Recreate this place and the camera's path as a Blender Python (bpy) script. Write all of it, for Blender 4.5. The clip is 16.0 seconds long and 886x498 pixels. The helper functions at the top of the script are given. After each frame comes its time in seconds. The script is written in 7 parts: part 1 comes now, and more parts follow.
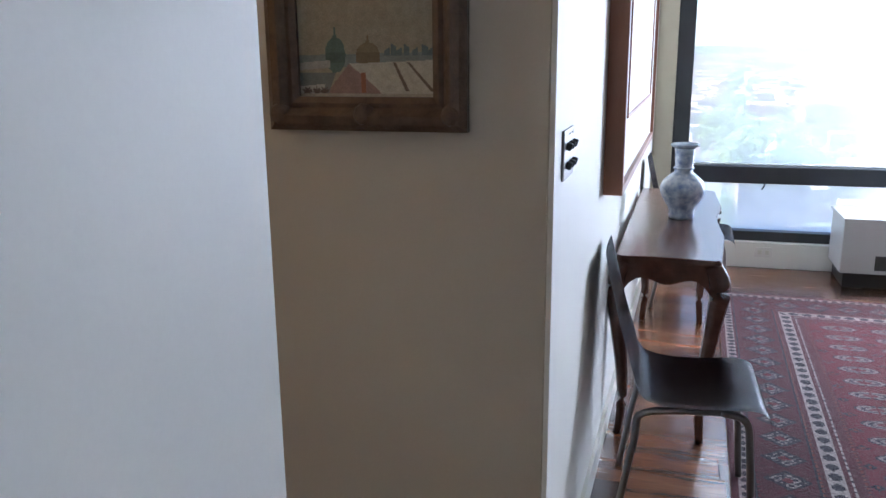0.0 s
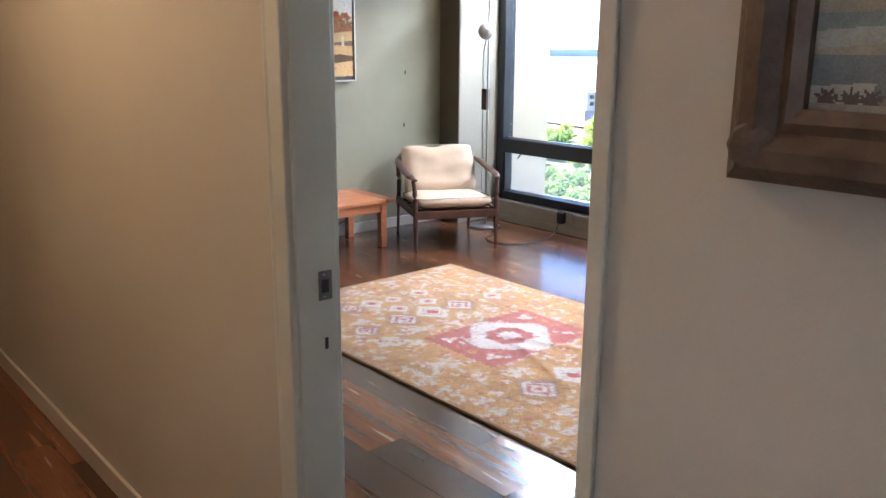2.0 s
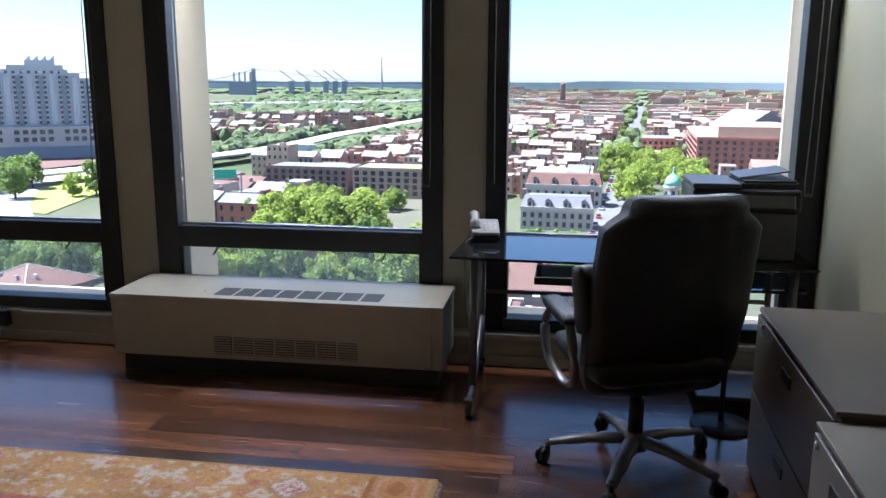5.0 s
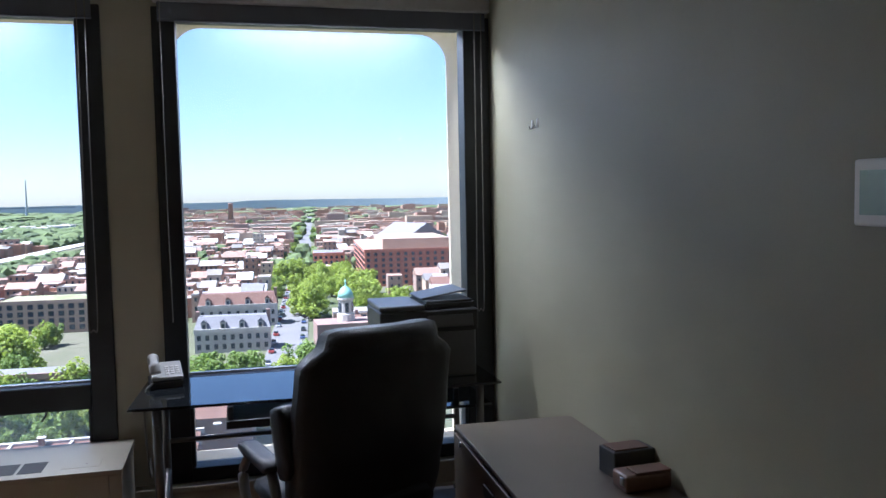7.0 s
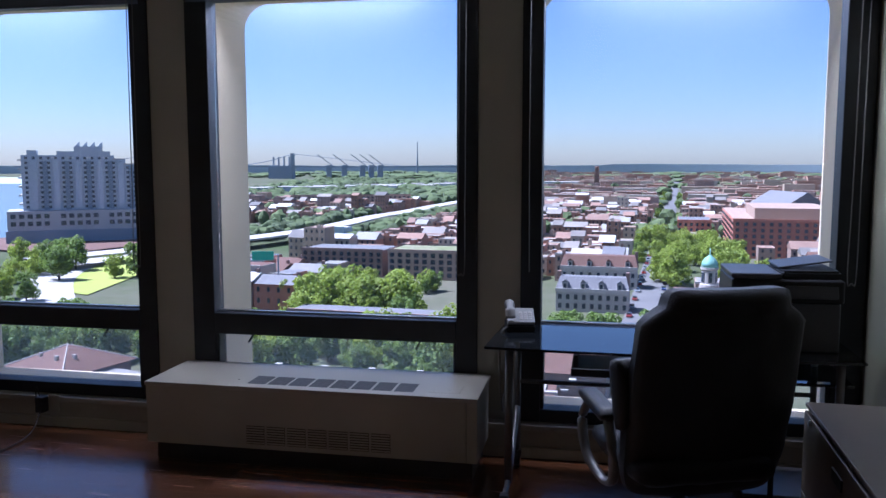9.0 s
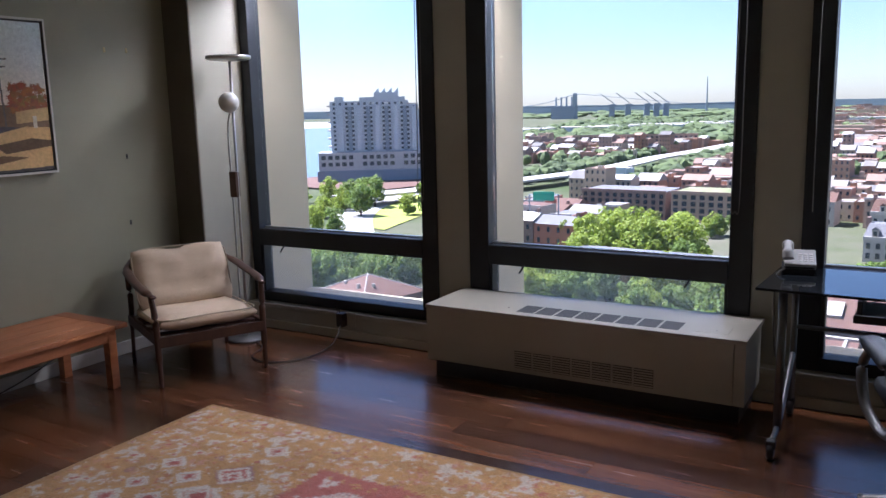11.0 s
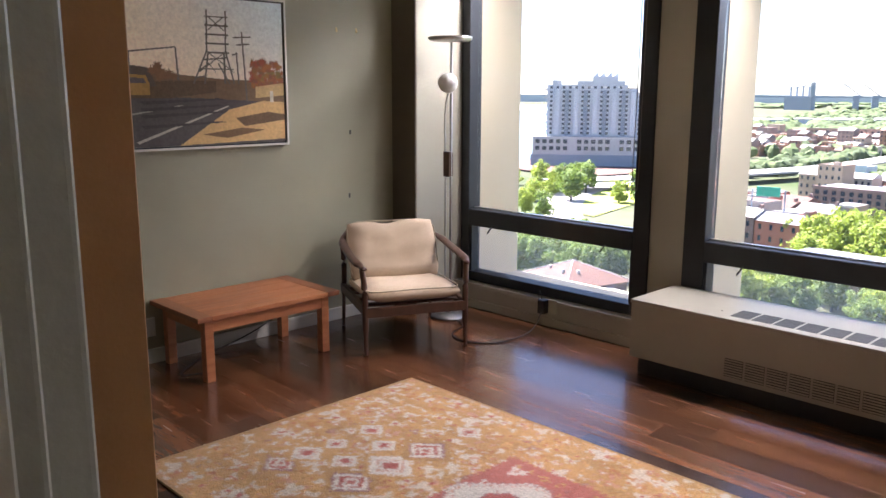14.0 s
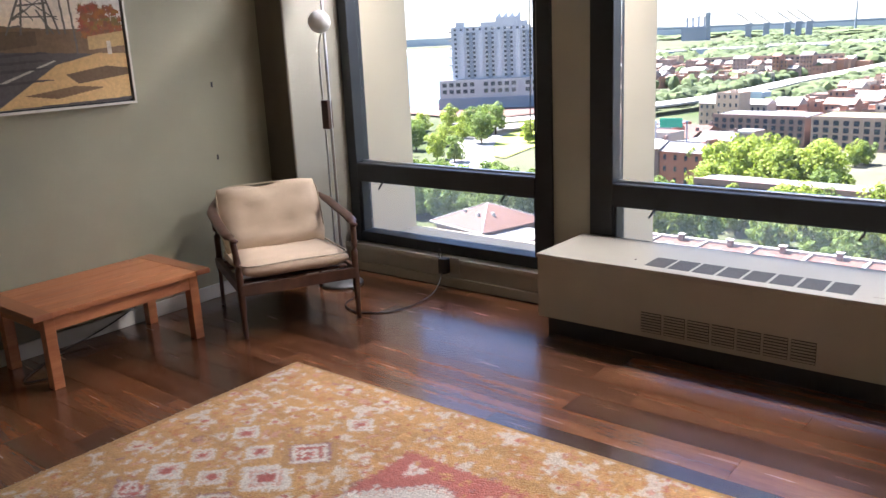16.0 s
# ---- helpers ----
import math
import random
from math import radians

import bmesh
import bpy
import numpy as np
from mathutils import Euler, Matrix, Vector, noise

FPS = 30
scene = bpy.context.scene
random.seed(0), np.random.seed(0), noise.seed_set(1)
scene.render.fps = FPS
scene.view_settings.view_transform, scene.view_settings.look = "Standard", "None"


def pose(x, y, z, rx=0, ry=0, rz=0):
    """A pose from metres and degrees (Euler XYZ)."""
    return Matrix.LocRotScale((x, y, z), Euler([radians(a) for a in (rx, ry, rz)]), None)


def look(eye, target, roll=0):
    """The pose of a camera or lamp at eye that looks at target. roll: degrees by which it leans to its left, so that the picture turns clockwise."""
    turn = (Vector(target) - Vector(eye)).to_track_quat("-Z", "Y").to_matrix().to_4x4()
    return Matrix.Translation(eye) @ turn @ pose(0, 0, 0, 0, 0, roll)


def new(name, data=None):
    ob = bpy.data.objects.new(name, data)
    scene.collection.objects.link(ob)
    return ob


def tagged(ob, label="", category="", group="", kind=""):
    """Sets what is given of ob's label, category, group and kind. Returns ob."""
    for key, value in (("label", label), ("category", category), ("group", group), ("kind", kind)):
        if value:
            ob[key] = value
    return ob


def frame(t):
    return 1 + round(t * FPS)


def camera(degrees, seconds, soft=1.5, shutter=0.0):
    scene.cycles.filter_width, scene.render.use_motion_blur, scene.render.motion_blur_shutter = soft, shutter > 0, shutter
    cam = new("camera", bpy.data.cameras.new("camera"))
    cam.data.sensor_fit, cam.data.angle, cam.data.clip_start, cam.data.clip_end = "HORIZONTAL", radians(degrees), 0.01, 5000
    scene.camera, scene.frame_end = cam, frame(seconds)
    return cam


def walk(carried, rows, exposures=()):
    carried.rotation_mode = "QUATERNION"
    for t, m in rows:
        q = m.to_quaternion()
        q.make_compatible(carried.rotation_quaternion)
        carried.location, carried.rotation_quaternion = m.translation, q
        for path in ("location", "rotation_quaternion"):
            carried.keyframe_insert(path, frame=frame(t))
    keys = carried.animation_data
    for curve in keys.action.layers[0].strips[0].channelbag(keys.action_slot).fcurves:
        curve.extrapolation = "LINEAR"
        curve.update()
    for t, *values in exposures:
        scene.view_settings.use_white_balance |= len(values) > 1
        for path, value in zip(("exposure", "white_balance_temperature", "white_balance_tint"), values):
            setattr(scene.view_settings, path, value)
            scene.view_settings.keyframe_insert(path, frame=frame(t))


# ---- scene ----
cam = camera(57.0, 16.0)
PATH = [
    (0, (0.023, 0.727, 1.541), (-0.487, 2.6, 1.061), -0.5),
    (0.5, (0.013, 1.002, 1.524), (-0.61, 2.839, 1.036), 0.7),
    (1, (-0.061, 1.262, 1.513), (-1.032, 2.947, 1.044), 0.1),
    (1.5, (-0.247, 1.501, 1.494), (-1.523, 2.964, 1.012), 0.3),
    (2, (-0.41, 1.67, 1.493), (-1.871, 2.947, 1.01), 0.4),
    (2.5, (-0.599, 1.85, 1.493), (-2.175, 2.986, 1.016), -0.1),
    (3, (-0.771, 1.965, 1.495), (-2.35, 3.094, 1.012), -1.7),
    (3.5, (-1.054, 2.073, 1.527), (-2.427, 3.454, 1.07), -1.8),
    (4, (-1.227, 2.199, 1.509), (-2.331, 3.809, 1.073), -0.9),
    (4.5, (-1.364, 2.336, 1.492), (-2.109, 4.147, 1.085), 0.1),
    (5, (-1.435, 2.461, 1.533), (-1.721, 4.398, 1.127), 0.3),
    (5.2, (-1.476, 2.493, 1.538), (-1.59, 4.449, 1.137), 0.5),
    (7.3, (-1.492, 2.566, 1.593), (-0.995, 4.501, 1.484), -1.3),
    (7.5, (-1.504, 2.553, 1.592), (-1.051, 4.498, 1.486), -1.2),
    (8, (-1.497, 2.56, 1.582), (-1.293, 4.546, 1.463), -0.6),
    (8.5, (-1.478, 2.532, 1.569), (-1.595, 4.521, 1.395), 0.1),
    (9, (-1.438, 2.477, 1.568), (-1.813, 4.43, 1.359), 0.0),
    (9.5, (-1.396, 2.426, 1.564), (-1.99, 4.319, 1.314), -0.4),
    (10, (-1.395, 2.408, 1.545), (-2.166, 4.23, 1.249), -0.8),
    (10.2, (-1.394, 2.422, 1.54), (-2.203, 4.224, 1.227), -0.9),
    (12.3, (-1.243, 2.372, 1.568), (-2.518, 3.875, 1.227), -1.6),
    (12.5, (-1.24, 2.372, 1.567), (-2.532, 3.861, 1.226), -1.4),
    (13, (-1.228, 2.377, 1.558), (-2.56, 3.826, 1.203), -0.2),
    (13.5, (-1.268, 2.407, 1.548), (-2.646, 3.808, 1.176), 0.7),
    (14, (-1.389, 2.469, 1.551), (-2.783, 3.852, 1.173), 0.2),
    (14.5, (-1.486, 2.517, 1.534), (-2.858, 3.908, 1.107), 0.2),
    (15, (-1.539, 2.627, 1.518), (-2.871, 4.052, 1.077), -0.6),
    (15.5, (-1.597, 2.801, 1.515), (-2.875, 4.27, 1.057), -2.0),
    (16, (-1.641, 2.969, 1.497), (-2.868, 4.466, 0.992), -2.7),
]
EXPOSURES = [(0.0, 3.1, 5250, 14), (0.5, 3.0, 5150, 15), (1.0, 2.45, 5000, 16), (1.5, 3.3, 5100, 16), (2.0, 3.8, 5100, 16), (2.5, 3.8, 5100, 16), (3.5, 3.4, 5250, 16), (4.0, 3.02, 5150, 16), (4.5, 2.45, 5150, 16), (5.0, 2.15, 5150, 16),
             (7.3, 1.95, 5000, 18), (8.0, 1.65, 4850, 20), (9.0, 1.3, 4750, 26), (10.2, 1.5, 4850, 24), (12.3, 2.6, 5750, 24), (14.5, 2.9, 5750, 24), (16.0, 2.85, 5700, 22)]
walk(cam, [(t, look(eye, target, roll)) for t, eye, target, roll in PATH], EXPOSURES)

# ---- world, sun, lights ----
world = bpy.data.worlds.new("sky_world")
scene.world = world
world.use_nodes = True
wn = world.node_tree.nodes
wl = world.node_tree.links
sky = wn.new("ShaderNodeTexSky")
sky.sky_type = 'NISHITA'
sky.sun_disc = False
LAMP = 8.4
SUN_EL, SUN_AZ = radians(58), radians(-88)      # azimuth from +y towards +x
sky.sun_elevation, sky.sun_rotation = SUN_EL, SUN_AZ
sky.altitude, sky.air_density, sky.dust_density, sky.ozone_density = 50, 1.0, 0.45, 2.5
wn["Background"].inputs[1].default_value = 0.049
wl.new(sky.outputs[0], wn["Background"].inputs[0])
sun = new("sun_light", bpy.data.lights.new("sun_light", 'SUN'))
sun.data.energy, sun.data.angle, sun.data.color = 5.0, radians(0.6), (1.0, 0.95, 0.87)
sun.matrix_world = look(Vector((math.sin(SUN_AZ) * math.cos(SUN_EL), math.cos(SUN_AZ) * math.cos(SUN_EL), math.sin(SUN_EL))) * 30, (0, 0, 0))


def opening_light(x, w, power):
    """Sky light at the head of a window opening, under the concrete lintel."""
    lamp = new("window_skylight", bpy.data.lights.new("window_skylight", 'AREA'))
    lamp.data.shape, lamp.data.size, lamp.data.size_y = 'RECTANGLE', w, 0.06
    lamp.data.energy, lamp.data.color = power, (1.0, 0.95, 0.86)
    lamp.matrix_world = look((x, 7.00, 2.546), (x, 4.6, 0.0))


for wx in (-4.75, -2.89, -1.01):
    opening_light(wx, 0.95, LAMP * (0.75 if wx < -4 else 1.05))
opening_light(1.6, 2.6, LAMP * 1.1)
big = new("dining_skylight", bpy.data.lights.new("dining_skylight", 'AREA'))
big.data.shape, big.data.size, big.data.size_y = 'RECTANGLE', 1.5, 2.0
big.data.energy, big.data.color = 17.0, (0.97, 0.98, 1.0)
big.matrix_world = look((2.45, 6.94, 1.38), (1.9, 0.0, 1.2))


# ---- materials ----
def mat(name, color, rough=0.6, metal=0.0, color2=None, scale=6.0, bump=0.0, bscale=60.0, stretch=(1, 1, 1), spec=0.5, coat=0.0, detail=4.0, rvar=0.0, rand=0.0):
    """Principled surface whose colour wanders between two tones at a broad and a fine scale."""
    m = bpy.data.materials.new(name)
    m.use_nodes = True
    n, k = m.node_tree.nodes, m.node_tree.links
    b = n["Principled BSDF"]
    b.inputs["Roughness"].default_value, b.inputs["Metallic"].default_value = rough, metal
    b.inputs["Specular IOR Level"].default_value = spec
    b.inputs["Coat Weight"].default_value = coat
    b.inputs["Coat Roughness"].default_value = 0.14
    c2 = color2 or tuple(c * 0.86 for c in color)
    tc, mp = n.new("ShaderNodeTexCoord"), n.new("ShaderNodeMapping")
    mp.inputs["Scale"].default_value = stretch
    k.new(tc.outputs["Object"], mp.inputs["Vector"])
    big, fine = n.new("ShaderNodeTexNoise"), n.new("ShaderNodeTexNoise")
    big.inputs["Scale"].default_value, big.inputs["Detail"].default_value = scale, detail
    fine.inputs["Scale"].default_value, fine.inputs["Detail"].default_value = bscale, 3.0
    k.new(mp.outputs[0], big.inputs["Vector"])
    k.new(mp.outputs[0], fine.inputs["Vector"])
    mx = n.new("ShaderNodeMath")
    mx.operation = 'MULTIPLY_ADD'
    mx.inputs[1].default_value = 0.35
    k.new(fine.outputs["Fac"], mx.inputs[0])
    k.new(big.outputs["Fac"], mx.inputs[2])
    rp = n.new("ShaderNodeValToRGB")
    rp.color_ramp.elements[0].position, rp.color_ramp.elements[1].position = 0.45, 0.95
    rp.color_ramp.elements[0].color, rp.color_ramp.elements[1].color = (*color, 1), (*c2, 1)
    k.new(mx.outputs[0], rp.inputs[0])
    out = rp.outputs[0]
    if rand:
        oi, hv = n.new("ShaderNodeObjectInfo"), n.new("ShaderNodeHueSaturation")
        mr = n.new("ShaderNodeMapRange")
        mr.inputs["To Min"].default_value, mr.inputs["To Max"].default_value = 1 - rand, 1 + rand
        k.new(oi.outputs["Random"], mr.inputs["Value"])
        k.new(mr.outputs[0], hv.inputs["Value"])
        k.new(out, hv.inputs["Color"])
        out = hv.outputs[0]
    k.new(out, b.inputs["Base Color"])
    if rvar:
        mr = n.new("ShaderNodeMapRange")
        mr.inputs["To Min"].default_value, mr.inputs["To Max"].default_value = rough - rvar, rough + rvar
        k.new(big.outputs["Fac"], mr.inputs["Value"])
        k.new(mr.outputs[0], b.inputs["Roughness"])
    if bump:
        bp = n.new("ShaderNodeBump")
        bp.inputs["Strength"].default_value, bp.inputs["Distance"].default_value = bump, 0.004
        k.new(fine.outputs["Fac"], bp.inputs["Height"])
        k.new(bp.outputs[0], b.inputs["Normal"])
    return m


def painted(name, rough=0.75, bump=0.3, bscale=90.0, sat=1.0, sheen=0.0):
    """Surface that takes its dye or paint from the mesh's colour layer 'paint', with yarn or brush grain."""
    m = bpy.data.materials.new(name)
    m.use_nodes = True
    n, k = m.node_tree.nodes, m.node_tree.links
    b = n["Principled BSDF"]
    b.inputs["Roughness"].default_value = rough
    b.inputs["Specular IOR Level"].default_value = 0.2
    b.inputs["Sheen Weight"].default_value, b.inputs["Sheen Roughness"].default_value = sheen, 0.35
    at, nz, mr, hv, tc = (n.new("ShaderNode" + s) for s in ("VertexColor", "TexNoise", "MapRange", "HueSaturation", "TexCoord"))
    at.layer_name = "paint"
    nz.inputs["Scale"].default_value, nz.inputs["Detail"].default_value = bscale, 4.0
    k.new(tc.outputs["Object"], nz.inputs["Vector"])
    mr.inputs["To Min"].default_value, mr.inputs["To Max"].default_value = 0.72, 1.28
    k.new(nz.outputs["Fac"], mr.inputs["Value"])
    k.new(mr.outputs[0], hv.inputs["Value"])
    hv.inputs["Saturation"].default_value = sat
    k.new(at.outputs["Color"], hv.inputs["Color"])
    k.new(hv.outputs[0], b.inputs["Base Color"])
    bp = n.new("ShaderNodeBump")
    bp.inputs["Strength"].default_value, bp.inputs["Distance"].default_value = bump, 0.006
    k.new(nz.outputs["Fac"], bp.inputs["Height"])
    k.new(bp.outputs[0], b.inputs["Normal"])
    return m


M = dict(
    sage=mat("sage_wall_paint", (0.29, 0.27, 0.18), 0.55, color2=(0.25, 0.232, 0.152), scale=1.6, bump=0.12, bscale=260),
    cream=mat("cream_wall_paint", (0.52, 0.47, 0.38), 0.6, color2=(0.47, 0.42, 0.34), scale=1.3, bump=0.12, bscale=240),
    white_wall=mat("white_wall_paint", (0.70, 0.69, 0.64), 0.6, color2=(0.65, 0.64, 0.59), scale=1.2, bump=0.03, bscale=240),
    pier=mat("taupe_pier_paint", (0.42, 0.39, 0.30), 0.6, color2=(0.37, 0.34, 0.26), scale=2, bump=0.1, bscale=220),
    # shade on the column's unlit front, put into the colour
    shade_col=mat("shaded_column_face", (0.11, 0.09, 0.06), 0.6, color2=(0.09, 0.075, 0.05), scale=2, bump=0.1, bscale=200),
    ceiling=mat("ceiling_paint", (0.66, 0.62, 0.53), 0.8, scale=1.5, bump=0.15, bscale=200),
    trim=mat("trim_paint", (0.60, 0.58, 0.50), 0.45, color2=(0.53, 0.51, 0.44), scale=3, bump=0.1, bscale=120),
    casing=mat("casing_paint", (0.56, 0.54, 0.44), 0.4, color2=(0.50, 0.48, 0.39), scale=4, bump=0.12, bscale=120),
    honey=mat("honey_panel_paint", (0.56, 0.28, 0.10), 0.55, color2=(0.49, 0.235, 0.08), scale=2, bump=0.1, bscale=150),
    frame=mat("black_window_metal", (0.016, 0.018, 0.022), 0.5, 0.0, color2=(0.026, 0.029, 0.034), scale=5, bump=0.06, bscale=150),
    plank=mat("walnut_plank", (0.058, 0.021, 0.008), 0.26, color2=(0.185, 0.073, 0.028), scale=2.6, bump=0.05, bscale=34, stretch=(0.4, 5, 5), spec=0.6, coat=0.5, rvar=0.06, rand=0.6),
    subfloor=mat("subfloor", (0.05, 0.02, 0.01), 0.7),
    rad=mat("radiator_enamel", (0.40, 0.37, 0.29), 0.38, color2=(0.36, 0.33, 0.26), scale=3, bump=0.04, bscale=300),
    black=mat("black_plastic", (0.012, 0.012, 0.013), 0.45, color2=(0.02, 0.02, 0.021), scale=8, bump=0.08, bscale=200),
    vent=mat("vent_mesh", (0.05, 0.048, 0.044), 0.6, color2=(0.035, 0.033, 0.03), scale=30, bump=0.3, bscale=400),
    leather=mat("black_leather", (0.005, 0.005, 0.006), 0.5, color2=(0.009, 0.009, 0.010), scale=9, bump=0.35, bscale=160),
    pewter=mat("pewter_metal", (0.22, 0.21, 0.20), 0.4, 0.8, color2=(0.17, 0.165, 0.16), scale=6, bump=0.03, bscale=200),
    chrome=mat("brushed_steel", (0.55, 0.54, 0.52), 0.28, 1.0, color2=(0.48, 0.47, 0.45), scale=9, stretch=(1, 1, 6)),
    teak=mat("teak_wood", (0.055, 0.024, 0.014), 0.36, color2=(0.10, 0.045, 0.024), scale=5, bump=0.08, bscale=70, stretch=(4, 4, 1)),
    pine=mat("orange_pine", (0.31, 0.095, 0.03), 0.40, color2=(0.50, 0.195, 0.07), scale=4, bump=0.1, bscale=50, stretch=(7, 0.6, 7)),
    pine_dark=mat("aged_pine", (0.23, 0.075, 0.027), 0.42, color2=(0.33, 0.12, 0.045), scale=4, bump=0.1, bscale=50, stretch=(0.6, 7, 7)),
    mahogany=mat("mahogany", (0.055, 0.022, 0.015), 0.25, color2=(0.10, 0.042, 0.026), scale=3, bump=0.05, bscale=60, stretch=(6, 0.6, 6), coat=0.3),
    brown_leather=mat("dark_brown_leather", (0.009, 0.003, 0.0035), 0.24, color2=(0.016, 0.006, 0.006), scale=6, bump=0.03, bscale=150, spec=0.12),
    canvas=mat("natural_canvas", (0.62, 0.475, 0.33), 0.9, color2=(0.53, 0.40, 0.27), scale=7, bump=0.4, bscale=340),
    piping=mat("canvas_piping", (0.50, 0.41, 0.29), 0.9, scale=20, bump=0.3, bscale=300),
    frame_wood=mat("carved_frame_wood", (0.06, 0.035, 0.022), 0.4, color2=(0.14, 0.085, 0.05), scale=24, bump=0.5, bscale=90),
    silver=mat("silver_frame", (0.62, 0.58, 0.50), 0.35, 0.5, scale=8),
    white_plastic=mat("white_plastic", (0.68, 0.66, 0.62), 0.4, scale=6),
    phone_grey=mat("phone_plastic", (0.40, 0.39, 0.37), 0.45, scale=6),
    steel_cab=mat("cabinet_enamel", (0.105, 0.082, 0.058), 0.36, color2=(0.09, 0.07, 0.05), scale=3, bump=0.03, bscale=250),
    steel_cab2=mat("cabinet_enamel_light", (0.30, 0.275, 0.23), 0.33, color2=(0.27, 0.245, 0.205), scale=3, bump=0.03, bscale=250),
    printer=mat("printer_grey", (0.10, 0.10, 0.105), 0.4, color2=(0.08, 0.08, 0.085), scale=5),
    porcelain=mat("porcelain", (0.55, 0.60, 0.64), 0.15, color2=(0.12, 0.17, 0.30), scale=26, detail=6.0),
    cherry=mat("cherry_frame", (0.22, 0.085, 0.045), 0.4, color2=(0.28, 0.12, 0.065), scale=4, stretch=(6, 6, 0.7)),
    mount=mat("picture_mount", (0.70, 0.69, 0.64), 0.5, scale=3),
    concrete=mat("cream_concrete", (0.62, 0.53, 0.38), 0.85, color2=(0.55, 0.465, 0.33), scale=2.2, bump=0.4, bscale=90),
    blind=mat("roller_blind_fabric", (0.13, 0.14, 0.17), 0.8, color2=(0.11, 0.12, 0.15), scale=4, bump=0.15, bscale=300),
    cassette=mat("blind_cassette", (0.42, 0.41, 0.40), 0.45, scale=5),
    cord=mat("cord", (0.16, 0.15, 0.13), 0.6),
    dining_enamel=mat("grey_white_enamel", (0.50, 0.50, 0.49), 0.4, color2=(0.45, 0.45, 0.44), scale=3, bump=0.03, bscale=300),
    cable_purple=mat("purple_cable", (0.035, 0.025, 0.04), 0.5),
    brass=mat("brass", (0.55, 0.42, 0.2), 0.3, 1.0),
    tan_leather=mat("tan_leather", (0.10, 0.045, 0.022), 0.5, scale=9, bump=0.2),
    wool=painted("rug_wool", 0.95, 0.9, 150, 1.0, 0.22),
    oil=painted("oil_paint", 0.5, 0.25, 60, 1.08),
    paper=painted("watercolour_paper", 0.8, 0.05, 40, 0.8),
)


def glass_mat(name, tint, rough=0.0, ior=1.45):
    m = bpy.data.materials.new(name)
    m.use_nodes = True
    n, k = m.node_tree.nodes, m.node_tree.links
    b = n["Principled BSDF"]
    b.inputs["Base Color"].default_value = (*tint, 1)
    b.inputs["Transmission Weight"].default_value = 1.0
    b.inputs["Roughness"].default_value, b.inputs["IOR"].default_value = rough, ior
    return m


def dust_haze(m, amount):
    """Thin film on a pane that catches the daylight: dust, and put-in haze."""
    n, k = m.node_tree.nodes, m.node_tree.links
    tr, mx, nz, tc, mr = (n.new("ShaderNode" + q) for q in ("BsdfTranslucent", "MixShader", "TexNoise", "TexCoord", "MapRange"))
    tr.inputs["Color"].default_value = (0.92, 0.93, 0.95, 1)
    nz.inputs["Scale"].default_value = 3.0
    mr.inputs["To Min"].default_value, mr.inputs["To Max"].default_value = amount * 0.7, amount * 1.3
    k.new(tc.outputs["Object"], nz.inputs["Vector"])
    k.new(nz.outputs["Fac"], mr.inputs["Value"])
    k.new(mr.outputs[0], mx.inputs[0])
    k.new(n["Principled BSDF"].outputs[0], mx.inputs[1])
    k.new(tr.outputs[0], mx.inputs[2])
    k.new(mx.outputs[0], n["Material Output"].inputs["Surface"])
    return m


M["glass"] = dust_haze(glass_mat("window_glass", (0.97, 0.985, 0.98), 0.0, 1.12), 0.015)
# film this heavy stands in for glare that washes out the dining view
M["hazy_glass"] = dust_haze(glass_mat("hazy_window_glass", (0.97, 0.985, 0.98), 0.0, 1.12), 0.42)
M["hopper_glass"] = dust_haze(glass_mat("grimy_hopper_glass", (0.95, 0.96, 0.94), 0.0, 1.12), 0.10)
M["desk_glass"] = mat("smoked_desk_glass", (0.012, 0.014, 0.016), 0.04, spec=0.9)
M["lens"] = glass_mat("lamp_glass", (0.85, 0.83, 0.78), 0.35)


# ---- mesh helpers ----
def mesh_of(name, bm, material, smooth=False):
    me = bpy.data.meshes.new(name)
    bm.normal_update()
    bm.to_mesh(me)
    bm.free()
    me.materials.append(M[material] if isinstance(material, str) else material)
    if smooth:
        me.polygons.foreach_set("use_smooth", [True] * len(me.polygons))
    return me


def part(name, bm, material, parent=None, label="", smooth=False):
    ob = new(name, mesh_of(name, bm, material, smooth))
    ob.parent = parent
    if label:
        ob["label"] = label
    return ob


def thing(name, label, category, at=(0, 0, 0), rz=0.0, group="", kind=""):
    ob = new(name)
    ob.matrix_world = pose(*at, 0, 0, rz)
    return tagged(ob, label, category, group, kind)


def structure(name, bm, material, label="", category="", smooth=False):
    return tagged(part(name, bm, material, None, "", smooth), label, category, "", "structure")


def box(x0, x1, y0, y1, z0, z1, bev=0.0, seg=2, bm=None):
    """A box, its edges rounded by bev."""
    own = bmesh.new()
    v = bmesh.ops.create_cube(own, size=1)["verts"]
    bmesh.ops.scale(own, vec=(x1 - x0, y1 - y0, z1 - z0), verts=v)
    bmesh.ops.translate(own, vec=((x0 + x1) / 2, (y0 + y1) / 2, (z0 + z1) / 2), verts=v)
    if bev:
        bmesh.ops.bevel(own, geom=own.edges[:], offset=bev, segments=seg, affect='EDGES', profile=0.6)
    if bm is None:
        return own
    return merged(bm, own)


def merged(bm, other):
    me = bpy.data.meshes.new("tmp")
    other.to_mesh(me)
    other.free()
    bm.from_mesh(me)
    bpy.data.meshes.remove(me)
    return bm


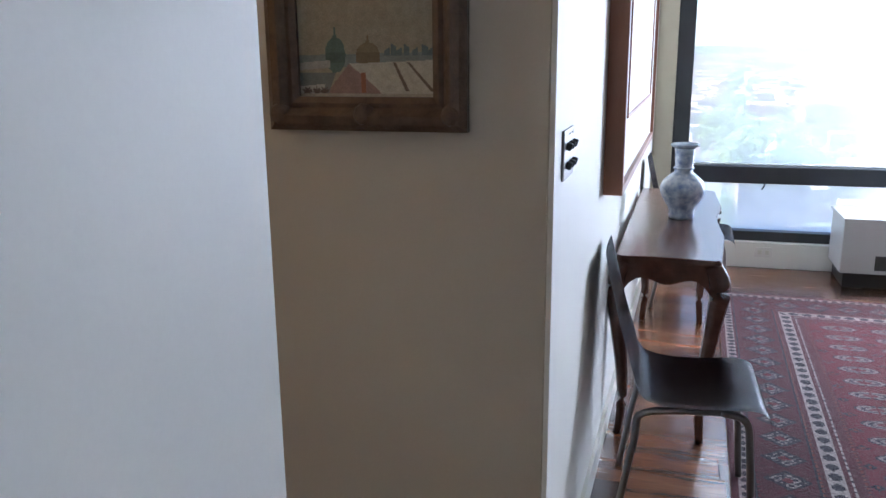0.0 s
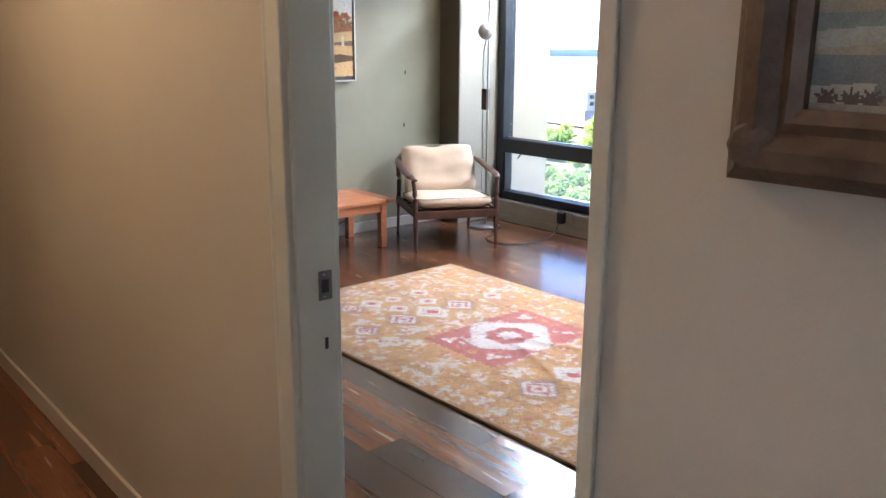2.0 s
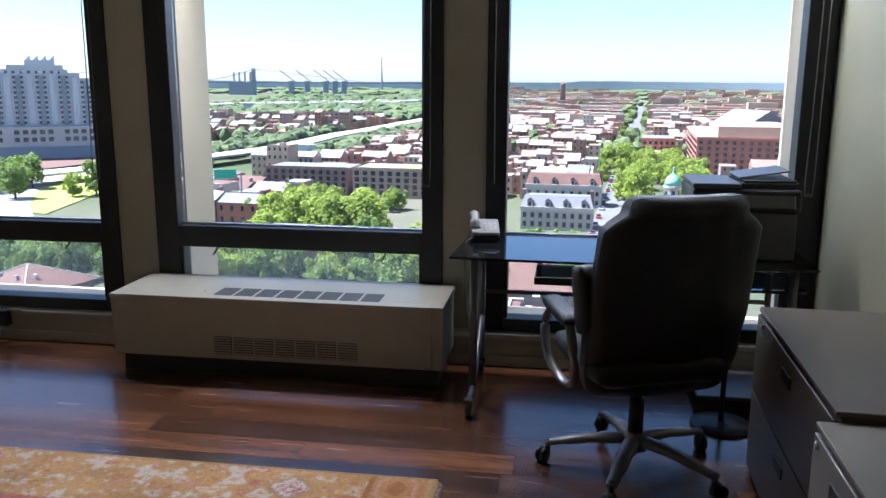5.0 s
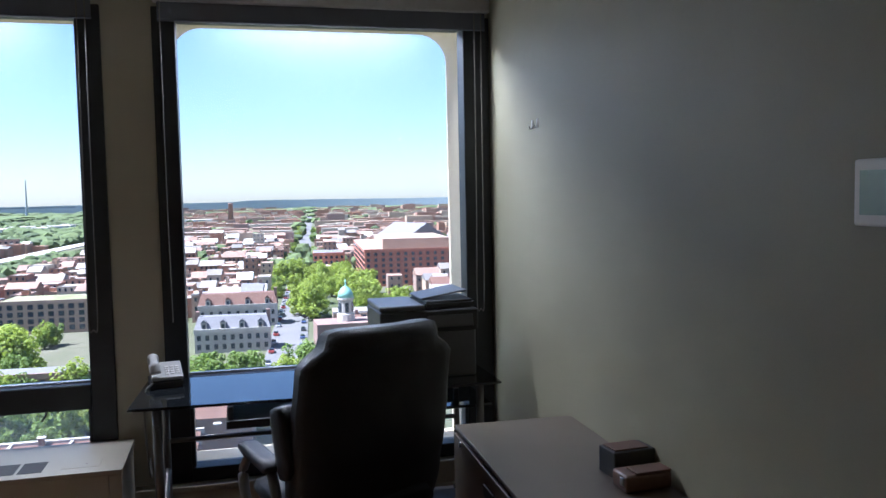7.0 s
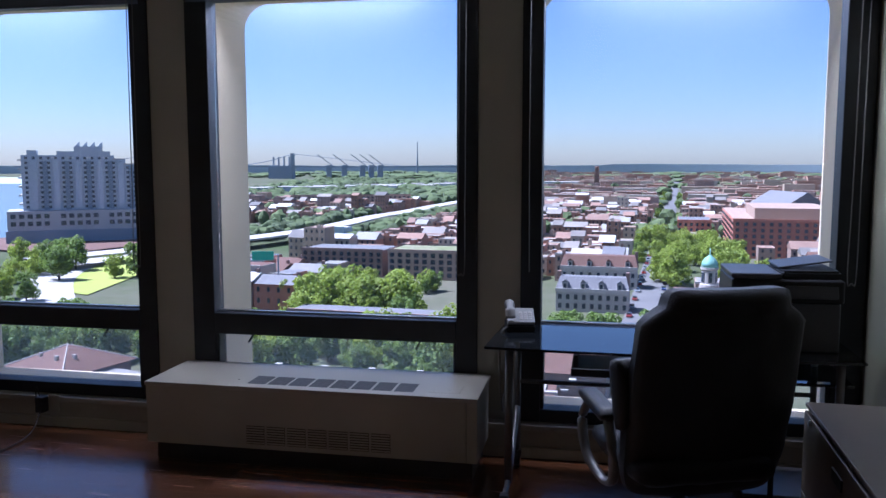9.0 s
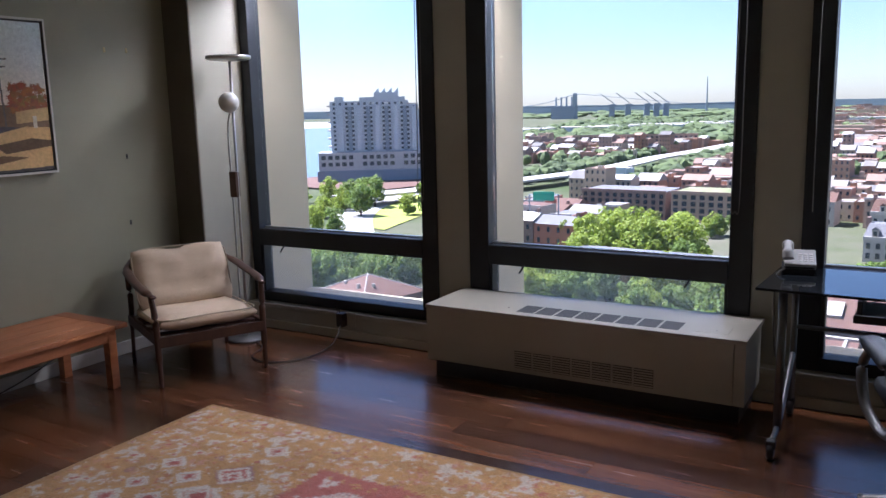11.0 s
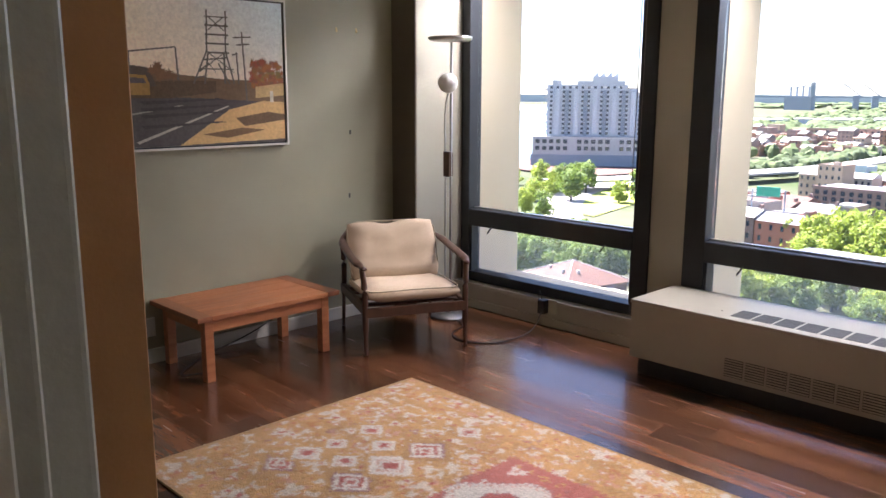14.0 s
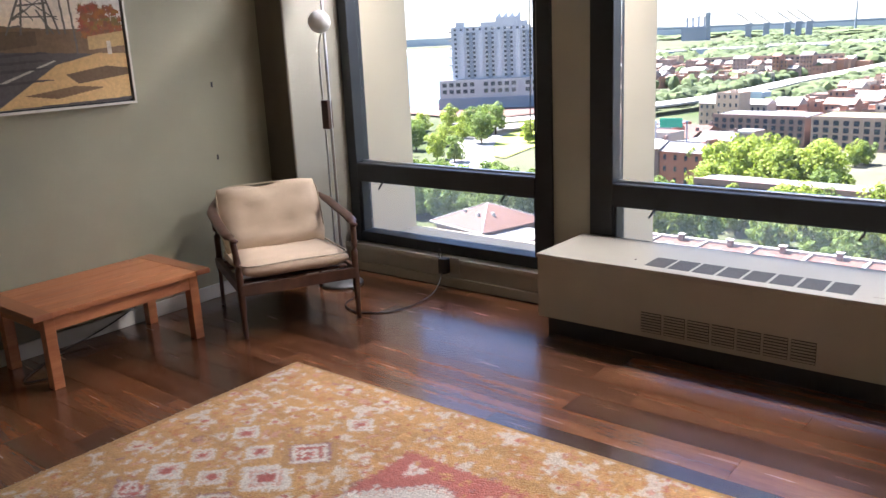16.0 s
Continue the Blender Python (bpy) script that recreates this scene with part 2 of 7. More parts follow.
def lathe(profile, n=24, at=(0, 0, 0)):
    """Turned body from (radius, height) pairs."""
    bm = bmesh.new()
    rings = []
    for r, z in profile:
        rings.append([bm.verts.new((at[0] + r * math.cos(2 * math.pi * i / n), at[1] + r * math.sin(2 * math.pi * i / n), at[2] + z)) for i in range(n)])
    for a, b in zip(rings, rings[1:]):
        for i in range(n):
            bm.faces.new((a[i], a[(i + 1) % n], b[(i + 1) % n], b[i]))
    bm.faces.new(list(reversed(rings[0])))
    bm.faces.new(rings[-1])
    return bm


def tube(points, r, n=10, caps=True, flat=1.0):
    """Round bar along points; r is one radius or one per point; flat squashes it sideways."""
    pts = [Vector(p) for p in points]
    rs = r if isinstance(r, (list, tuple)) else [r] * len(pts)
    bm = bmesh.new()
    rings, last = [], None
    for i, p in enumerate(pts):
        d = (pts[min(i + 1, len(pts) - 1)] - pts[max(i - 1, 0)]).normalized()
        u = d.cross(Vector((0, 0, 1)))
        if u.length < 0.05:
            u = last if last is not None else d.cross(Vector((0, 1, 0)))
        u.normalize()
        last = u
        w = d.cross(u).normalized()
        rings.append([bm.verts.new(p + rs[i] * (math.cos(2 * math.pi * j / n) * u + flat * math.sin(2 * math.pi * j / n) * w)) for j in range(n)])
    for a, b in zip(rings, rings[1:]):
        for j in range(n):
            bm.faces.new((a[j], a[(j + 1) % n], b[(j + 1) % n], b[j]))
    if caps:
        bm.faces.new(list(reversed(rings[0])))
        bm.faces.new(rings[-1])
    bmesh.ops.recalc_face_normals(bm, faces=bm.faces[:])
    return bm


def curve_pts(points, steps=8):
    """Smooth line through points (Catmull-Rom)."""
    p = [Vector(q) for q in points]
    p = [2 * p[0] - p[1]] + p + [2 * p[-1] - p[-2]]
    out = []
    for i in range(1, len(p) - 2):
        for s in range(steps):
            t = s / steps
            out.append(0.5 * (2 * p[i] + (p[i + 1] - p[i - 1]) * t + (2 * p[i - 1] - 5 * p[i] + 4 * p[i + 1] - p[i + 2]) * t * t + (3 * p[i] - p[i - 1] - 3 * p[i + 1] + p[i + 2]) * t ** 3))
    return out + [p[-2]]


def slab(outline, z0, z1, bev=0.0):
    """Flat plate from an outline of (x, y)."""
    bm = bmesh.new()
    f = bm.faces.new([bm.verts.new((x, y, z0)) for x, y in outline])
    g = bmesh.ops.extrude_face_region(bm, geom=[f])
    bmesh.ops.translate(bm, vec=(0, 0, z1 - z0), verts=[v for v in g["geom"] if isinstance(v, bmesh.types.BMVert)])
    bmesh.ops.recalc_face_normals(bm, faces=bm.faces[:])
    if bev:
        bmesh.ops.bevel(bm, geom=bm.edges[:], offset=bev, segments=2, affect='EDGES')
    return bm


def turned(bm, m):
    bmesh.ops.transform(bm, matrix=m, verts=bm.verts[:])
    return bm


def cushion(w, d, h, puff=0.5, sag=0.0, seed=0, nx=22, ny=18, nz=5):
    """Soft pad, w by d by h, with rounded edges, creases and a slight sag."""
    bm = bmesh.new()
    bmesh.ops.create_cube(bm, size=2)
    bmesh.ops.subdivide_edges(bm, edges=bm.edges[:], cuts=9, use_grid_fill=True)
    for v in bm.verts:
        x, y, z = v.co
        ex, ey = 1 - abs(x) ** 6, 1 - abs(y) ** 6
        t = (0.45 + 0.55 * (max(ex, 0) * max(ey, 0)) ** puff)
        wob = noise.noise(Vector((x * 2.2 + seed, y * 2.2, z * 0.5))) * 0.10 + noise.noise(Vector((x * 6 + seed, y * 2.5, 7))) * 0.05
        k = 1 - 0.04 * abs(z) ** 2
        cx = x * (1 - 0.05 * (abs(y) ** 4)) * k
        cy = y * (1 - 0.05 * (abs(x) ** 4)) * k
        v.co = (cx * w / 2, cy * d / 2, z * t * h / 2 + wob * h * 0.6 - sag * (1 - x * x) * (1 - y * y))
    return bm


def cell_sheet(name, img, w, d, material, parent=None, thick=0.0, relief=None, vertical=False):
    """Sheet of small cells, each in the colour of img[row][col]; row 0 is at the far (or upper) edge."""
    ny, nx = img.shape[:2]
    xs, ys = np.linspace(-w / 2, w / 2, nx + 1), np.linspace(d / 2, -d / 2, ny + 1)
    gx, gy = np.meshgrid(xs, ys)
    gz = np.full_like(gx, thick) if relief is None else thick + relief(gx, gy)
    co = np.stack([gx, gy, gz], -1).reshape(-1, 3)
    if vertical:
        co = np.stack([gx, -gz, gy], -1).reshape(-1, 3)
    idx = np.arange((nx + 1) * (ny + 1)).reshape(ny + 1, nx + 1)
    quads = np.stack([idx[1:, :-1], idx[1:, 1:], idx[:-1, 1:], idx[:-1, :-1]], -1).reshape(-1, 4)
    verts, faces = [tuple(c) for c in co], [tuple(int(i) for i in q) for q in quads]
    if thick and not vertical:
        base = len(verts)
        rim = [int(i) for i in idx[0, :]] + [int(i) for i in idx[1:, -1]] + [int(i) for i in idx[-1, -2::-1]] + [int(i) for i in idx[-2:0:-1, 0]]
        verts += [(verts[i][0], verts[i][1], 0.0) for i in rim]
        for j in range(len(rim)):
            faces.append((rim[j], rim[(j + 1) % len(rim)], base + (j + 1) % len(rim), base + j))
    me = bpy.data.meshes.new(name)
    me.from_pydata(verts, [], faces)
    col = me.color_attributes.new("paint", 'FLOAT_COLOR', 'CORNER')
    rgb = np.repeat(np.concatenate([img.reshape(-1, 3), np.ones((nx * ny, 1))], 1), 4, axis=0)
    extra = np.tile([0.45, 0.28, 0.12, 1.0], ((len(faces) - nx * ny) * 4, 1))
    col.data.foreach_set("color", np.concatenate([rgb, extra]).astype(np.float32).ravel())
    me.materials.append(M[material])
    me.update()
    ob = new(name, me)
    ob.parent = parent
    return ob


# ---- structure ----
XL, YW, YH, YR = -5.79, 6.80, 2.49, 2.575        # left wall, window wall, hall face and room face of the door wall
CEIL = 2.75
DX0, DX1 = -1.80, -1.045                        # door opening


def wall_strip(name, p, q, thick, z0, z1, material, label, side=1):
    """Wall along p to q whose visible face is that line; it thickens to the given side."""
    p, q = Vector((*p, 0)), Vector((*q, 0))
    n = Vector((-(q - p).y, (q - p).x, 0)).normalized() * thick * side
    return structure(name, slab([(v.x, v.y) for v in (p, q, q + n, p + n)], z0, z1), material, label, "wall")


# floors
structure("floor", box(XL - 0.2, 6.0, -2.6, 6.95, -0.30, -0.02), "subfloor", "walnut-brown plank floor with a satin gloss", "floor")
structure("ceiling", box(XL - 0.2, 6.0, -2.6, 6.95, CEIL, CEIL + 0.2), "ceiling", "plain off-white ceiling", "ceiling")
structure("soffit", box(XL, -5.46, YR, YW, 2.36, CEIL), "pier", "boxed-in soffit along the ceiling", "soffit")
# office left wall, its corner column
wall_strip("wall_west", (XL, 1.0), (XL, 6.95), 0.2, 0, CEIL, "sage", "sage green painted office wall", 1)
col = structure("column", box(XL + 0.003, -5.545, 6.33, 6.95, 0, 2.36, 0.004, 1), "pier", "boxed-in corner column beside the window", "column")
# thin dark sheet over the face turned from the windows: its shade, as colour
structure("column_face", box(XL + 0.002, -5.548, 6.322, 6.331, 0, 2.36), "shade_col", "front face of the corner column, coloured dark for its shade", "column")
# door wall, office side sage, hall side cream
structure("wall_hall", box(XL, DX0, YH, YR - 0.012, 0, CEIL), "cream", "warm cream hall wall", "wall")
structure("wall_hall_office_side", box(XL, DX0, YR - 0.012, YR, 0, CEIL), "sage", "sage green office side of the hall wall", "wall")
structure("wall_picture", box(DX1, -0.2175, YH, YR, 0, CEIL, 0.003, 1), "cream", "cream hall wall that carries a small painting", "wall")
structure("wall_over_door", box(DX0, DX1, YH, YR, 2.06, CEIL), "cream", "wall over the door opening", "wall")
# wall between office and dining room, slightly out of square
SK = 0.0336
def side_x(y):
    return -0.205 + SK * (y - YH)
structure("wall_dining", slab([(side_x(YH), YH), (side_x(6.95), 6.95), (side_x(6.95) - 0.012, 6.95), (side_x(YH) - 0.012, YH)], 0, CEIL), "white_wall", "off-white dining room wall", "wall")
structure("wall_east", slab([(side_x(YR) - 0.0125, YR + 0.001), (side_x(6.95) - 0.0125, 6.95), (side_x(6.95) - 0.075, 6.95), (side_x(YR) - 0.075, YR + 0.001)], 0, CEIL), "sage", "sage green office wall", "wall")
# white wall beside the entrance and the hall's far side
structure("wall_entry", box(-0.52, -0.257, -2.6, 1.27, 0, CEIL, 0.004, 1), "white_wall", "white wall end beside the entrance", "wall")
structure("wall_hall_far", box(-6.0, -0.52, 1.15, 1.27, 0, CEIL), "cream", "cream wall on the other side of the hall", "wall")
structure("wall_hall_end", box(-6.1, -5.99, 1.15, YH, 0, CEIL), "cream", "cream end wall of the hall", "wall")
structure("wall_dining_east", box(5.8, 6.0, -2.6, 6.95, 0, CEIL), "white_wall", "plain white dining room wall", "wall")
structure("wall_dining_south", box(-0.52, 6.0, -2.8, -2.6, 0, CEIL), "white_wall", "plain white wall behind the entrance", "wall")
# closet block beside the office door
structure("wall_closet", box(XL, -2.486, YR, 2.950, 0, CEIL), "sage", "sage green closet wall beside the door", "wall")
structure("trim_closet_panel", box(-2.486, -2.470, YR + 0.001, 2.954, 0, CEIL, 0.002, 1), "honey", "honey-brown end panel of the closet", "trim")
# baseboards
structure("baseboard", box(XL, XL + 0.014, 3.01, 6.322, 0, 0.085, 0.004, 2), "trim", "off-white painted baseboard", "baseboard")
structure("baseboard_hall", box(-5.99, DX0 - 0.064, YH - 0.014, YH, 0, 0.085, 0.004, 2), "cream", "cream hall baseboard", "baseboard")
structure("baseboard_picture", box(DX1 + 0.03, -0.205, YH - 0.014, YH, 0, 0.085, 0.004, 2), "cream", "cream hall baseboard", "baseboard")
bb = slab([(side_x(YH) + 0.001, YH), (side_x(6.8) + 0.001, 6.8), (side_x(6.8) + 0.015, 6.8), (side_x(YH) + 0.015, YH)], 0, 0.10)
structure("baseboard_dining", bb, "trim", "white dining room baseboard", "baseboard")

# door frame: jambs, casing, stop, strike plate
door = thing("door_1", "grey-green painted door frame without its leaf in view", "door frame", kind="structure")
part("jamb", box(DX0 - 0.002, DX0 + 0.016, YH - 0.004, YR + 0.004, 0, 2.045, 0.002, 1), "casing", door)
part("casing", box(DX0 - 0.050, DX0 + 0.004, YH - 0.018, YH - 0.001, 0, 2.12, 0.005, 3), "casing", door)
part("casing_bead", tube([(DX0 - 0.054, YH - 0.012, 0), (DX0 - 0.054, YH - 0.012, 2.12)], 0.009, 8), "trim", door)
part("jamb", box(DX1 - 0.016, DX1 + 0.002, YH - 0.004, YR + 0.004, 0, 2.045, 0.002, 1), "casing", door)
part("casing", box(DX1 - 0.004, DX1 + 0.016, YH - 0.010, YH - 0.001, 0, 2.06, 0.003, 2), "casing", door)
part("back_casing", box(DX0 - 0.160, DX0 - 0.085, YR + 0.001, 2.655, 0, 2.12, 0.006, 3), "casing", door)
part("back_band", box(DX0 - 0.084, DX0 - 0.040, YR + 0.001, 2.612, 0, 2.10, 0.005, 3), "casing", door)
part("head", box(DX0, DX1, YH - 0.004, YR + 0.004, 2.045, 2.063, 0.002, 1), "casing", door)
part("casing", box(DX0 - 0.050, DX1 + 0.016, YH - 0.018, YH - 0.001, 2.062, 2.13, 0.005, 3), "casing", door)
strike = part("strike_plate", box(DX0 + 0.015, DX0 + 0.0185, YR - 0.042, YR - 0.010, 0.982, 1.044, 0.001, 1), "pewter", door, "worn steel strike plate")
part("latch_hole", box(DX0 + 0.017, DX0 + 0.0195, YR - 0.036, YR - 0.019, 0.998, 1.026), "black", strike)
part("screw", lathe([(0.004, 0), (0.003, 0.002)], 8, (DX0 + 0.018, YR - 0.03, 0.989)), "chrome", strike)
part("screw", lathe([(0.004, 0), (0.003, 0.002)], 8, (DX0 + 0.018, YR - 0.03, 1.036)), "chrome", strike)
part("paint_chip", box(DX0 + 0.0155, DX0 + 0.017, YR - 0.030, YR - 0.022, 0.874, 0.899), "black", door)

# window wall: piers, sill wall, lintel, frames, glass, blinds
WINS = [(-5.545, -5.462, -4.076, -3.965), (-3.735, -3.60, -2.19, -2.075), (-1.845, -1.735, -0.285, -0.14)]
ZS, ZG, ZR0, ZR1, ZT, ZF = 0.18, 0.25, 0.592, 0.714, 2.47, 2.53
structure("wall_under_windows", box(-5.545, -0.139, 6.72, 6.95, 0, ZS), "rad", "low wall and sill under the office windows", "wall")
structure("trim_sill_lip", box(-5.545, -0.139, 6.70, 6.722, ZS - 0.03, ZS + 0.004, 0.005, 2), "rad", "painted sill edge", "trim")
structure("baseboard_window", box(-5.545, -0.139, 6.705, 6.722, 0, 0.06, 0.003, 1), "pier", "painted base strip under the windows", "baseboard")
structure("wall_over_windows", box(-5.545, -0.139, 6.80, 6.95, ZF, CEIL), "pier", "wall over the office windows", "wall")
structure("pier_1", box(-3.965, -3.735, 6.79, 6.95, ZS, ZF), "pier", "taupe pier between the windows", "pier")
structure("pier_2", box(-2.075, -1.845, 6.79, 6.95, ZS, ZF), "pier", "taupe pier between the windows", "pier")


def window(name, x0, g0, g1, x1, zf=ZF, pane_mat="glass"):
    """Black metal window: fixed upper pane, hopper pane under a deep rail, blind on top."""
    w = thing(name, "black metal-framed window with a low hopper pane", "window", kind="structure")
    y0, y1 = 6.775, 6.90
    part("stile", box(x0 + 0.001, g0, y0, y1, ZS, zf, 0.006, 2), "frame", w)
    part("stile", box(g1, x1 - 0.001, y0, y1, ZS, zf, 0.006, 2), "frame", w)
    part("bottom_rail", box(g0, g1, y0 + 0.002, y1, ZS, ZG, 0.006, 2), "frame", w)
    part("middle_rail", box(g0, g1, y0 - 0.006, y1, ZR0, ZR1, 0.008, 2), "frame", w)
    part("top_rail", box(g0, g1, y0 + 0.002, y1, ZT, zf, 0.006, 2), "frame", w)
    sash = part("hopper_sash", box(g0, g0 + 0.018, y0 + 0.012, y1 - 0.02, ZG, ZR0, 0.003, 1), "frame", w)
    part("sash_side", box(g1 - 0.018, g1, y0 + 0.012, y1 - 0.02, ZG, ZR0, 0.003, 1), "frame", sash)
    for gx in (g0 + 0.17 * (g1 - g0), g0 + 0.86 * (g1 - g0)):
        part("latch", tube([(gx, y0 - 0.004, ZR0 + 0.012), (gx - 0.006, y0 - 0.03, ZR0 - 0.012), (gx - 0.022, y0 - 0.03, ZR0 - 0.035)], 0.006, 8), "black", w)
    for z0, z1 in ((ZG, ZR0), (ZR1, ZT)):
        p = part("pane", box(g0, g1, 6.858, 6.864, z0, z1), "hopper_glass" if z0 == ZG and pane_mat == "glass" else pane_mat, w)
        p.visible_shadow = False
    part("glazing_bead", box(g0, g1, 6.83, 6.857, ZR1 - 0.001, ZR1 + 0.010, 0.003, 1), "chrome", w)
    return w


def blind(x0, x1, drop, z=2.545):
    b = thing("roller_blind", "rolled-up grey roller blind in a pale cassette", "blind", group="roller blinds over the windows")
    part("cassette", box(x0, x1, 6.715, 6.778, z, z + 0.075, 0.008, 3), "cassette", b)
    part("fabric", box(x0 + 0.02, x1 - 0.02, 6.745, 6.749, z - drop, z + 0.01), "blind", b)
    part("hem_bar", tube([(x0 + 0.02, 6.747, z - drop), (x1 - 0.02, 6.747, z - drop)], 0.007, 8), "blind", b)
    cx = x1 - 0.045
    part("pull_chain", tube(curve_pts([(cx, 6.735, z), (cx - 0.004, 6.73, 1.5), (cx - 0.006, 6.728, 1.02), (cx - 0.026, 6.726, 0.985), (cx - 0.046, 6.728, 1.02), (cx - 0.040, 6.73, 1.5), (cx - 0.036, 6.735, z)], 6), 0.0028, 6), "cord", b)
    return b


for i, wv in enumerate(WINS):
    window("window_%d" % (i + 1), *wv)
    blind(wv[0] + 0.012, wv[3] - 0.012, 0.085)
part("pull_chain", tube(curve_pts([(-1.80, 6.735, 2.56), (-1.80, 6.73, 1.6), (-1.795, 6.728, 1.0)], 5), 0.0028, 6), "cord", bpy.data.objects["roller_blind.002"])

# dining room window
DW = (0.075, 0.188, 3.3, 3.42)
structure("wall_under_dining_window", box(side_x(6.8), 5.8, 6.72, 6.95, 0, ZS), "white_wall", "low wall under the dining room window", "wall")
structure("wall_over_dining_window", box(side_x(6.8), 5.8, 6.80, 6.95, ZF, CEIL), "pier", "wall over the dining room window", "wall")
structure("pier_dining", box(side_x(6.8) + 0.002, DW[0], 6.74, 6.95, ZS, ZF), "pier", "narrow pier beside the dining room window", "pier")
structure("wall_dining_north", box(DW[3], 5.8, 6.80, 6.95, ZS, ZF), "white_wall", "wall beside the dining room window", "wall")
window("window_4", *DW, pane_mat="hazy_glass")

# concrete grid outside the windows: openings with rounded upper corners
FY0, FY1, FZB, FZT = 6.955, 7.50, 0.12, 2.575
facade = thing("facade", "cream concrete grid of the tower's facade", "facade", kind="structure")
OPEN = [(-5.60, -4.02), (-3.70, -2.14), (-1.80, -0.19), (0.08, 3.4)]
part("spandrel", box(-9, 7, FY0, FY1, -3.0, FZB), "concrete", facade)
part("lintel", box(-9, 7, FY0, FY1, FZT, 6.0), "concrete", facade)
for xa, xb in zip([-9] + [o[1] for o in OPEN], [o[0] for o in OPEN] + [7]):
    part("pier", box(xa, xb, FY0, FY1, FZB, FZT), "concrete", facade)
for xa, xb in OPEN:
    for cx, sgn in ((xa, 1), (xb, -1)):
        r = 0.17
        arc = [(cx + sgn * (r - r * math.cos(a)), FZT - r + r * math.sin(a)) for a in np.linspace(0, math.pi / 2, 9)]
        gus = bmesh.new()
        f = gus.faces.new([gus.verts.new((x, FY0, z)) for x, z in [(cx, FZT)] + arc])
        g = bmesh.ops.extrude_face_region(gus, geom=[f])
        bmesh.ops.translate(gus, vec=(0, FY1 - FY0, 0), verts=[v for v in g["geom"] if isinstance(v, bmesh.types.BMVert)])
        bmesh.ops.recalc_face_normals(gus, faces=gus.faces[:])
        part("rounded_corner", gus, "concrete", facade)

# ---- hall ----
hall_lamp = thing("ceiling_lamp", "warm glowing glass dome lamp on the hall ceiling", "ceiling lamp", (-2.8, 1.80, CEIL))
dome = bpy.data.materials.new("lamp_glow")
dome.use_nodes = True
dome.node_tree.nodes["Principled BSDF"].inputs["Emission Color"].default_value = (1.0, 0.62, 0.28, 1)
dome.node_tree.nodes["Principled BSDF"].inputs["Emission Strength"].default_value = 3.0
M["lamp_glow"] = dome
part("canopy", lathe([(0.15, -0.03), (0.15, 0.0)], 24), "chrome", hall_lamp)
part("shade", lathe([(0.02, -0.13), (0.09, -0.11), (0.135, -0.07), (0.145, -0.03)], 24), "lamp_glow", hall_lamp, "warm opal glass shade", True)
bulb = new("hall_light", bpy.data.lights.new("hall_light", 'POINT'))
bulb.data.energy, bulb.data.color, bulb.data.shadow_soft_size = 2.0, (1.0, 0.66, 0.34), 0.12
bulb.matrix_world = pose(-2.8, 1.80, CEIL - 0.25)

# small oil painting on the hall wall
def raster(nx, ny, base):
    img = np.zeros((ny, nx, 3))
    img[:] = base
    return img


def poly(img, pts, color):
    """Fill a polygon given in 0..1 picture coordinates, y down."""
    ny, nx = img.shape[:2]
    X, Y = np.meshgrid((np.arange(nx) + 0.5) / nx, (np.arange(ny) + 0.5) / ny)
    inside = np.zeros((ny, nx), bool)
    for (x0, y0), (x1, y1) in zip(pts, pts[1:] + pts[:1]):
        if y0 == y1:
            continue
        hitx = x0 + (Y - y0) * (x1 - x0) / (y1 - y0)
        inside ^= ((Y >= min(y0, y1)) & (Y < max(y0, y1)) & (X < hitx))
    img[inside] = color


def blob(img, x, y, rx, ry, color, rough=0.25):
    ny, nx = img.shape[:2]
    X, Y = np.meshgrid((np.arange(nx) + 0.5) / nx, (np.arange(ny) + 0.5) / ny)
    a = np.arctan2((Y - y) / ry, (X - x) / rx)
    d = ((X - x) / rx) ** 2 + ((Y - y) / ry) ** 2
    img[d < (1 + rough * np.sin(a * 7 + x * 50) + rough * np.sin(a * 11 + y * 40)) ** 2] = color


def vary(img, amount, seed):
    g = np.random.RandomState(seed)
    return np.clip(img * (1 + amount * (g.rand(*img.shape[:2], 1) - 0.5)), 0.004, 1)


def bar_frame(w, h, bw, depth, material, parent, mould=True):
    """Four mitred bars round a w by h opening, in the xz plane, front towards -y."""
    prof = [(0, 0), (0, -depth * 0.6), (bw * 0.18, -depth * 0.75), (bw * 0.32, -depth * 0.62), (bw * 0.55, -depth), (bw * 0.8, -depth * 0.9), (bw, -depth * 0.55), (bw, 0)] if mould else [(0, 0), (0, -depth), (bw, -depth), (bw, 0)]
    for sx, sz, n in ((0, 1, "top"), (0, -1, "bottom"), (1, 0, "side"), (-1, 0, "side")):
        bm = bmesh.new()
        rows = []
        for e in (-1, 1):
            ring = []
            for o, y in prof:
                if sz:
                    ring.append(bm.verts.new((e * (w / 2 + o), y, sz * (h / 2 + o))))
                else:
                    ring.append(bm.verts.new((sx * (w / 2 + o), y, e * (h / 2 + o))))
            rows.append(ring)
        for i in range(len(prof)):
            j = (i + 1) % len(prof)
            bm.faces.new((rows[0][i], rows[0][j], rows[1][j], rows[1][i]))
        bm.faces.new(rows[0])
        bm.faces.new(rows[1])
        bmesh.ops.recalc_face_normals(bm, faces=bm.faces[:])
        part("frame_" + n, bm, material, parent)


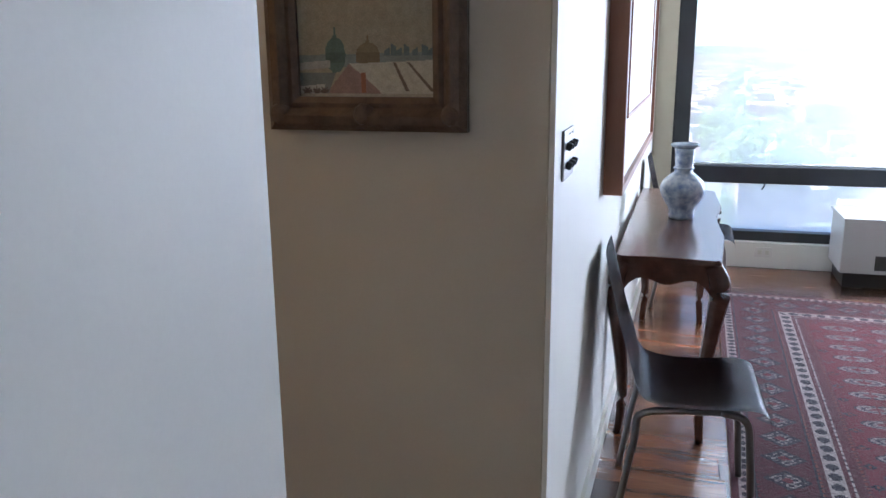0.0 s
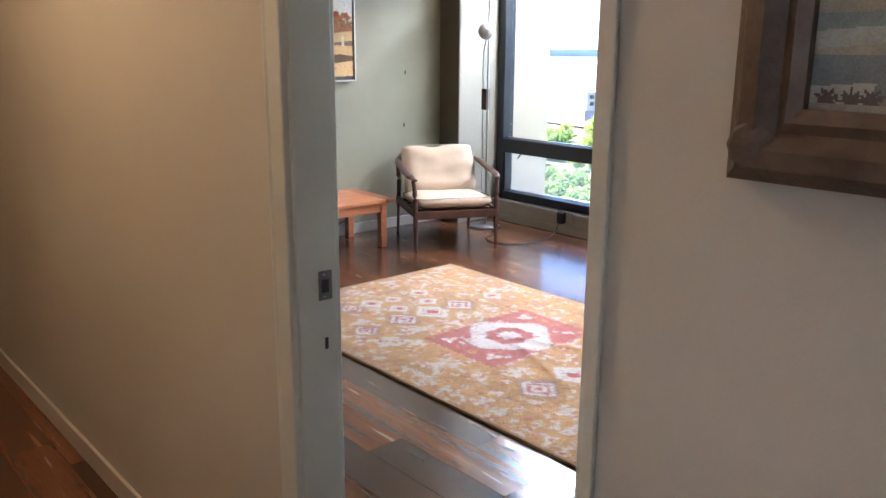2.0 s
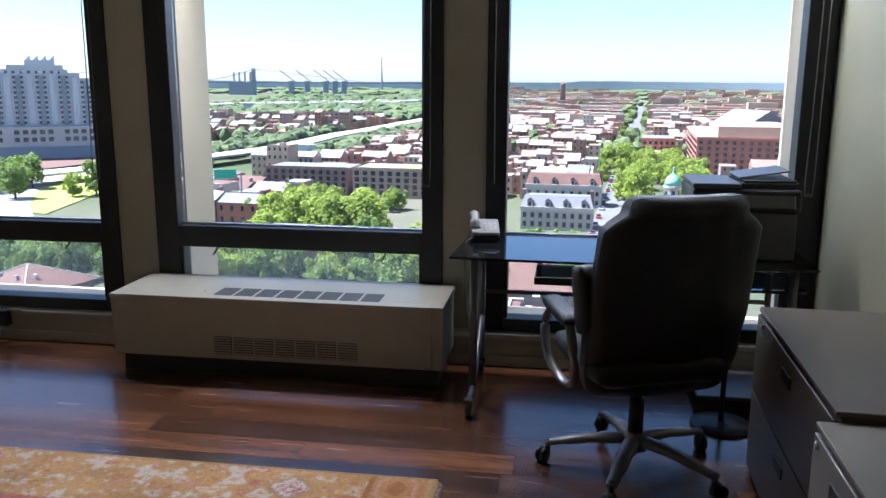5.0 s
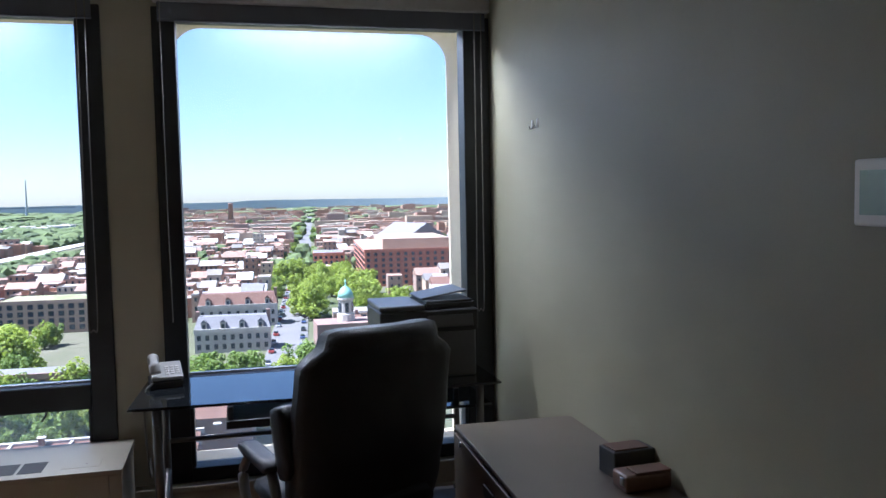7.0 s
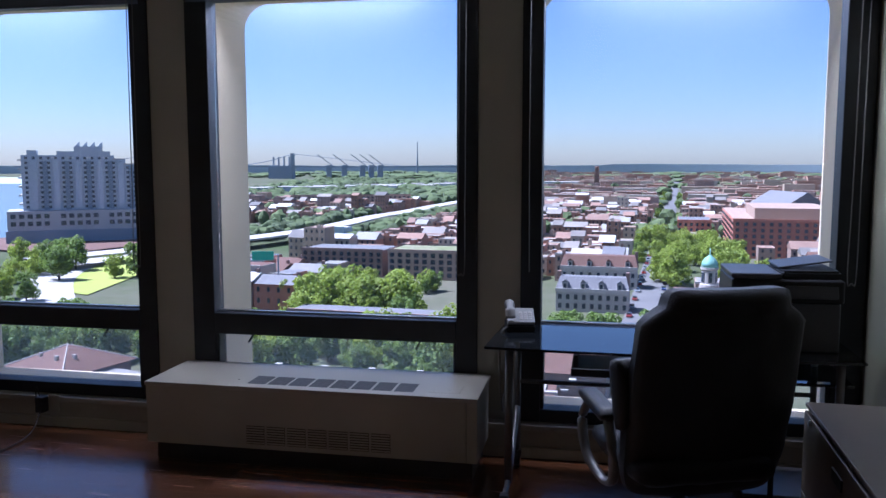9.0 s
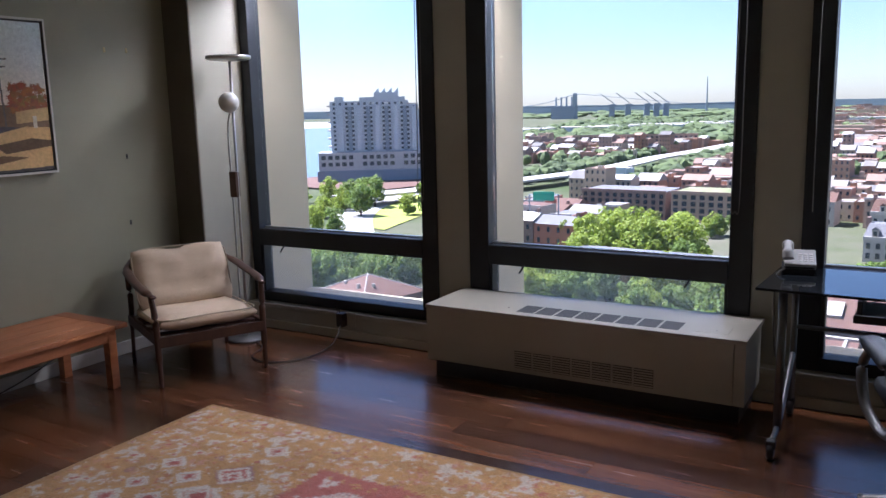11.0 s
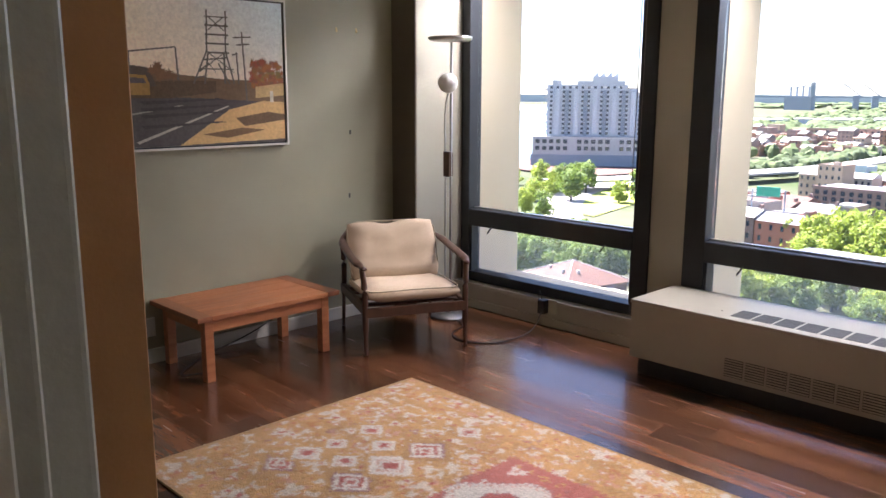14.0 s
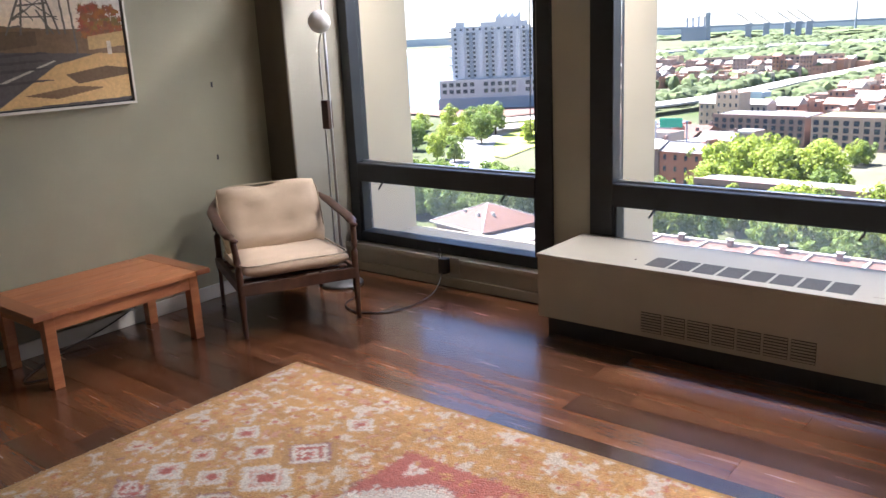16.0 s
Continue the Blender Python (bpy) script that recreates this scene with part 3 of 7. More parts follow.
def city_sketch():
    """Snowy roofs with two domes under a dull sky."""
    im = raster(150, 150, (0.30, 0.27, 0.20))
    poly(im, [(0, 0.66), (1, 0.64), (1, 0.74), (0, 0.76)], (0.20, 0.22, 0.20))
    for x, w_, h_, c in ((0.28, 0.075, 0.26, (0.11, 0.15, 0.13)), (0.52, 0.085, 0.18, (0.21, 0.165, 0.11))):
        blob(im, x, 0.66, w_, h_ * 0.55, c, 0.02)
        poly(im, [(x - w_, 0.64), (x + w_, 0.64), (x + w_, 0.72), (x - w_, 0.72)], tuple(v * 0.8 for v in c))
        poly(im, [(x - 0.008, 0.66 - h_ * 0.85), (x + 0.008, 0.66 - h_ * 0.85), (x + 0.014, 0.62), (x - 0.014, 0.62)], c)
    for x in (0.66, 0.71, 0.75, 0.80, 0.86, 0.93, 0.97):
        poly(im, [(x - 0.02, 0.60 + 0.03 * math.sin(x * 60)), (x + 0.02, 0.60), (x + 0.02, 0.67), (x - 0.02, 0.67)], (0.13, 0.16, 0.16))
    poly(im, [(0.0, 0.72), (0.24, 0.70), (0.24, 0.76), (0.0, 0.78)], (0.34, 0.33, 0.28))
    poly(im, [(0.38, 0.73), (1.0, 0.70), (1.0, 0.97), (0.52, 0.97)], (0.42, 0.39, 0.31))
    poly(im, [(0.20, 0.97), (0.38, 0.73), (0.56, 0.90), (0.62, 0.97)], (0.25, 0.175, 0.15))
    poly(im, [(0.0, 0.80), (0.28, 0.80), (0.22, 0.97), (0.0, 0.97)], (0.17, 0.18, 0.17))
    poly(im, [(0.0, 0.91), (0.20, 0.89), (0.16, 1.0), (0.0, 1.0)], (0.40, 0.38, 0.32))
    for a, b in ((0.80, 0.95), (0.70, 0.77)):
        poly(im, [(a, 0.72), (a + 0.02, 0.72), (b + 0.05, 0.95), (b + 0.02, 0.95)], (0.14, 0.11, 0.09))
    poly(im, [(0.47, 0.80), (0.50, 0.80), (0.50, 0.96), (0.47, 0.96)], (0.25, 0.12, 0.08))
    for x in (0.06, 0.13, 0.19):
        blob(im, x, 0.95, 0.03, 0.03, (0.11, 0.09, 0.08))
    poly(im, [(0, 0.965), (1, 0.965), (1, 1), (0, 1)], (0.33, 0.30, 0.24))
    return vary(im, 0.22, 3)


pict = thing("framed_painting", "small painting of snowy roofs in a carved brown frame", "painting", (-0.628, YH - 0.003, 1.570))
cell_sheet("canvas", city_sketch(), 0.322, 0.275, "oil", pict, 0.012, None, True)
bar_frame(0.317, 0.27, 0.076, 0.038, "frame_wood", pict)
for ox, oz in ((-0.203, -0.173), (0.203, -0.173), (0, -0.173), (-0.203, 0.173), (0.203, 0.173)):
    part("carved_corner", turned(lathe([(0.026, 0.0), (0.022, 0.006), (0.012, 0.010), (0.004, 0.012)], 10), pose(ox, -0.030, oz, 90, 0, 20)), "frame_wood", pict)

# a metal shelf at the end of the hall
shelf = thing("wire_shelf", "grey metal shelf unit with dark boxes at the hall's end", "shelf", (-5.78, 2.25, 0))
for px, py in ((-0.12, -0.2), (0.12, -0.2), (-0.12, 0.2), (0.12, 0.2)):
    part("post", tube([(px, py, 0), (px, py, 1.5)], 0.012, 8), "pewter", shelf)
for z in (0.1, 0.5, 0.9, 1.3):
    part("tray", box(-0.14, 0.14, -0.22, 0.22, z, z + 0.02, 0.004, 1), "pewter", shelf)
for z in (0.12, 0.52, 0.92):
    carton = thing("storage_box", "dark red-brown storage box on the metal shelf", "box", (-5.78, 2.25, z), 0, "boxes on the metal shelf")
    part("body", box(-0.11, 0.11, -0.17, 0.17, 0, 0.24, 0.006, 2), "brown_leather", carton)
    part("lid", box(-0.113, 0.113, -0.173, 0.173, 0.24, 0.275, 0.006, 2), "brown_leather", carton)

# ---- office ----
# coffee table
tb = thing("coffee_table", "low orange pine coffee table with square legs against the wall", "coffee table", (-5.500, 4.928, 0))
HW, HL, TH = 0.280, 0.465, 0.376
for i in range(4):
    w4 = 2 * HW / 4
    part("top_board", box(-HW + i * w4 + 0.0007, -HW + (i + 1) * w4 - 0.0007, -HL + 0.085, HL - 0.085, TH - 0.026, TH, 0.003, 2), "pine", tb)
part("breadboard_end", box(-HW, HW, -HL, -HL + 0.0845, TH - 0.027, TH + 0.001, 0.004, 2), "pine_dark", tb, "darker end board")
part("breadboard_end", box(-HW, HW, HL - 0.0845, HL, TH - 0.027, TH + 0.001, 0.004, 2), "pine_dark", tb, "darker end board")
for sx in (-1, 1):
    part("apron", box(sx * (HW - 0.050) - 0.010, sx * (HW - 0.050) + 0.010, -HL + 0.105, HL - 0.105, TH - 0.10, TH - 0.027, 0.002, 1), "pine", tb)
    part("apron", box(-HW + 0.085, HW - 0.085, sx * (HL - 0.070) - 0.010, sx * (HL - 0.070) + 0.010, TH - 0.10, TH - 0.027, 0.002, 1), "pine", tb)
    for sy in (-1, 1):
        part("leg", box(sx * (HW - 0.062) - 0.026, sx * (HW - 0.062) + 0.026, sy * (HL - 0.082) - 0.026, sy * (HL - 0.082) + 0.026, 0, TH - 0.027, 0.004, 2), "pine", tb)

# large street painting over it
def street_scene():
    """Steel bridge tower over a road at dusk, low walls, bus, autumn trees."""
    im = raster(300, 246, (0, 0, 0))
    Y = np.linspace(0, 1, 246)[:, None, None]
    X = np.linspace(0, 1, 300)[None, :, None]
    top, low, right = np.array((0.80, 0.70, 0.55)), np.array((0.95, 0.66, 0.42)), np.array((0.52, 0.68, 0.80))
    im[:] = (top * (1 - Y) + low * Y) * (1 - 0.75 * X * (1 - Y)) + right * 0.75 * X * (1 - Y)
    poly(im, [(0, 0.50), (0.3, 0.52), (0.6, 0.55), (1, 0.56), (1, 1), (0, 1)], (0.17, 0.11, 0.065))
    poly(im, [(0, 0.66), (0.45, 0.68), (0.78, 0.70), (1.0, 0.74), (1, 1), (0, 1)], (0.085, 0.075, 0.07))
    poly(im, [(0.0, 0.58), (0.30, 0.56), (0.54, 0.56), (0.54, 0.64), (0.25, 0.68), (0, 0.68)], (0.11, 0.075, 0.045))
    poly(im, [(0.0, 0.46), (0.14, 0.48), (0.18, 0.60), (0.0, 0.62)], (0.10, 0.08, 0.06))
    poly(im, [(0.62, 0.76), (0.85, 0.70), (1.0, 0.71), (1.0, 0.98), (0.30, 1.0)], (0.55, 0.36, 0.17))
    poly(im, [(0.66, 0.82), (0.88, 0.78), (1.0, 0.80), (1.0, 0.84), (0.72, 0.88)], (0.13, 0.085, 0.05))
    poly(im, [(0.44, 0.93), (0.70, 0.89), (0.86, 0.91), (0.60, 0.96)], (0.16, 0.10, 0.055))
    poly(im, [(0.05, 0.965), (0.06, 0.98), (0.62, 0.738), (0.61, 0.732)], (0.45, 0.41, 0.34))
    poly(im, [(0.02, 0.78), (0.03, 0.79), (0.33, 0.73), (0.32, 0.725)], (0.30, 0.28, 0.24))
    for yy in (0.70, 0.745, 0.79, 0.86):
        poly(im, [(0.08, yy), (0.55, yy - 0.02), (0.60, yy - 0.012), (0.10, yy + 0.022)], (0.06, 0.052, 0.05))
    poly(im, [(0.0, 0.52), (0.12, 0.53), (0.14, 0.58), (0.14, 0.66), (0.0, 0.66)], (0.36, 0.22, 0.08))
    poly(im, [(0.0, 0.54), (0.11, 0.55), (0.12, 0.58), (0.0, 0.58)], (0.12, 0.10, 0.10))
    st = (0.13, 0.11, 0.09)
    for a, b in (((0.50, 0.08), (0.49, 0.36)), ((0.62, 0.08), (0.61, 0.36)), ((0.49, 0.36), (0.40, 0.58)), ((0.61, 0.36), (0.66, 0.58)), ((0.49, 0.36), (0.66, 0.50)), ((0.61, 0.36), (0.44, 0.50)), ((0.50, 0.36), (0.47, 0.58)), ((0.60, 0.36), (0.60, 0.58)), ((0.44, 0.48), (0.66, 0.48)), ((0.03, 0.38), (0.30, 0.34)), ((0.30, 0.34), (0.31, 0.56)), ((0.03, 0.38), (0.03, 0.52)), ((0.72, 0.22), (0.74, 0.70)), ((0.66, 0.26), (0.78, 0.25)), ((0.68, 0.31), (0.77, 0.30)), ((0.50, 0.22), (0.61, 0.12)), ((0.50, 0.12), (0.61, 0.22)), ((0.68, 0.36), (0.69, 0.58)), ((0.46, 0.42), (0.62, 0.40)), ((0.43, 0.50), (0.50, 0.44)), ((0.50, 0.44), (0.54, 0.50)), ((0.56, 0.44), (0.63, 0.58)), ((0.41, 0.54), (0.47, 0.53)), ((0.65, 0.38), (0.69, 0.37))):
        w_ = 0.0052
        poly(im, [(a[0] - w_, a[1]), (a[0] + w_, a[1]), (b[0] + w_, b[1]), (b[0] - w_, b[1])] if abs(a[1] - b[1]) > 0.06 else [(a[0], a[1] - w_), (b[0], b[1] - w_), (b[0], b[1] + w_), (a[0], a[1] + w_)], st)
    for z in (0.12, 0.18, 0.24, 0.30, 0.36):
        poly(im, [(0.485, z), (0.635, z), (0.635, z + 0.012), (0.485, z + 0.012)], st)
    g = random.Random(5)
    for i in range(110):
        blob(im, g.uniform(0.78, 0.99), g.uniform(0.42, 0.60), g.uniform(0.008, 0.026), g.uniform(0.008, 0.026), (g.uniform(0.17, 0.34), g.uniform(0.08, 0.15), 0.05))
    for i in range(12):
        blob(im, g.uniform(0.12, 0.32), g.uniform(0.47, 0.54), 0.02, 0.025, (0.20, 0.11, 0.06))
    poly(im, [(0.80, 0.60), (1.0, 0.57), (1.0, 0.66), (0.80, 0.68)], (0.48, 0.33, 0.16))
    poly(im, [(0.90, 0.63), (0.925, 0.63), (0.925, 0.71), (0.90, 0.71)], (0.55, 0.50, 0.40))
    return np.clip(vary(im, 0.10, 4) ** 0.95 * 1.16, 0.0, 0.98)


PY0, PY1, PZ0, PZ1 = 4.375, 5.425, 1.225, 2.095
pa = thing("street_painting", "large street painting with a steel tower, thin silver frame", "painting", (XL + 0.004, (PY0 + PY1) / 2, (PZ0 + PZ1) / 2), 90)
cell_sheet("canvas", street_scene(), PY1 - PY0 - 0.04, PZ1 - PZ0 - 0.04, "oil", pa, 0.026, None, True)
part("stretcher", box(-(PY1 - PY0) / 2 + 0.02, (PY1 - PY0) / 2 - 0.02, -0.025, 0.0, -(PZ1 - PZ0) / 2 + 0.02, (PZ1 - PZ0) / 2 - 0.02), "black", pa)
bar_frame(PY1 - PY0 - 0.018, PZ1 - PZ0 - 0.018, 0.012, 0.036, "silver", pa, False)
bar_frame(PY1 - PY0 - 0.034, PZ1 - PZ0 - 0.034, 0.010, 0.020, "black", pa, False)

# nails and holes left in the walls
for i, (ny_, nz_) in enumerate(((5.845, 1.95), (6.01, 1.953), (5.93, 0.856), (5.945, 1.284))):
    nail = thing("picture_hook" if i < 2 else "wall_hole", "small brass picture hook in the wall" if i < 2 else "small dark plugged hole in the wall", "hook" if i < 2 else "hole", (XL, ny_, nz_), 0, "hooks and holes in the sage wall")
    part("plate", box(0.0, 0.004, -0.006, 0.006, -0.018, 0.012, 0.001, 1), "brass" if i < 2 else "black", nail)
    if i < 2:
        part("tip", tube([(0.004, 0, -0.015), (0.012, 0, -0.015), (0.014, 0, -0.006)], 0.002, 6), "brass", nail)

# armchair
ac = thing("armchair", "low dark teak armchair with natural canvas cushions beside the window", "armchair", (-5.20, 5.87, 0), 64.0)
CW, CD = 0.315, 0.345
for sx in (-1, 1):
    part("front_leg", tube(curve_pts([(sx * CW, -CD, 0), (sx * CW, -CD + 0.004, 0.16), (sx * CW, -CD + 0.008, 0.30), (sx * (CW + 0.004), -CD + 0.012, 0.43), (sx * (CW + 0.012), -CD + 0.03, 0.525)], 5), [0.011] + [0.014] * 4 + [0.019] * 11 + [0.017] * 5, 10), "teak", ac, "", True)
    part("back_leg", tube(curve_pts([(sx * (CW - 0.01), CD, 0), (sx * (CW - 0.01), CD - 0.03, 0.24), (sx * (CW - 0.01), CD - 0.05, 0.40), (sx * (CW - 0.005), CD - 0.04, 0.56)], 5), [0.012] * 5 + [0.018] * 11, 10), "teak", ac, "", True)
    part("armrest", tube(curve_pts([(sx * (CW + 0.006), -CD - 0.005, 0.528), (sx * (CW + 0.024), -CD + 0.12, 0.545), (sx * (CW + 0.026), -0.02, 0.565), (sx * (CW + 0.012), CD - 0.12, 0.60), (sx * (CW - 0.05), CD + 0.01, 0.635)], 6), [0.020] * 4 + [0.030] * 14 + [0.022] * 7, 10, True, 0.5), "teak", ac, "", True)
    part("side_rail", box(sx * CW - 0.013, sx * CW + 0.013, -CD, CD - 0.03, 0.245, 0.30, 0.004, 2), "teak", ac)
part("front_rail", box(-CW, CW, -CD - 0.012, -CD + 0.014, 0.232, 0.292, 0.005, 2), "teak", ac)
part("back_rail", box(-CW, CW, CD - 0.055, CD - 0.03, 0.235, 0.285, 0.004, 2), "teak", ac)
part("top_rail", tube(curve_pts([(-CW + 0.05, CD + 0.01, 0.635), (-0.12, CD + 0.05, 0.66), (0.12, CD + 0.05, 0.66), (CW - 0.05, CD + 0.01, 0.635)], 6), 0.024, 10, True, 0.6), "teak", ac, "", True)
for i in range(7):
    x = -0.21 + i * 0.07
    part("back_spindle", tube([(x, CD - 0.045, 0.27), (x, CD + 0.035, 0.65)], 0.007, 8), "teak", ac)
for i in range(4):
    part("seat_slat", box(-CW + 0.02, CW - 0.02, -0.26 + i * 0.16, -0.21 + i * 0.16, 0.275, 0.290, 0.003, 1), "teak", ac)


def rumple(bm):
    """Soft folds, a slack top edge and sunken middle in a loose cushion."""
    for v in bm.verts:
        x, y, z = v.co
        f = 0.010 * math.sin(x * 14 + 9 * y) * math.exp(-((y - 0.02 + 0.25 * x) / 0.05) ** 2)
        f += 0.012 * noise.noise(Vector((x * 7, y * 13, 2.0))) + 0.006 * noise.noise(Vector((x * 21, y * 9, 7.0)))
        v.co.z += f - 0.022 * math.exp(-(x / 0.07) ** 2) * max(0, y * 5) - (0.012 * math.exp(-((y + 0.05) / 0.06) ** 2))
        v.co.y -= 0.016 * math.exp(-((x + 0.03) / 0.06) ** 2) * max(0, y * 5) - 0.012 * x * max(0, y * 5)
    return bm


seat = part("seat_cushion", turned(cushion(0.60, 0.61, 0.095, 0.16, 0.004, 3), pose(0, -0.045, 0.338, -3)), "canvas", ac, "natural canvas seat cushion with piping", True)
backc = part("back_cushion", turned(rumple(cushion(0.60, 0.40, 0.115, 0.24, 0.0, 9)), pose(0.0, 0.195, 0.528, 66)), "canvas", ac, "rumpled natural canvas back cushion", True)


def pipe_loop(w, d, m, wob, parent):
    pts = []
    for i in range(41):
        a = 2 * math.pi * i / 40
        c, s = math.cos(a), math.sin(a)
        k = (abs(c) ** 8 + abs(s) ** 8) ** (-1 / 8)
        pts.append(m @ Vector((c * k * w / 2, s * k * d / 2, wob * math.sin(3 * a))))
    part("piping", tube(pts, 0.0042, 6, False), "piping", parent, "", True)


pipe_loop(0.592, 0.592, pose(0, -0.045, 0.366, -3), 0.003, seat)
pipe_loop(0.594, 0.394, pose(0.0, 0.18, 0.535, 66), 0.005, backc)

# floor lamp in the corner
fl = thing("floor_lamp", "steel uplighter floor lamp with a flat disc head and reading globe", "floor lamp", (-5.30, 6.41, 0))
part("base", lathe([(0.135, 0), (0.135, 0.012), (0.125, 0.020), (0.03, 0.026), (0.015, 0.035)], 32), "pewter", fl, "", True)
part("pole", tube([(0.012, 0, 0.02), (0.012, 0, 1.885)], 0.009, 10), "chrome", fl, "", True)
part("reading_arm", tube(curve_pts([(-0.028, -0.01, 0.03), (-0.030, -0.01, 1.0), (-0.034, -0.012, 1.3), (-0.028, -0.012, 1.46), (0.0, -0.012, 1.55)], 6), 0.006, 8), "chrome", fl, "", True)
part("globe", turned(lathe([(0.004, -0.055), (0.040, -0.048), (0.062, -0.025), (0.066, 0.0), (0.062, 0.025), (0.040, 0.048), (0.004, 0.055)], 20), pose(0.0, -0.02, 1.61, 70, 0, 30)), "white_plastic", fl, "round frosted reading lamp", True)
part("dimmer_box", box(-0.036, 0.020, -0.028, 0.014, 0.985, 1.155, 0.006, 2), "teak", fl, "dark switch block")
part("disc_head", lathe([(0.02, 1.872), (0.125, 1.880), (0.144, 1.890), (0.146, 1.906), (0.136, 1.910), (0.01, 1.905)], 36), "chrome", fl, "flat steel disc head", True)
part("flex", tube(curve_pts([(0.12, -0.04, 0.008), (0.25, -0.12, 0.006), (0.33, -0.30, 0.006), (0.50, -0.36, 0.006), (0.66, -0.22, 0.006), (0.68, 0.06, 0.02), (0.64, 0.22, 0.10), (0.622, 0.285, 0.19)], 8), 0.004, 6), "black", fl, "", True)

# adapter in the sill socket
ad = thing("power_adapter", "black plug-in power adapter in the sill wall outlet", "adapter", (-4.674, 6.70, 0.146))
part("body", box(-0.027, 0.027, -0.055, 0.0, -0.05, 0.045, 0.007, 2), "black", ad)
part("lead", tube(curve_pts([(-0.01, -0.03, 0.045), (-0.02, -0.035, 0.10), (-0.035, -0.03, 0.085), (-0.04, -0.02, 0.03), (-0.035, -0.015, -0.05)], 6), 0.003, 6), "black", ad)
part("outlet_plate", box(0.03, 0.10, -0.006, -0.001, -0.05, 0.05, 0.002, 1), "rad", ad)

# cables behind the coffee table
wire = thing("cable", "thin loose cables lying behind the coffee table", "cable", (0, 0, 0))
part("dark_cable", tube(curve_pts([(XL + 0.02, 5.30, 0.12), (XL + 0.05, 5.05, 0.05), (XL + 0.10, 4.75, 0.006), (XL + 0.20, 4.60, 0.006), (XL + 0.32, 4.48, 0.006), (XL + 0.40, 4.62, 0.006)], 8), 0.004, 6), "black", wire)
part("white_cable", tube(curve_pts([(XL + 0.02, 4.44, 0.21), (XL + 0.03, 4.30, 0.10), (XL + 0.04, 4.12, 0.03), (XL + 0.06, 3.95, 0.006)], 8), 0.003, 6), "white_plastic", wire)
part("socket_plate", box(XL + 0.001, XL + 0.008, 4.42, 4.49, 0.16, 0.27, 0.002, 1), "trim", wire)

tg = thing("cable_tangle", "small dark tangle of cable lying by the baseboard", "cable", (-5.665, 4.28, 0))
coil = []
for i in range(90):
    a = i * 0.42
    r = 0.045 + 0.018 * math.sin(i * 0.9)
    coil.append((r * math.cos(a) * 0.8, r * math.sin(a) * 1.25, 0.008 + 0.026 * (0.5 + 0.5 * math.sin(i * 0.63))))
part("coil", tube(coil, 0.0032, 6), "cable_purple", tg, "dull purple-black coil", True)
part("loose_end", tube(curve_pts([(-0.02, 0.05, 0.02), (-0.075, 0.075, 0.03), (-0.085, 0.08, 0.085), (-0.09, 0.09, 0.10), (-0.09, 0.10, 0.088)], 6), 0.0036, 6), "cord", tg, "", True)
part("loose_end", tube(curve_pts([(-0.02, -0.03, 0.02), (-0.07, -0.02, 0.06), (-0.085, -0.01, 0.09)], 6), 0.0036, 6), "cord", tg, "", True)

# convector cabinet
rd = thing("radiator_cabinet", "beige enamelled convector cabinet with slotted grilles under the window", "radiator", (-3.762, 6.295, 0))
RL, RD_, RK, RT = 1.76, 0.475, 0.104, 0.432
part("kick_plinth", box(0.03, RL - 0.03, 0.045, RD_ - 0.06, 0, RK, 0.002, 1), "black", rd)
part("front_panel", box(0, RL - 0.055, 0, 0.014, RK, RT - 0.022, 0.003, 2), "rad", rd)
part("end_panel", box(RL - 0.053, RL, 0, RD_ - 0.06, RK, RT - 0.022, 0.003, 2), "rad", rd)
part("end_panel", box(0, 0.014, 0.0145, RD_ - 0.06, RK, RT - 0.022, 0.003, 2), "rad", rd)
topp = part("top_panel", box(-0.004, RL + 0.004, -0.006, RD_, RT - 0.021, RT, 0.004, 2), "rad", rd)
for i in range(8):
    x = 0.545 + i * 0.112
    v = part("top_vent", box(x, x + 0.098, 0.055, 0.205, RT - 0.004, RT + 0.0012), "vent", topp, "dark slotted vent")
for i in range(7):
    x = 0.560 + i * 0.111
    gv = part("front_grille", box(x, x + 0.098, -0.0015, 0.004, RK + 0.026, RK + 0.122), "vent", rd, "louvred grille")
    for k_ in range(7):
        z = RK + 0.030 + k_ * 0.0135
        part("louvre", box(x + 0.002, x + 0.096, -0.005, 0.0, z, z + 0.007), "rad", gv)
for x in (0.47, 1.60):
    part("screw", lathe([(0.005, RT), (0.004, RT + 0.002)], 10, (x, 0.12, 0)), "black", rd)
part("hatch", box(1.50, 1.66, 0.07, 0.20, RT - 0.002, RT + 0.0016, 0.001, 1), "rad", rd)

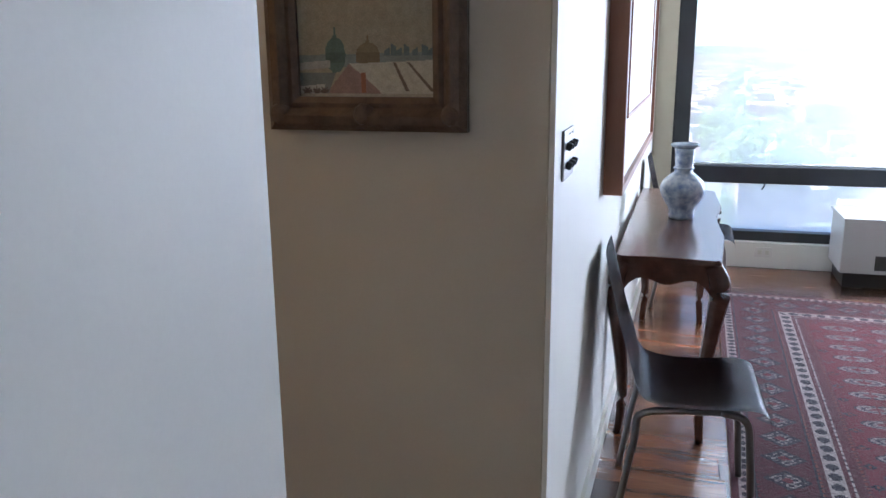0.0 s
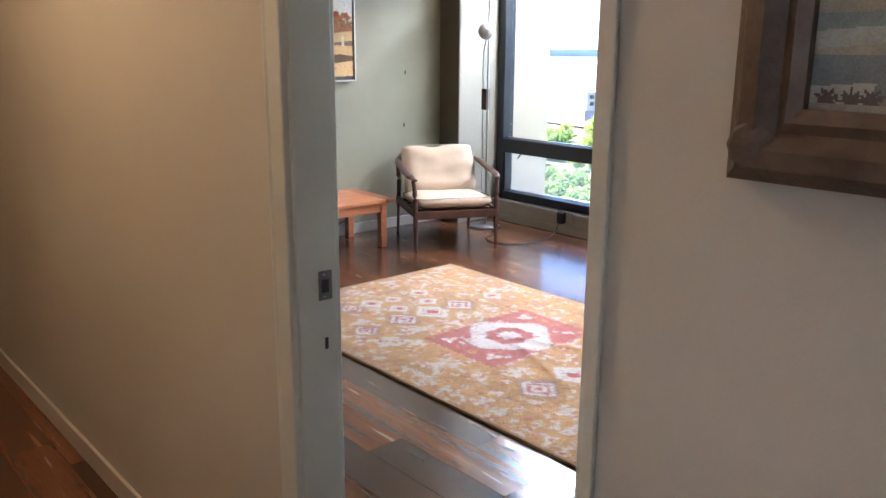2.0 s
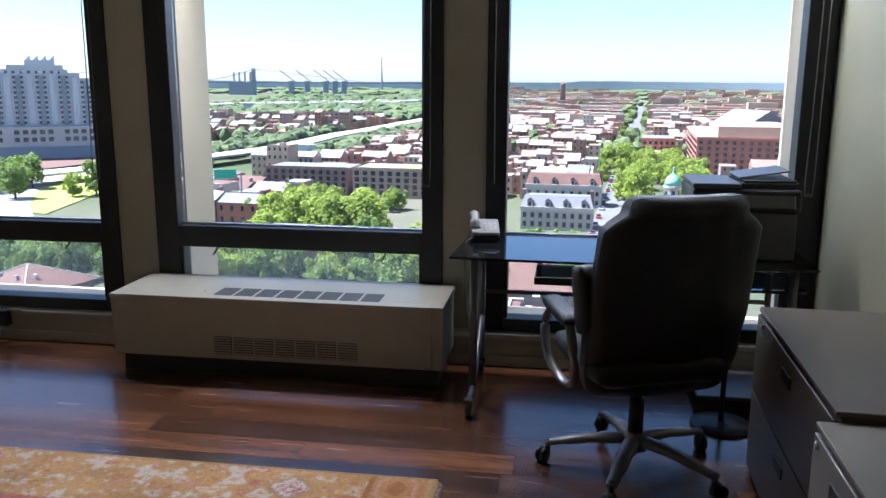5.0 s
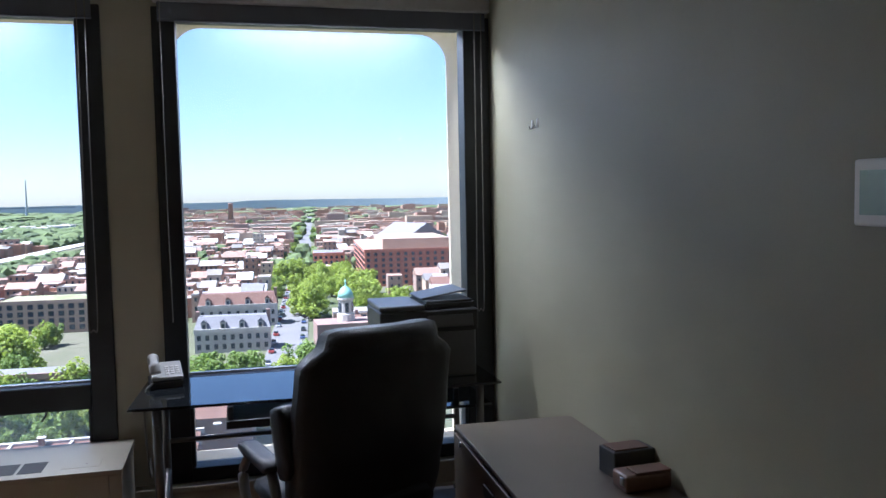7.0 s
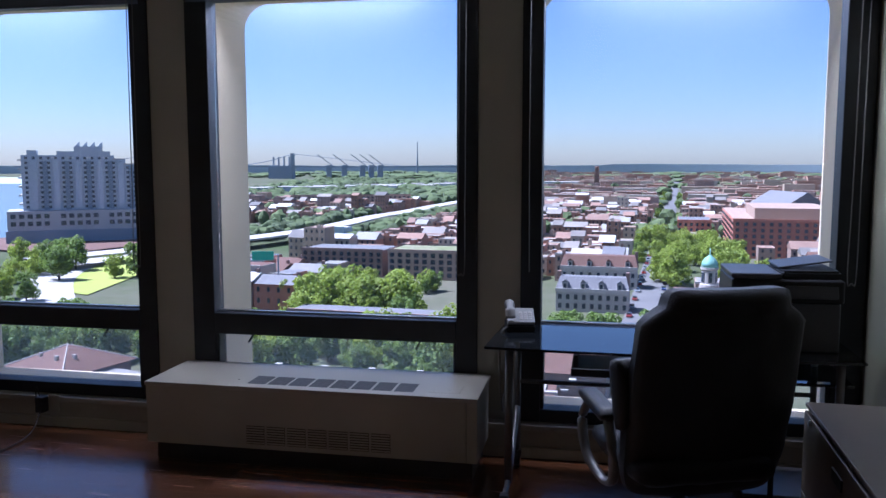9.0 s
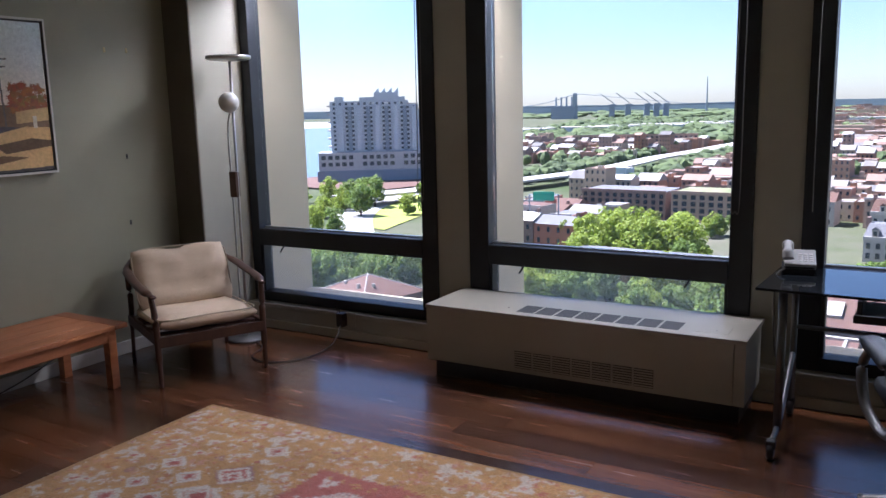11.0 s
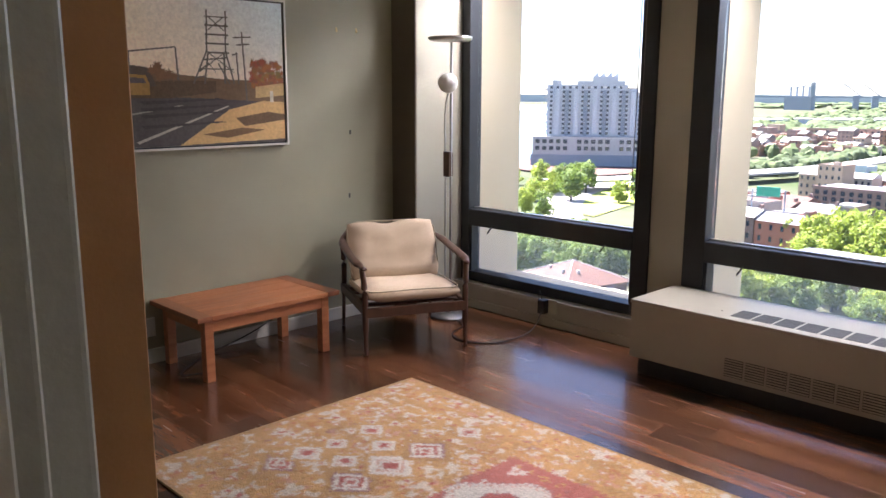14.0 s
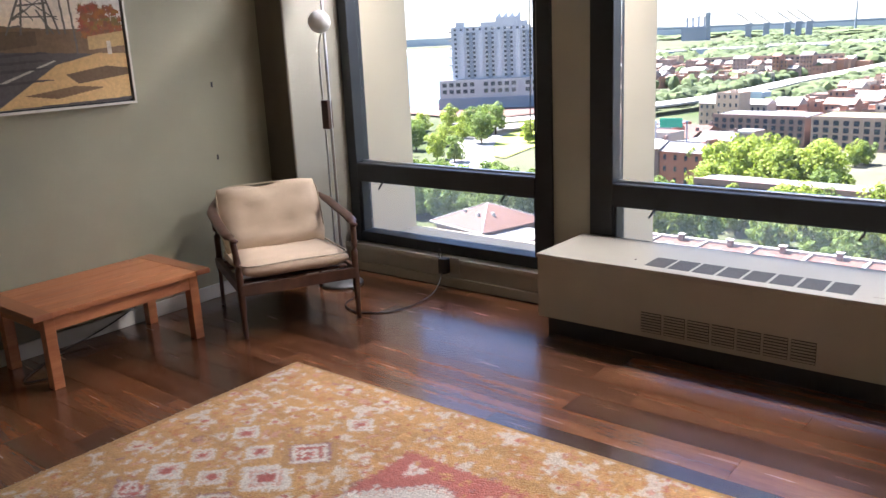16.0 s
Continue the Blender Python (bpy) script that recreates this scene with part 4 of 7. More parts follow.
# glass desk on castors
dk = thing("glass_desk", "smoked black glass computer desk on a dark metal frame with castors", "desk", (-1.12, 6.36, 0))
dz = 0.715
part("glass_top", slab([(-0.83, -0.22), (-0.55, -0.235), (0.0, -0.25), (0.55, -0.245), (0.81, -0.23), (0.81, 0.34), (-0.80, 0.34)], dz, dz + 0.012, 0.003), "desk_glass", dk, "smoked glass top")
for sx in (-1, 1):
    part("front_post", tube([(sx * 0.715, -0.19, 0.075), (sx * 0.715, -0.19, dz)], 0.019, 10), "pewter", dk, "", True)
    part("rear_post", tube([(sx * 0.715, 0.24, 0.05), (sx * 0.715, 0.24, dz)], 0.016, 10), "pewter", dk, "", True)
    part("foot_bar", tube(curve_pts([(sx * 0.715, -0.34, 0.075), (sx * 0.715, -0.20, 0.085), (sx * 0.715, 0.0, 0.16), (sx * 0.715, 0.24, 0.32)], 6), 0.013, 8), "pewter", dk, "", True)
    part("top_bar", tube([(sx * 0.715, -0.2, dz - 0.014), (sx * 0.715, 0.32, dz - 0.014)], 0.013, 8), "pewter", dk)
    for cy in (-0.36, 0.24):
        cst = part("castor", turned(lathe([(0.034, -0.014), (0.037, -0.008), (0.037, 0.008), (0.034, 0.014)], 18), pose(sx * 0.715, cy, 0.037, 0, 90, 0)), "black", dk, "", True)
        part("fork", box(sx * 0.715 - 0.020, sx * 0.715 + 0.020, cy - 0.016, cy + 0.022, 0.05, 0.085, 0.005, 2), "black", cst)
part("cross_bar", tube([(-0.715, 0.24, 0.45), (0.715, 0.24, 0.45)], 0.012, 8), "pewter", dk)
part("keyboard_tray", box(-0.43, 0.42, -0.30, 0.05, 0.632, 0.648, 0.006, 2), "black", dk, "black sliding keyboard tray")
part("tray_lip", box(-0.43, 0.42, -0.315, -0.30, 0.632, 0.668, 0.005, 2), "black", dk)
for sx in (-1, 1):
    part("tray_runner", box(sx * 0.41 - 0.01, sx * 0.41 + 0.01, -0.26, 0.08, 0.648, dz - 0.001, 0.002, 1), "black", dk)
part("lower_shelf", box(0.30, 0.80, -0.10, 0.30, 0.58, 0.594, 0.003, 1), "desk_glass", dk)
part("cpu_tray", box(0.35, 0.75, -0.1, 0.28, 0.05, 0.07, 0.003, 1), "pewter", dk)

# telephone base with handset and paper on the desk's corner
ph = thing("telephone", "grey desk telephone with a white handset on the glass desk", "telephone", (-1.83, 6.60, dz + 0.012), 8)
part("base", slab([(-0.075, -0.10), (0.075, -0.10), (0.075, 0.10), (-0.075, 0.10)], 0.0, 0.035, 0.008), "black", ph)
part("deck", turned(box(-0.07, 0.07, -0.095, 0.095, 0, 0.016, 0.006, 2), pose(0.005, 0, 0.055, 12)), "phone_grey", ph)
for i in range(4):
    for k_ in range(3):
        part("key", turned(box(-0.009, 0.009, -0.008, 0.008, 0, 0.004, 0.002, 1), pose(0.005, 0, 0.0715, 12) @ pose(0.0 + k_ * 0.024, -0.06 + i * 0.026, 0)), "white_plastic", ph)
part("handset", tube(curve_pts([(-0.048, -0.095, 0.072), (-0.052, -0.065, 0.122), (-0.052, 0.035, 0.130), (-0.048, 0.085, 0.092)], 6), [0.026] * 5 + [0.017] * 9 + [0.026] * 5, 12, True, 0.8), "phone_grey", ph, "white handset", True)
part("cord", tube(curve_pts([(-0.06, -0.10, 0.03), (-0.10, -0.13, -0.02), (-0.10, -0.10, -0.25), (-0.085, -0.06, -0.42), (-0.08, 0.0, -0.35)], 12), 0.005, 6), "cord", ph)

# printer
pr = thing("printer", "black and grey multifunction printer standing on the glass desk", "printer", (-0.615, 6.46, dz + 0.012))
part("lower_body", box(-0.02, 0.235, -0.16, 0.19, 0, 0.235, 0.012, 3), "printer", pr)
part("plinth", box(-0.20, -0.02, -0.14, 0.18, 0, 0.235, 0.01, 2), "black", pr)
part("scanner_body", box(-0.235, 0.240, -0.19, 0.20, 0.236, 0.345, 0.014, 3), "black", pr)
part("lid", box(-0.235, -0.02, -0.18, 0.19, 0.346, 0.372, 0.010, 3), "printer", pr)
part("document_feeder", slab([(-0.02, -0.17), (0.235, -0.15), (0.235, 0.18), (-0.02, 0.18)], 0.346, 0.385, 0.012), "black", pr)
part("paper_tray", turned(box(-0.02, 0.21, -0.12, 0.14, 0, 0.008, 0.003, 1), pose(0.0, 0.02, 0.39, 0, -9, 0)), "printer", pr)
pr.scale = (1.0, 1.0, 0.95)
part("control_panel", turned(box(-0.06, 0.16, -0.004, 0.004, -0.03, 0.03, 0.002, 1), pose(0.05, -0.197, 0.29, -15)), "printer", pr)

# office chair
oc = thing("office_chair", "black leather high-backed office chair on a five-star base", "office chair", (-1.115, 5.60, 0), 20)
for i, a in enumerate((160, 232, 304, 16, 88)):
    ca, sa = math.cos(radians(a)), math.sin(radians(a))
    arm_ = part("star_leg", tube(curve_pts([(0.03 * ca, 0.03 * sa, 0.125), (0.15 * ca, 0.15 * sa, 0.12), (0.28 * ca, 0.28 * sa, 0.098), (0.355 * ca, 0.355 * sa, 0.082)], 5), [0.036] * 5 + [0.031] * 5 + [0.024] * 6, 10, True, 0.62), "pewter", oc, "", True)
    part("castor", turned(lathe([(0.022, -0.024), (0.031, -0.018), (0.031, -0.004), (0.018, -0.003), (0.018, 0.003), (0.031, 0.004), (0.031, 0.018), (0.022, 0.024)], 18), pose(0.365 * ca, 0.365 * sa, 0.031, 90, 0, a + 60)), "black", arm_, "", True)
    part("castor_stem", tube([(0.345 * ca, 0.345 * sa, 0.05), (0.345 * ca, 0.345 * sa, 0.10)], 0.012, 8), "black", arm_)
part("hub", lathe([(0.05, 0.085), (0.055, 0.10), (0.05, 0.145), (0.032, 0.16)], 20), "pewter", oc, "", True)
part("gas_column", lathe([(0.030, 0.15), (0.030, 0.30), (0.02, 0.30), (0.02, 0.40)], 18), "black", oc, "", True)
part("mechanism", box(-0.11, 0.11, -0.13, 0.12, 0.36, 0.42, 0.012, 2), "black", oc)
part("seat", turned(cushion(0.54, 0.52, 0.14, 0.4, -0.01, 2), pose(0, 0.03, 0.475)), "leather", oc, "black leather seat pad", True)


def chair_back():
    """Tall padded shell with square shoulders and a narrower headrest roll, leaning back."""
    bm = bmesh.new()
    bmesh.ops.create_cube(bm, size=2)
    bmesh.ops.subdivide_edges(bm, edges=bm.edges[:], cuts=23, use_grid_fill=True)
    for v in bm.verts:
        x, y, z = v.co
        h = (z + 1) / 2
        k = max(abs(x), abs(z)) / max((abs(x) ** 9 + abs(z) ** 9) ** (1 / 9), 1e-6)
        s_ = min(max((h - 0.845) / 0.07, 0), 1)
        s_ = s_ * s_ * (3 - 2 * s_)
        hw = (0.302 + 0.014 * math.sin(math.pi * h)) * (1 - s_) + 0.24 * s_
        th = 0.052 + 0.034 * math.exp(-((h - 0.93) / 0.08) ** 2) + 0.02 * math.exp(-((h - 0.35) / 0.2) ** 2)
        edge = (1 - abs(x) ** 6) * (1 - abs(z) ** 12)
        px, pz = x * k * hw, 0.365 + (z * (0.4 + 0.6 * k) + 1) / 2 * 0.775
        py = y * th * (0.40 + 0.60 * max(edge, 0) ** 0.5) + 0.008 * noise.noise(Vector((x * 3, z * 4, y)))
        if y > 0:
            py += 0.014 * math.cos(h * 22) * edge
        elif 0.80 < h < 0.88:
            py += 0.012 * edge
        lean = -0.17 - 0.12 * (h - 0.4) + 0.05 * (x * x)
        v.co = (px + 0.038 + 0.03 * (h - 0.3), py + lean, pz)
    return bm


part("backrest", chair_back(), "leather", oc, "padded black leather backrest", True)
for sx in (-1, 1):
    part("arm_pad", turned(cushion(0.075, 0.27, 0.05, 0.4, 0, 4), pose(sx * 0.315, 0.05, 0.665, 6)), "leather", oc, "", True)
    part("arm_loop", tube(curve_pts([(sx * 0.315, 0.16, 0.645), (sx * 0.325, 0.20, 0.56), (sx * 0.325, 0.14, 0.44), (sx * 0.30, 0.02, 0.38), (sx * 0.30, -0.08, 0.42), (sx * 0.315, -0.10, 0.54), (sx * 0.315, -0.05, 0.645)], 6), 0.020, 10, True, 0.7), "pewter", oc, "", True)
    part("lumbar_wing", turned(cushion(0.09, 0.26, 0.09, 0.5, 0, 6), pose(sx * 0.265, -0.09, 0.74, 80, 0, sx * -12)), "leather", oc, "", True)

# round stand base under the desk
sb = thing("round_stand", "black round stand base on the floor under the desk", "stand", (-0.69, 6.08, 0))
part("base_plate", lathe([(0.135, 0), (0.135, 0.012), (0.12, 0.02), (0.02, 0.024)], 30), "black", sb, "", True)
part("stem", tube([(0, 0, 0.02), (0, 0, 0.55)], 0.012, 8), "black", sb)

# filing cabinets along the wall
def lateral_file(name, label, at, rz, w, d, h, material, drawers, key):
    fc = thing(name, label, "filing cabinet", at, rz, "filing cabinets along the wall")
    part("body", box(-d / 2 + 0.012, d / 2, -w / 2, w / 2, 0.01, h - 0.016, 0.003, 1), material, fc)
    part("top", box(-d / 2 - 0.002, d / 2, -w / 2 - 0.002, w / 2 + 0.002, h - 0.016, h, 0.005, 3), material, fc)
    dh = (h - 0.05) / drawers
    for i in range(drawers):
        z0 = 0.03 + i * dh
        dr = part("drawer_front", box(-d / 2 - 0.006, -d / 2 + 0.012, -w / 2 + 0.006, w / 2 - 0.006, z0, z0 + dh - 0.008, 0.004, 2), material, fc)
        part("pull", box(-d / 2 - 0.012, -d / 2 - 0.004, -0.06, 0.06, z0 + dh - 0.10, z0 + dh - 0.06, 0.003, 2), "black", dr)
    part("lock", turned(lathe([(0.011, 0), (0.011, 0.006), (0.007, 0.009)], 16), pose(-d / 2 - 0.006, key, h - 0.045, 0, -90, 0)), "chrome", fc, "small chrome lock")
    return fc


lateral_file("filing_cabinet", "brown-grey enamelled lateral filing cabinet beside the desk", (-0.437, 5.128, 0), -1.9, 1.04, 0.49, 0.68, "steel_cab", 2, 0.40)
lateral_file("filing_cabinet", "beige enamelled low filing cabinet next to the brown one", (-0.508, 4.345, 0), -1.9, 0.50, 0.50, 0.655, "steel_cab2", 2, 0.20)

bk = thing("black_box", "small black box with a paper lid on the cabinet", "box", (-0.275, 4.95, 0.68), 4)
part("body", box(-0.075, 0.075, -0.05, 0.05, 0.0, 0.085, 0.004, 2), "black", bk)
part("lid", box(-0.065, 0.055, -0.04, 0.04, 0.086, 0.090, 0.001, 1), "tan_leather", bk)
tl = thing("leather_case", "brown leather case in front of a black box on the cabinet", "case", (-0.288, 4.815, 0.68), 3)
part("body", box(-0.085, 0.075, -0.045, 0.045, 0.0, 0.055, 0.012, 3), "tan_leather", tl)
part("flap", box(-0.05, 0.07, -0.047, 0.02, 0.0555, 0.062, 0.003, 2), "tan_leather", tl)
part("buckle", box(-0.089, -0.083, -0.03, -0.01, 0.02, 0.045, 0.001, 1), "chrome", tl)

# thermostat and hooks on the office wall
def on_east(y):
    return side_x(y) - 0.076
th = thing("thermostat", "white framed wall thermostat with a pale green display", "thermostat", (on_east(3.90), 3.90, 1.58), -1.9)
part("housing", box(-0.022, 0.0, -0.085, 0.085, -0.068, 0.068, 0.008, 3), "white_plastic", th)
part("display", box(-0.0235, -0.021, -0.065, 0.065, -0.045, 0.045), mat("lcd", (0.32, 0.42, 0.36), 0.2), th, "pale green display")
for i in range(2):
    hk = thing("picture_hook", "small white picture hook in the wall", "hook", (on_east(6.08 - i * 0.07), 6.08 - i * 0.07, 1.905), -1.9, "hooks in the office wall")
    part("plate", box(-0.004, 0.0, -0.007, 0.007, -0.02, 0.02, 0.001, 1), "white_plastic", hk)
    part("tip", tube([(-0.004, 0, -0.018), (-0.014, 0.004, -0.018), (-0.016, 0.006, -0.004)], 0.0025, 6), "white_plastic", hk)


# area rug, gold ground with a coral medallion
def gold_rug():
    """Gold ground strewn with cream sprigs, a coral panel with a cream lozenge, an orange end band."""
    W, D, c = 2.66, 1.54, 0.0075
    nx, ny = int(W / c), int(D / c)
    Xt, Yt = np.meshgrid((np.arange(nx) + 0.5) * c - W / 2, D / 2 - (np.arange(ny) + 0.5) * c)
    g = np.random.RandomState(11)
    gold, cream, coral, pink, orange, mauve = (np.array(v) for v in ((0.43, 0.245, 0.095), (0.53, 0.48, 0.42), (0.36, 0.10, 0.08), (0.47, 0.25, 0.19), (0.38, 0.15, 0.04), (0.28, 0.15, 0.15)))
    X = Xt + 0.004 * np.sin(Yt * 173 + 5 * np.sin(Xt * 61)) + 0.007 * (g.rand(ny, nx) - 0.5)
    Y = Yt + 0.004 * np.sin(Xt * 157 + 4 * np.sin(Yt * 83)) + 0.007 * (g.rand(ny, nx) - 0.5)
    im = np.zeros((ny, nx, 3))
    im[:] = gold
    im *= (1 + 0.12 * np.sin(X * 9 + 2 * np.sin(Y * 7)) * np.sin(Y * 23))[..., None]

    def lobe(cx, cy, rx, ry, ang, colr):
        m = max(rx, ry) + 0.02
        i0, i1 = max(0, int((cx - m + W / 2) / c)), max(0, int((cx + m + W / 2) / c) + 1)
        j0, j1 = max(0, int((D / 2 - cy - m) / c)), max(0, int((D / 2 - cy + m) / c) + 1)
        dx, dy = X[j0:j1, i0:i1] - cx, Y[j0:j1, i0:i1] - cy
        u, v = dx * math.cos(ang) + dy * math.sin(ang), dy * math.cos(ang) - dx * math.sin(ang)
        im[j0:j1, i0:i1][np.abs(u / rx) ** 1.4 + np.abs(v / ry) ** 1.4 < 1] = colr

    for k in range(2200):
        cx, cy = g.uniform(-W / 2, W / 2), g.uniform(-D / 2, D / 2)
        lobe(cx, cy, g.uniform(0.006, 0.018), g.uniform(0.005, 0.010), g.uniform(0, 3.1), 0.55 * (gold * 0.6, orange, gold * 1.3, pink, cream, coral)[g.randint(6)] + 0.45 * gold)

    def sprig(cx, cy, r, colr, heart):
        a = g.uniform(0, 6.28)
        for k in range(g.randint(2, 5)):
            b = a + k * 2.0 + g.uniform(-0.4, 0.4)
            lobe(cx + 0.6 * r * math.cos(b), cy + 0.6 * r * math.sin(b), r * g.uniform(0.6, 1.0), r * g.uniform(0.35, 0.6), b, colr)
        if heart is not None:
            lobe(cx, cy, r * 0.4, r * 0.35, a, heart)

    for row in range(23):
        for colm in range(39):
            cx = -W / 2 + 0.04 + colm * 0.0685 + (row % 2) * 0.034 + g.uniform(-0.018, 0.018)
            cy = -D / 2 + 0.035 + row * 0.068 + g.uniform(-0.018, 0.018)
            right = min(max((cx + 0.2) / 0.9, 0), 1)
            pick = g.choice(5, p=(0.46, 0.16, 0.18, 0.14, 0.06))
            colr = (cream, pink * (1 - right) + coral * right, gold * 1.25, orange, mauve)[pick]
            r = g.uniform(0.013, 0.030) * (1.1 if pick == 0 else 0.85)
            sprig(cx, cy, r, 0.72 * colr + 0.28 * gold, (None, pink, coral, cream)[g.randint(4)])
            sprig(cx + 0.034, cy + g.uniform(-0.02, 0.02), r * 0.6, 0.6 * (pink, cream, coral, gold * 1.2)[g.randint(4)] + 0.4 * gold, None)
    for k in range(120):
        sprig(g.uniform(-W / 2 + 0.05, 0.95), g.uniform(-D / 2 + 0.05, D / 2 - 0.05), g.uniform(0.026, 0.044), 0.8 * cream + 0.2 * gold, (pink, coral, None)[g.randint(3)])

    def square(cx, cy, r, layers):
        d = (np.abs(X - cx) / 1.1 + np.abs(Y - cy)) * 0.72
        d = d + 0.003 * np.sign(np.sin((X - Y) * 200))
        for q, colr in layers:
            im[d < r * q] = colr

    warm = ((1.35, gold * 0.9), (1.0, mauve), (0.86, cream), (0.62, coral), (0.42, cream), (0.2, coral))
    pale = ((1.3, gold * 1.05), (1.0, cream), (0.62, pink), (0.5, cream), (0.36, coral))
    for cx, cy, r, lay in ((-0.60, -0.23, 0.075, warm), (-0.60, -0.02, 0.085, pale), (-0.60, 0.19, 0.075, warm), (-0.77, 0.09, 0.05, pale), (-0.77, -0.13, 0.05, pale),
                           (-0.94, -0.34, 0.06, warm), (-0.94, -0.20, 0.06, pale), (-0.93, -0.05, 0.045, pale), (-0.94, 0.16, 0.05, pale), (0.53, 0.33, 0.085, pale), (0.53, 0.10, 0.085, warm), (0.53, -0.12, 0.085, pale),
                           (0.53, -0.36, 0.08, warm), (0.71, 0.38, 0.045, warm), (0.71, 0.08, 0.055, warm), (0.72, -0.22, 0.05, warm), (0.91, 0.21, 0.075, warm), (0.91, -0.12, 0.07, pale), (0.78, 0.62, 0.06, warm), (-0.58, -0.50, 0.06, warm), (-0.60, 0.46, 0.05, pale)):
        square(cx, cy, r, lay)
    # coral panel
    mx, my = -0.035, 0.035
    ax, ay = np.abs(X - mx), np.abs(Y - my)
    panel = (ax < 0.262 + 0.006 * np.sign(np.sin(Y * 190))) & (ay < 0.375 + 0.006 * np.sign(np.sin(X * 190)))
    im[panel] = 0.85 * coral + 0.15 * pink
    for k in range(46):
        cx, cy = mx + g.uniform(-0.25, 0.25), my + g.uniform(-0.36, 0.36)
        sprig(cx, cy, g.uniform(0.009, 0.020), (pink, cream * 0.9, mauve, gold)[g.randint(4)], None)
    for sx in (-1, 1):
        for sy in (-1, 1):
            sprig(mx + sx * 0.16, my + sy * 0.28, 0.034, cream, pink)
            square(mx + sx * 0.04, my + sy * 0.31, 0.020, ((1, gold), (0.5, coral)))
    tooth = 0.006 * np.sign(np.sin((Xt + Yt) * 150)) * np.sign(np.sin((Xt - Yt) * 150))
    loz = np.maximum(np.maximum(ax / 0.262, ay / 0.25), (ax / 0.262 + ay / 0.25) * 0.86) * 0.25
    for lim, colr in ((0.250, mauve), (0.243, cream), (0.222, pink), (0.214, cream)):
        im[loz + tooth < lim] = colr
    spoke = (loz < 0.20) & (np.abs(ax - ay * 1.05) < 0.006)
    im[spoke] = 0.6 * pink + 0.4 * mauve
    inner = np.maximum(np.maximum(ax, ay), (ax + ay) * 0.66)
    ripple = 0.005 * np.cos(8 * np.arctan2(Y - my, X - mx))
    for lim, colr in ((0.118, mauve), (0.112, coral), (0.064, mauve), (0.058, cream), (0.030, 0.7 * cream + 0.3 * pink)):
        im[inner + ripple < lim] = colr
    # orange end with a dark line and linked hexagons
    end = (Xt > 1.075) & (Xt < 1.29)
    im[end] = 0.65 * orange + 0.25 * gold + 0.1 * im[end]
    hx, hy = (Xt - 1.18), (Yt + 10) % 0.22 - 0.11
    ring = np.maximum(np.abs(hx) / 0.075, (np.abs(hx) / 0.075 + np.abs(hy) / 0.085) * 0.62)
    im[end & (np.abs(ring - 0.95) < 0.09)] = pink
    im[end & (ring < 0.45)] = orange * 0.75
    im[end & (np.abs(np.abs(hy) - 0.11) < 0.02) & (np.abs(np.abs(hx) - 0.07) < 0.02)] = cream * 0.9
    im[np.abs(Xt - 1.075) < 0.011] = orange * 0.7
    im[(np.abs(Yt) > D / 2 - 0.014)] = gold * 0.75
    im[(np.abs(Xt) > W / 2 - 0.022)] = gold * 0.8
    soft = im.copy()
    for sh, axis in ((1, 0), (-1, 0), (1, 1), (-1, 1)):
        soft += 0.2 * np.roll(im, sh, axis)
    im = soft / 1.8
    blot = 0.08 * np.sin(Xt * 6.1 + 1.7 * np.sin(Yt * 4.3)) * np.sin(Yt * 5.7 + Xt)
    fade = 1 + 0.30 * (g.rand(ny, nx, 1) - 0.5) + blot[..., None]
    return W, D, np.clip(im * fade, 0.01, 1)


RW, RDp, rimg = gold_rug()


def rug_relief(x, y):
    z = 0.0006 * np.sin(x * 390) * np.sin(y * 370)
    for ax, ay, amp, ang in ((0.22, 0.10, 0.012, -0.35), (0.72, 0.16, 0.020, 0.25), (0.95, 0.02, 0.014, -0.5), (0.30, -0.12, 0.010, 0.4)):
        u = (x - ax) * math.sin(ang) + (y - ay) * math.cos(ang)
        v = (x - ax) * math.cos(ang) - (y - ay) * math.sin(ang)
        z = z + amp * np.exp(-(u / 0.028) ** 2) * np.exp(-(v / 0.32) ** 2)
    return z


rug = tagged(cell_sheet("area_rug", rimg, RW, RDp, "wool", None, 0.011, rug_relief), "gold wool rug with cream motifs and a coral medallion, slightly rumpled", "rug")
rug.matrix_world = pose(-3.205, 4.58, 0.0015, 0, 0, 0)
fringe = bmesh.new()
gf = random.Random(3)
for sx in (-1, 1):
    for i in range(150):
        y = -RDp / 2 + 0.01 + i * (RDp - 0.02) / 149
        x0 = sx * RW / 2
        x1 = x0 + sx * gf.uniform(0.012, 0.026)
        dy = gf.uniform(-0.008, 0.008)
        vs = [fringe.verts.new(c) for c in ((x0, y - 0.002, 0.004), (x0, y + 0.002, 0.004), (x1, y + dy + 0.0012, 0.002), (x1, y + dy - 0.0012, 0.002))]
        fringe.faces.new(vs)
part("fringe", fringe, "piping", rug)["kind"] = "stuff"

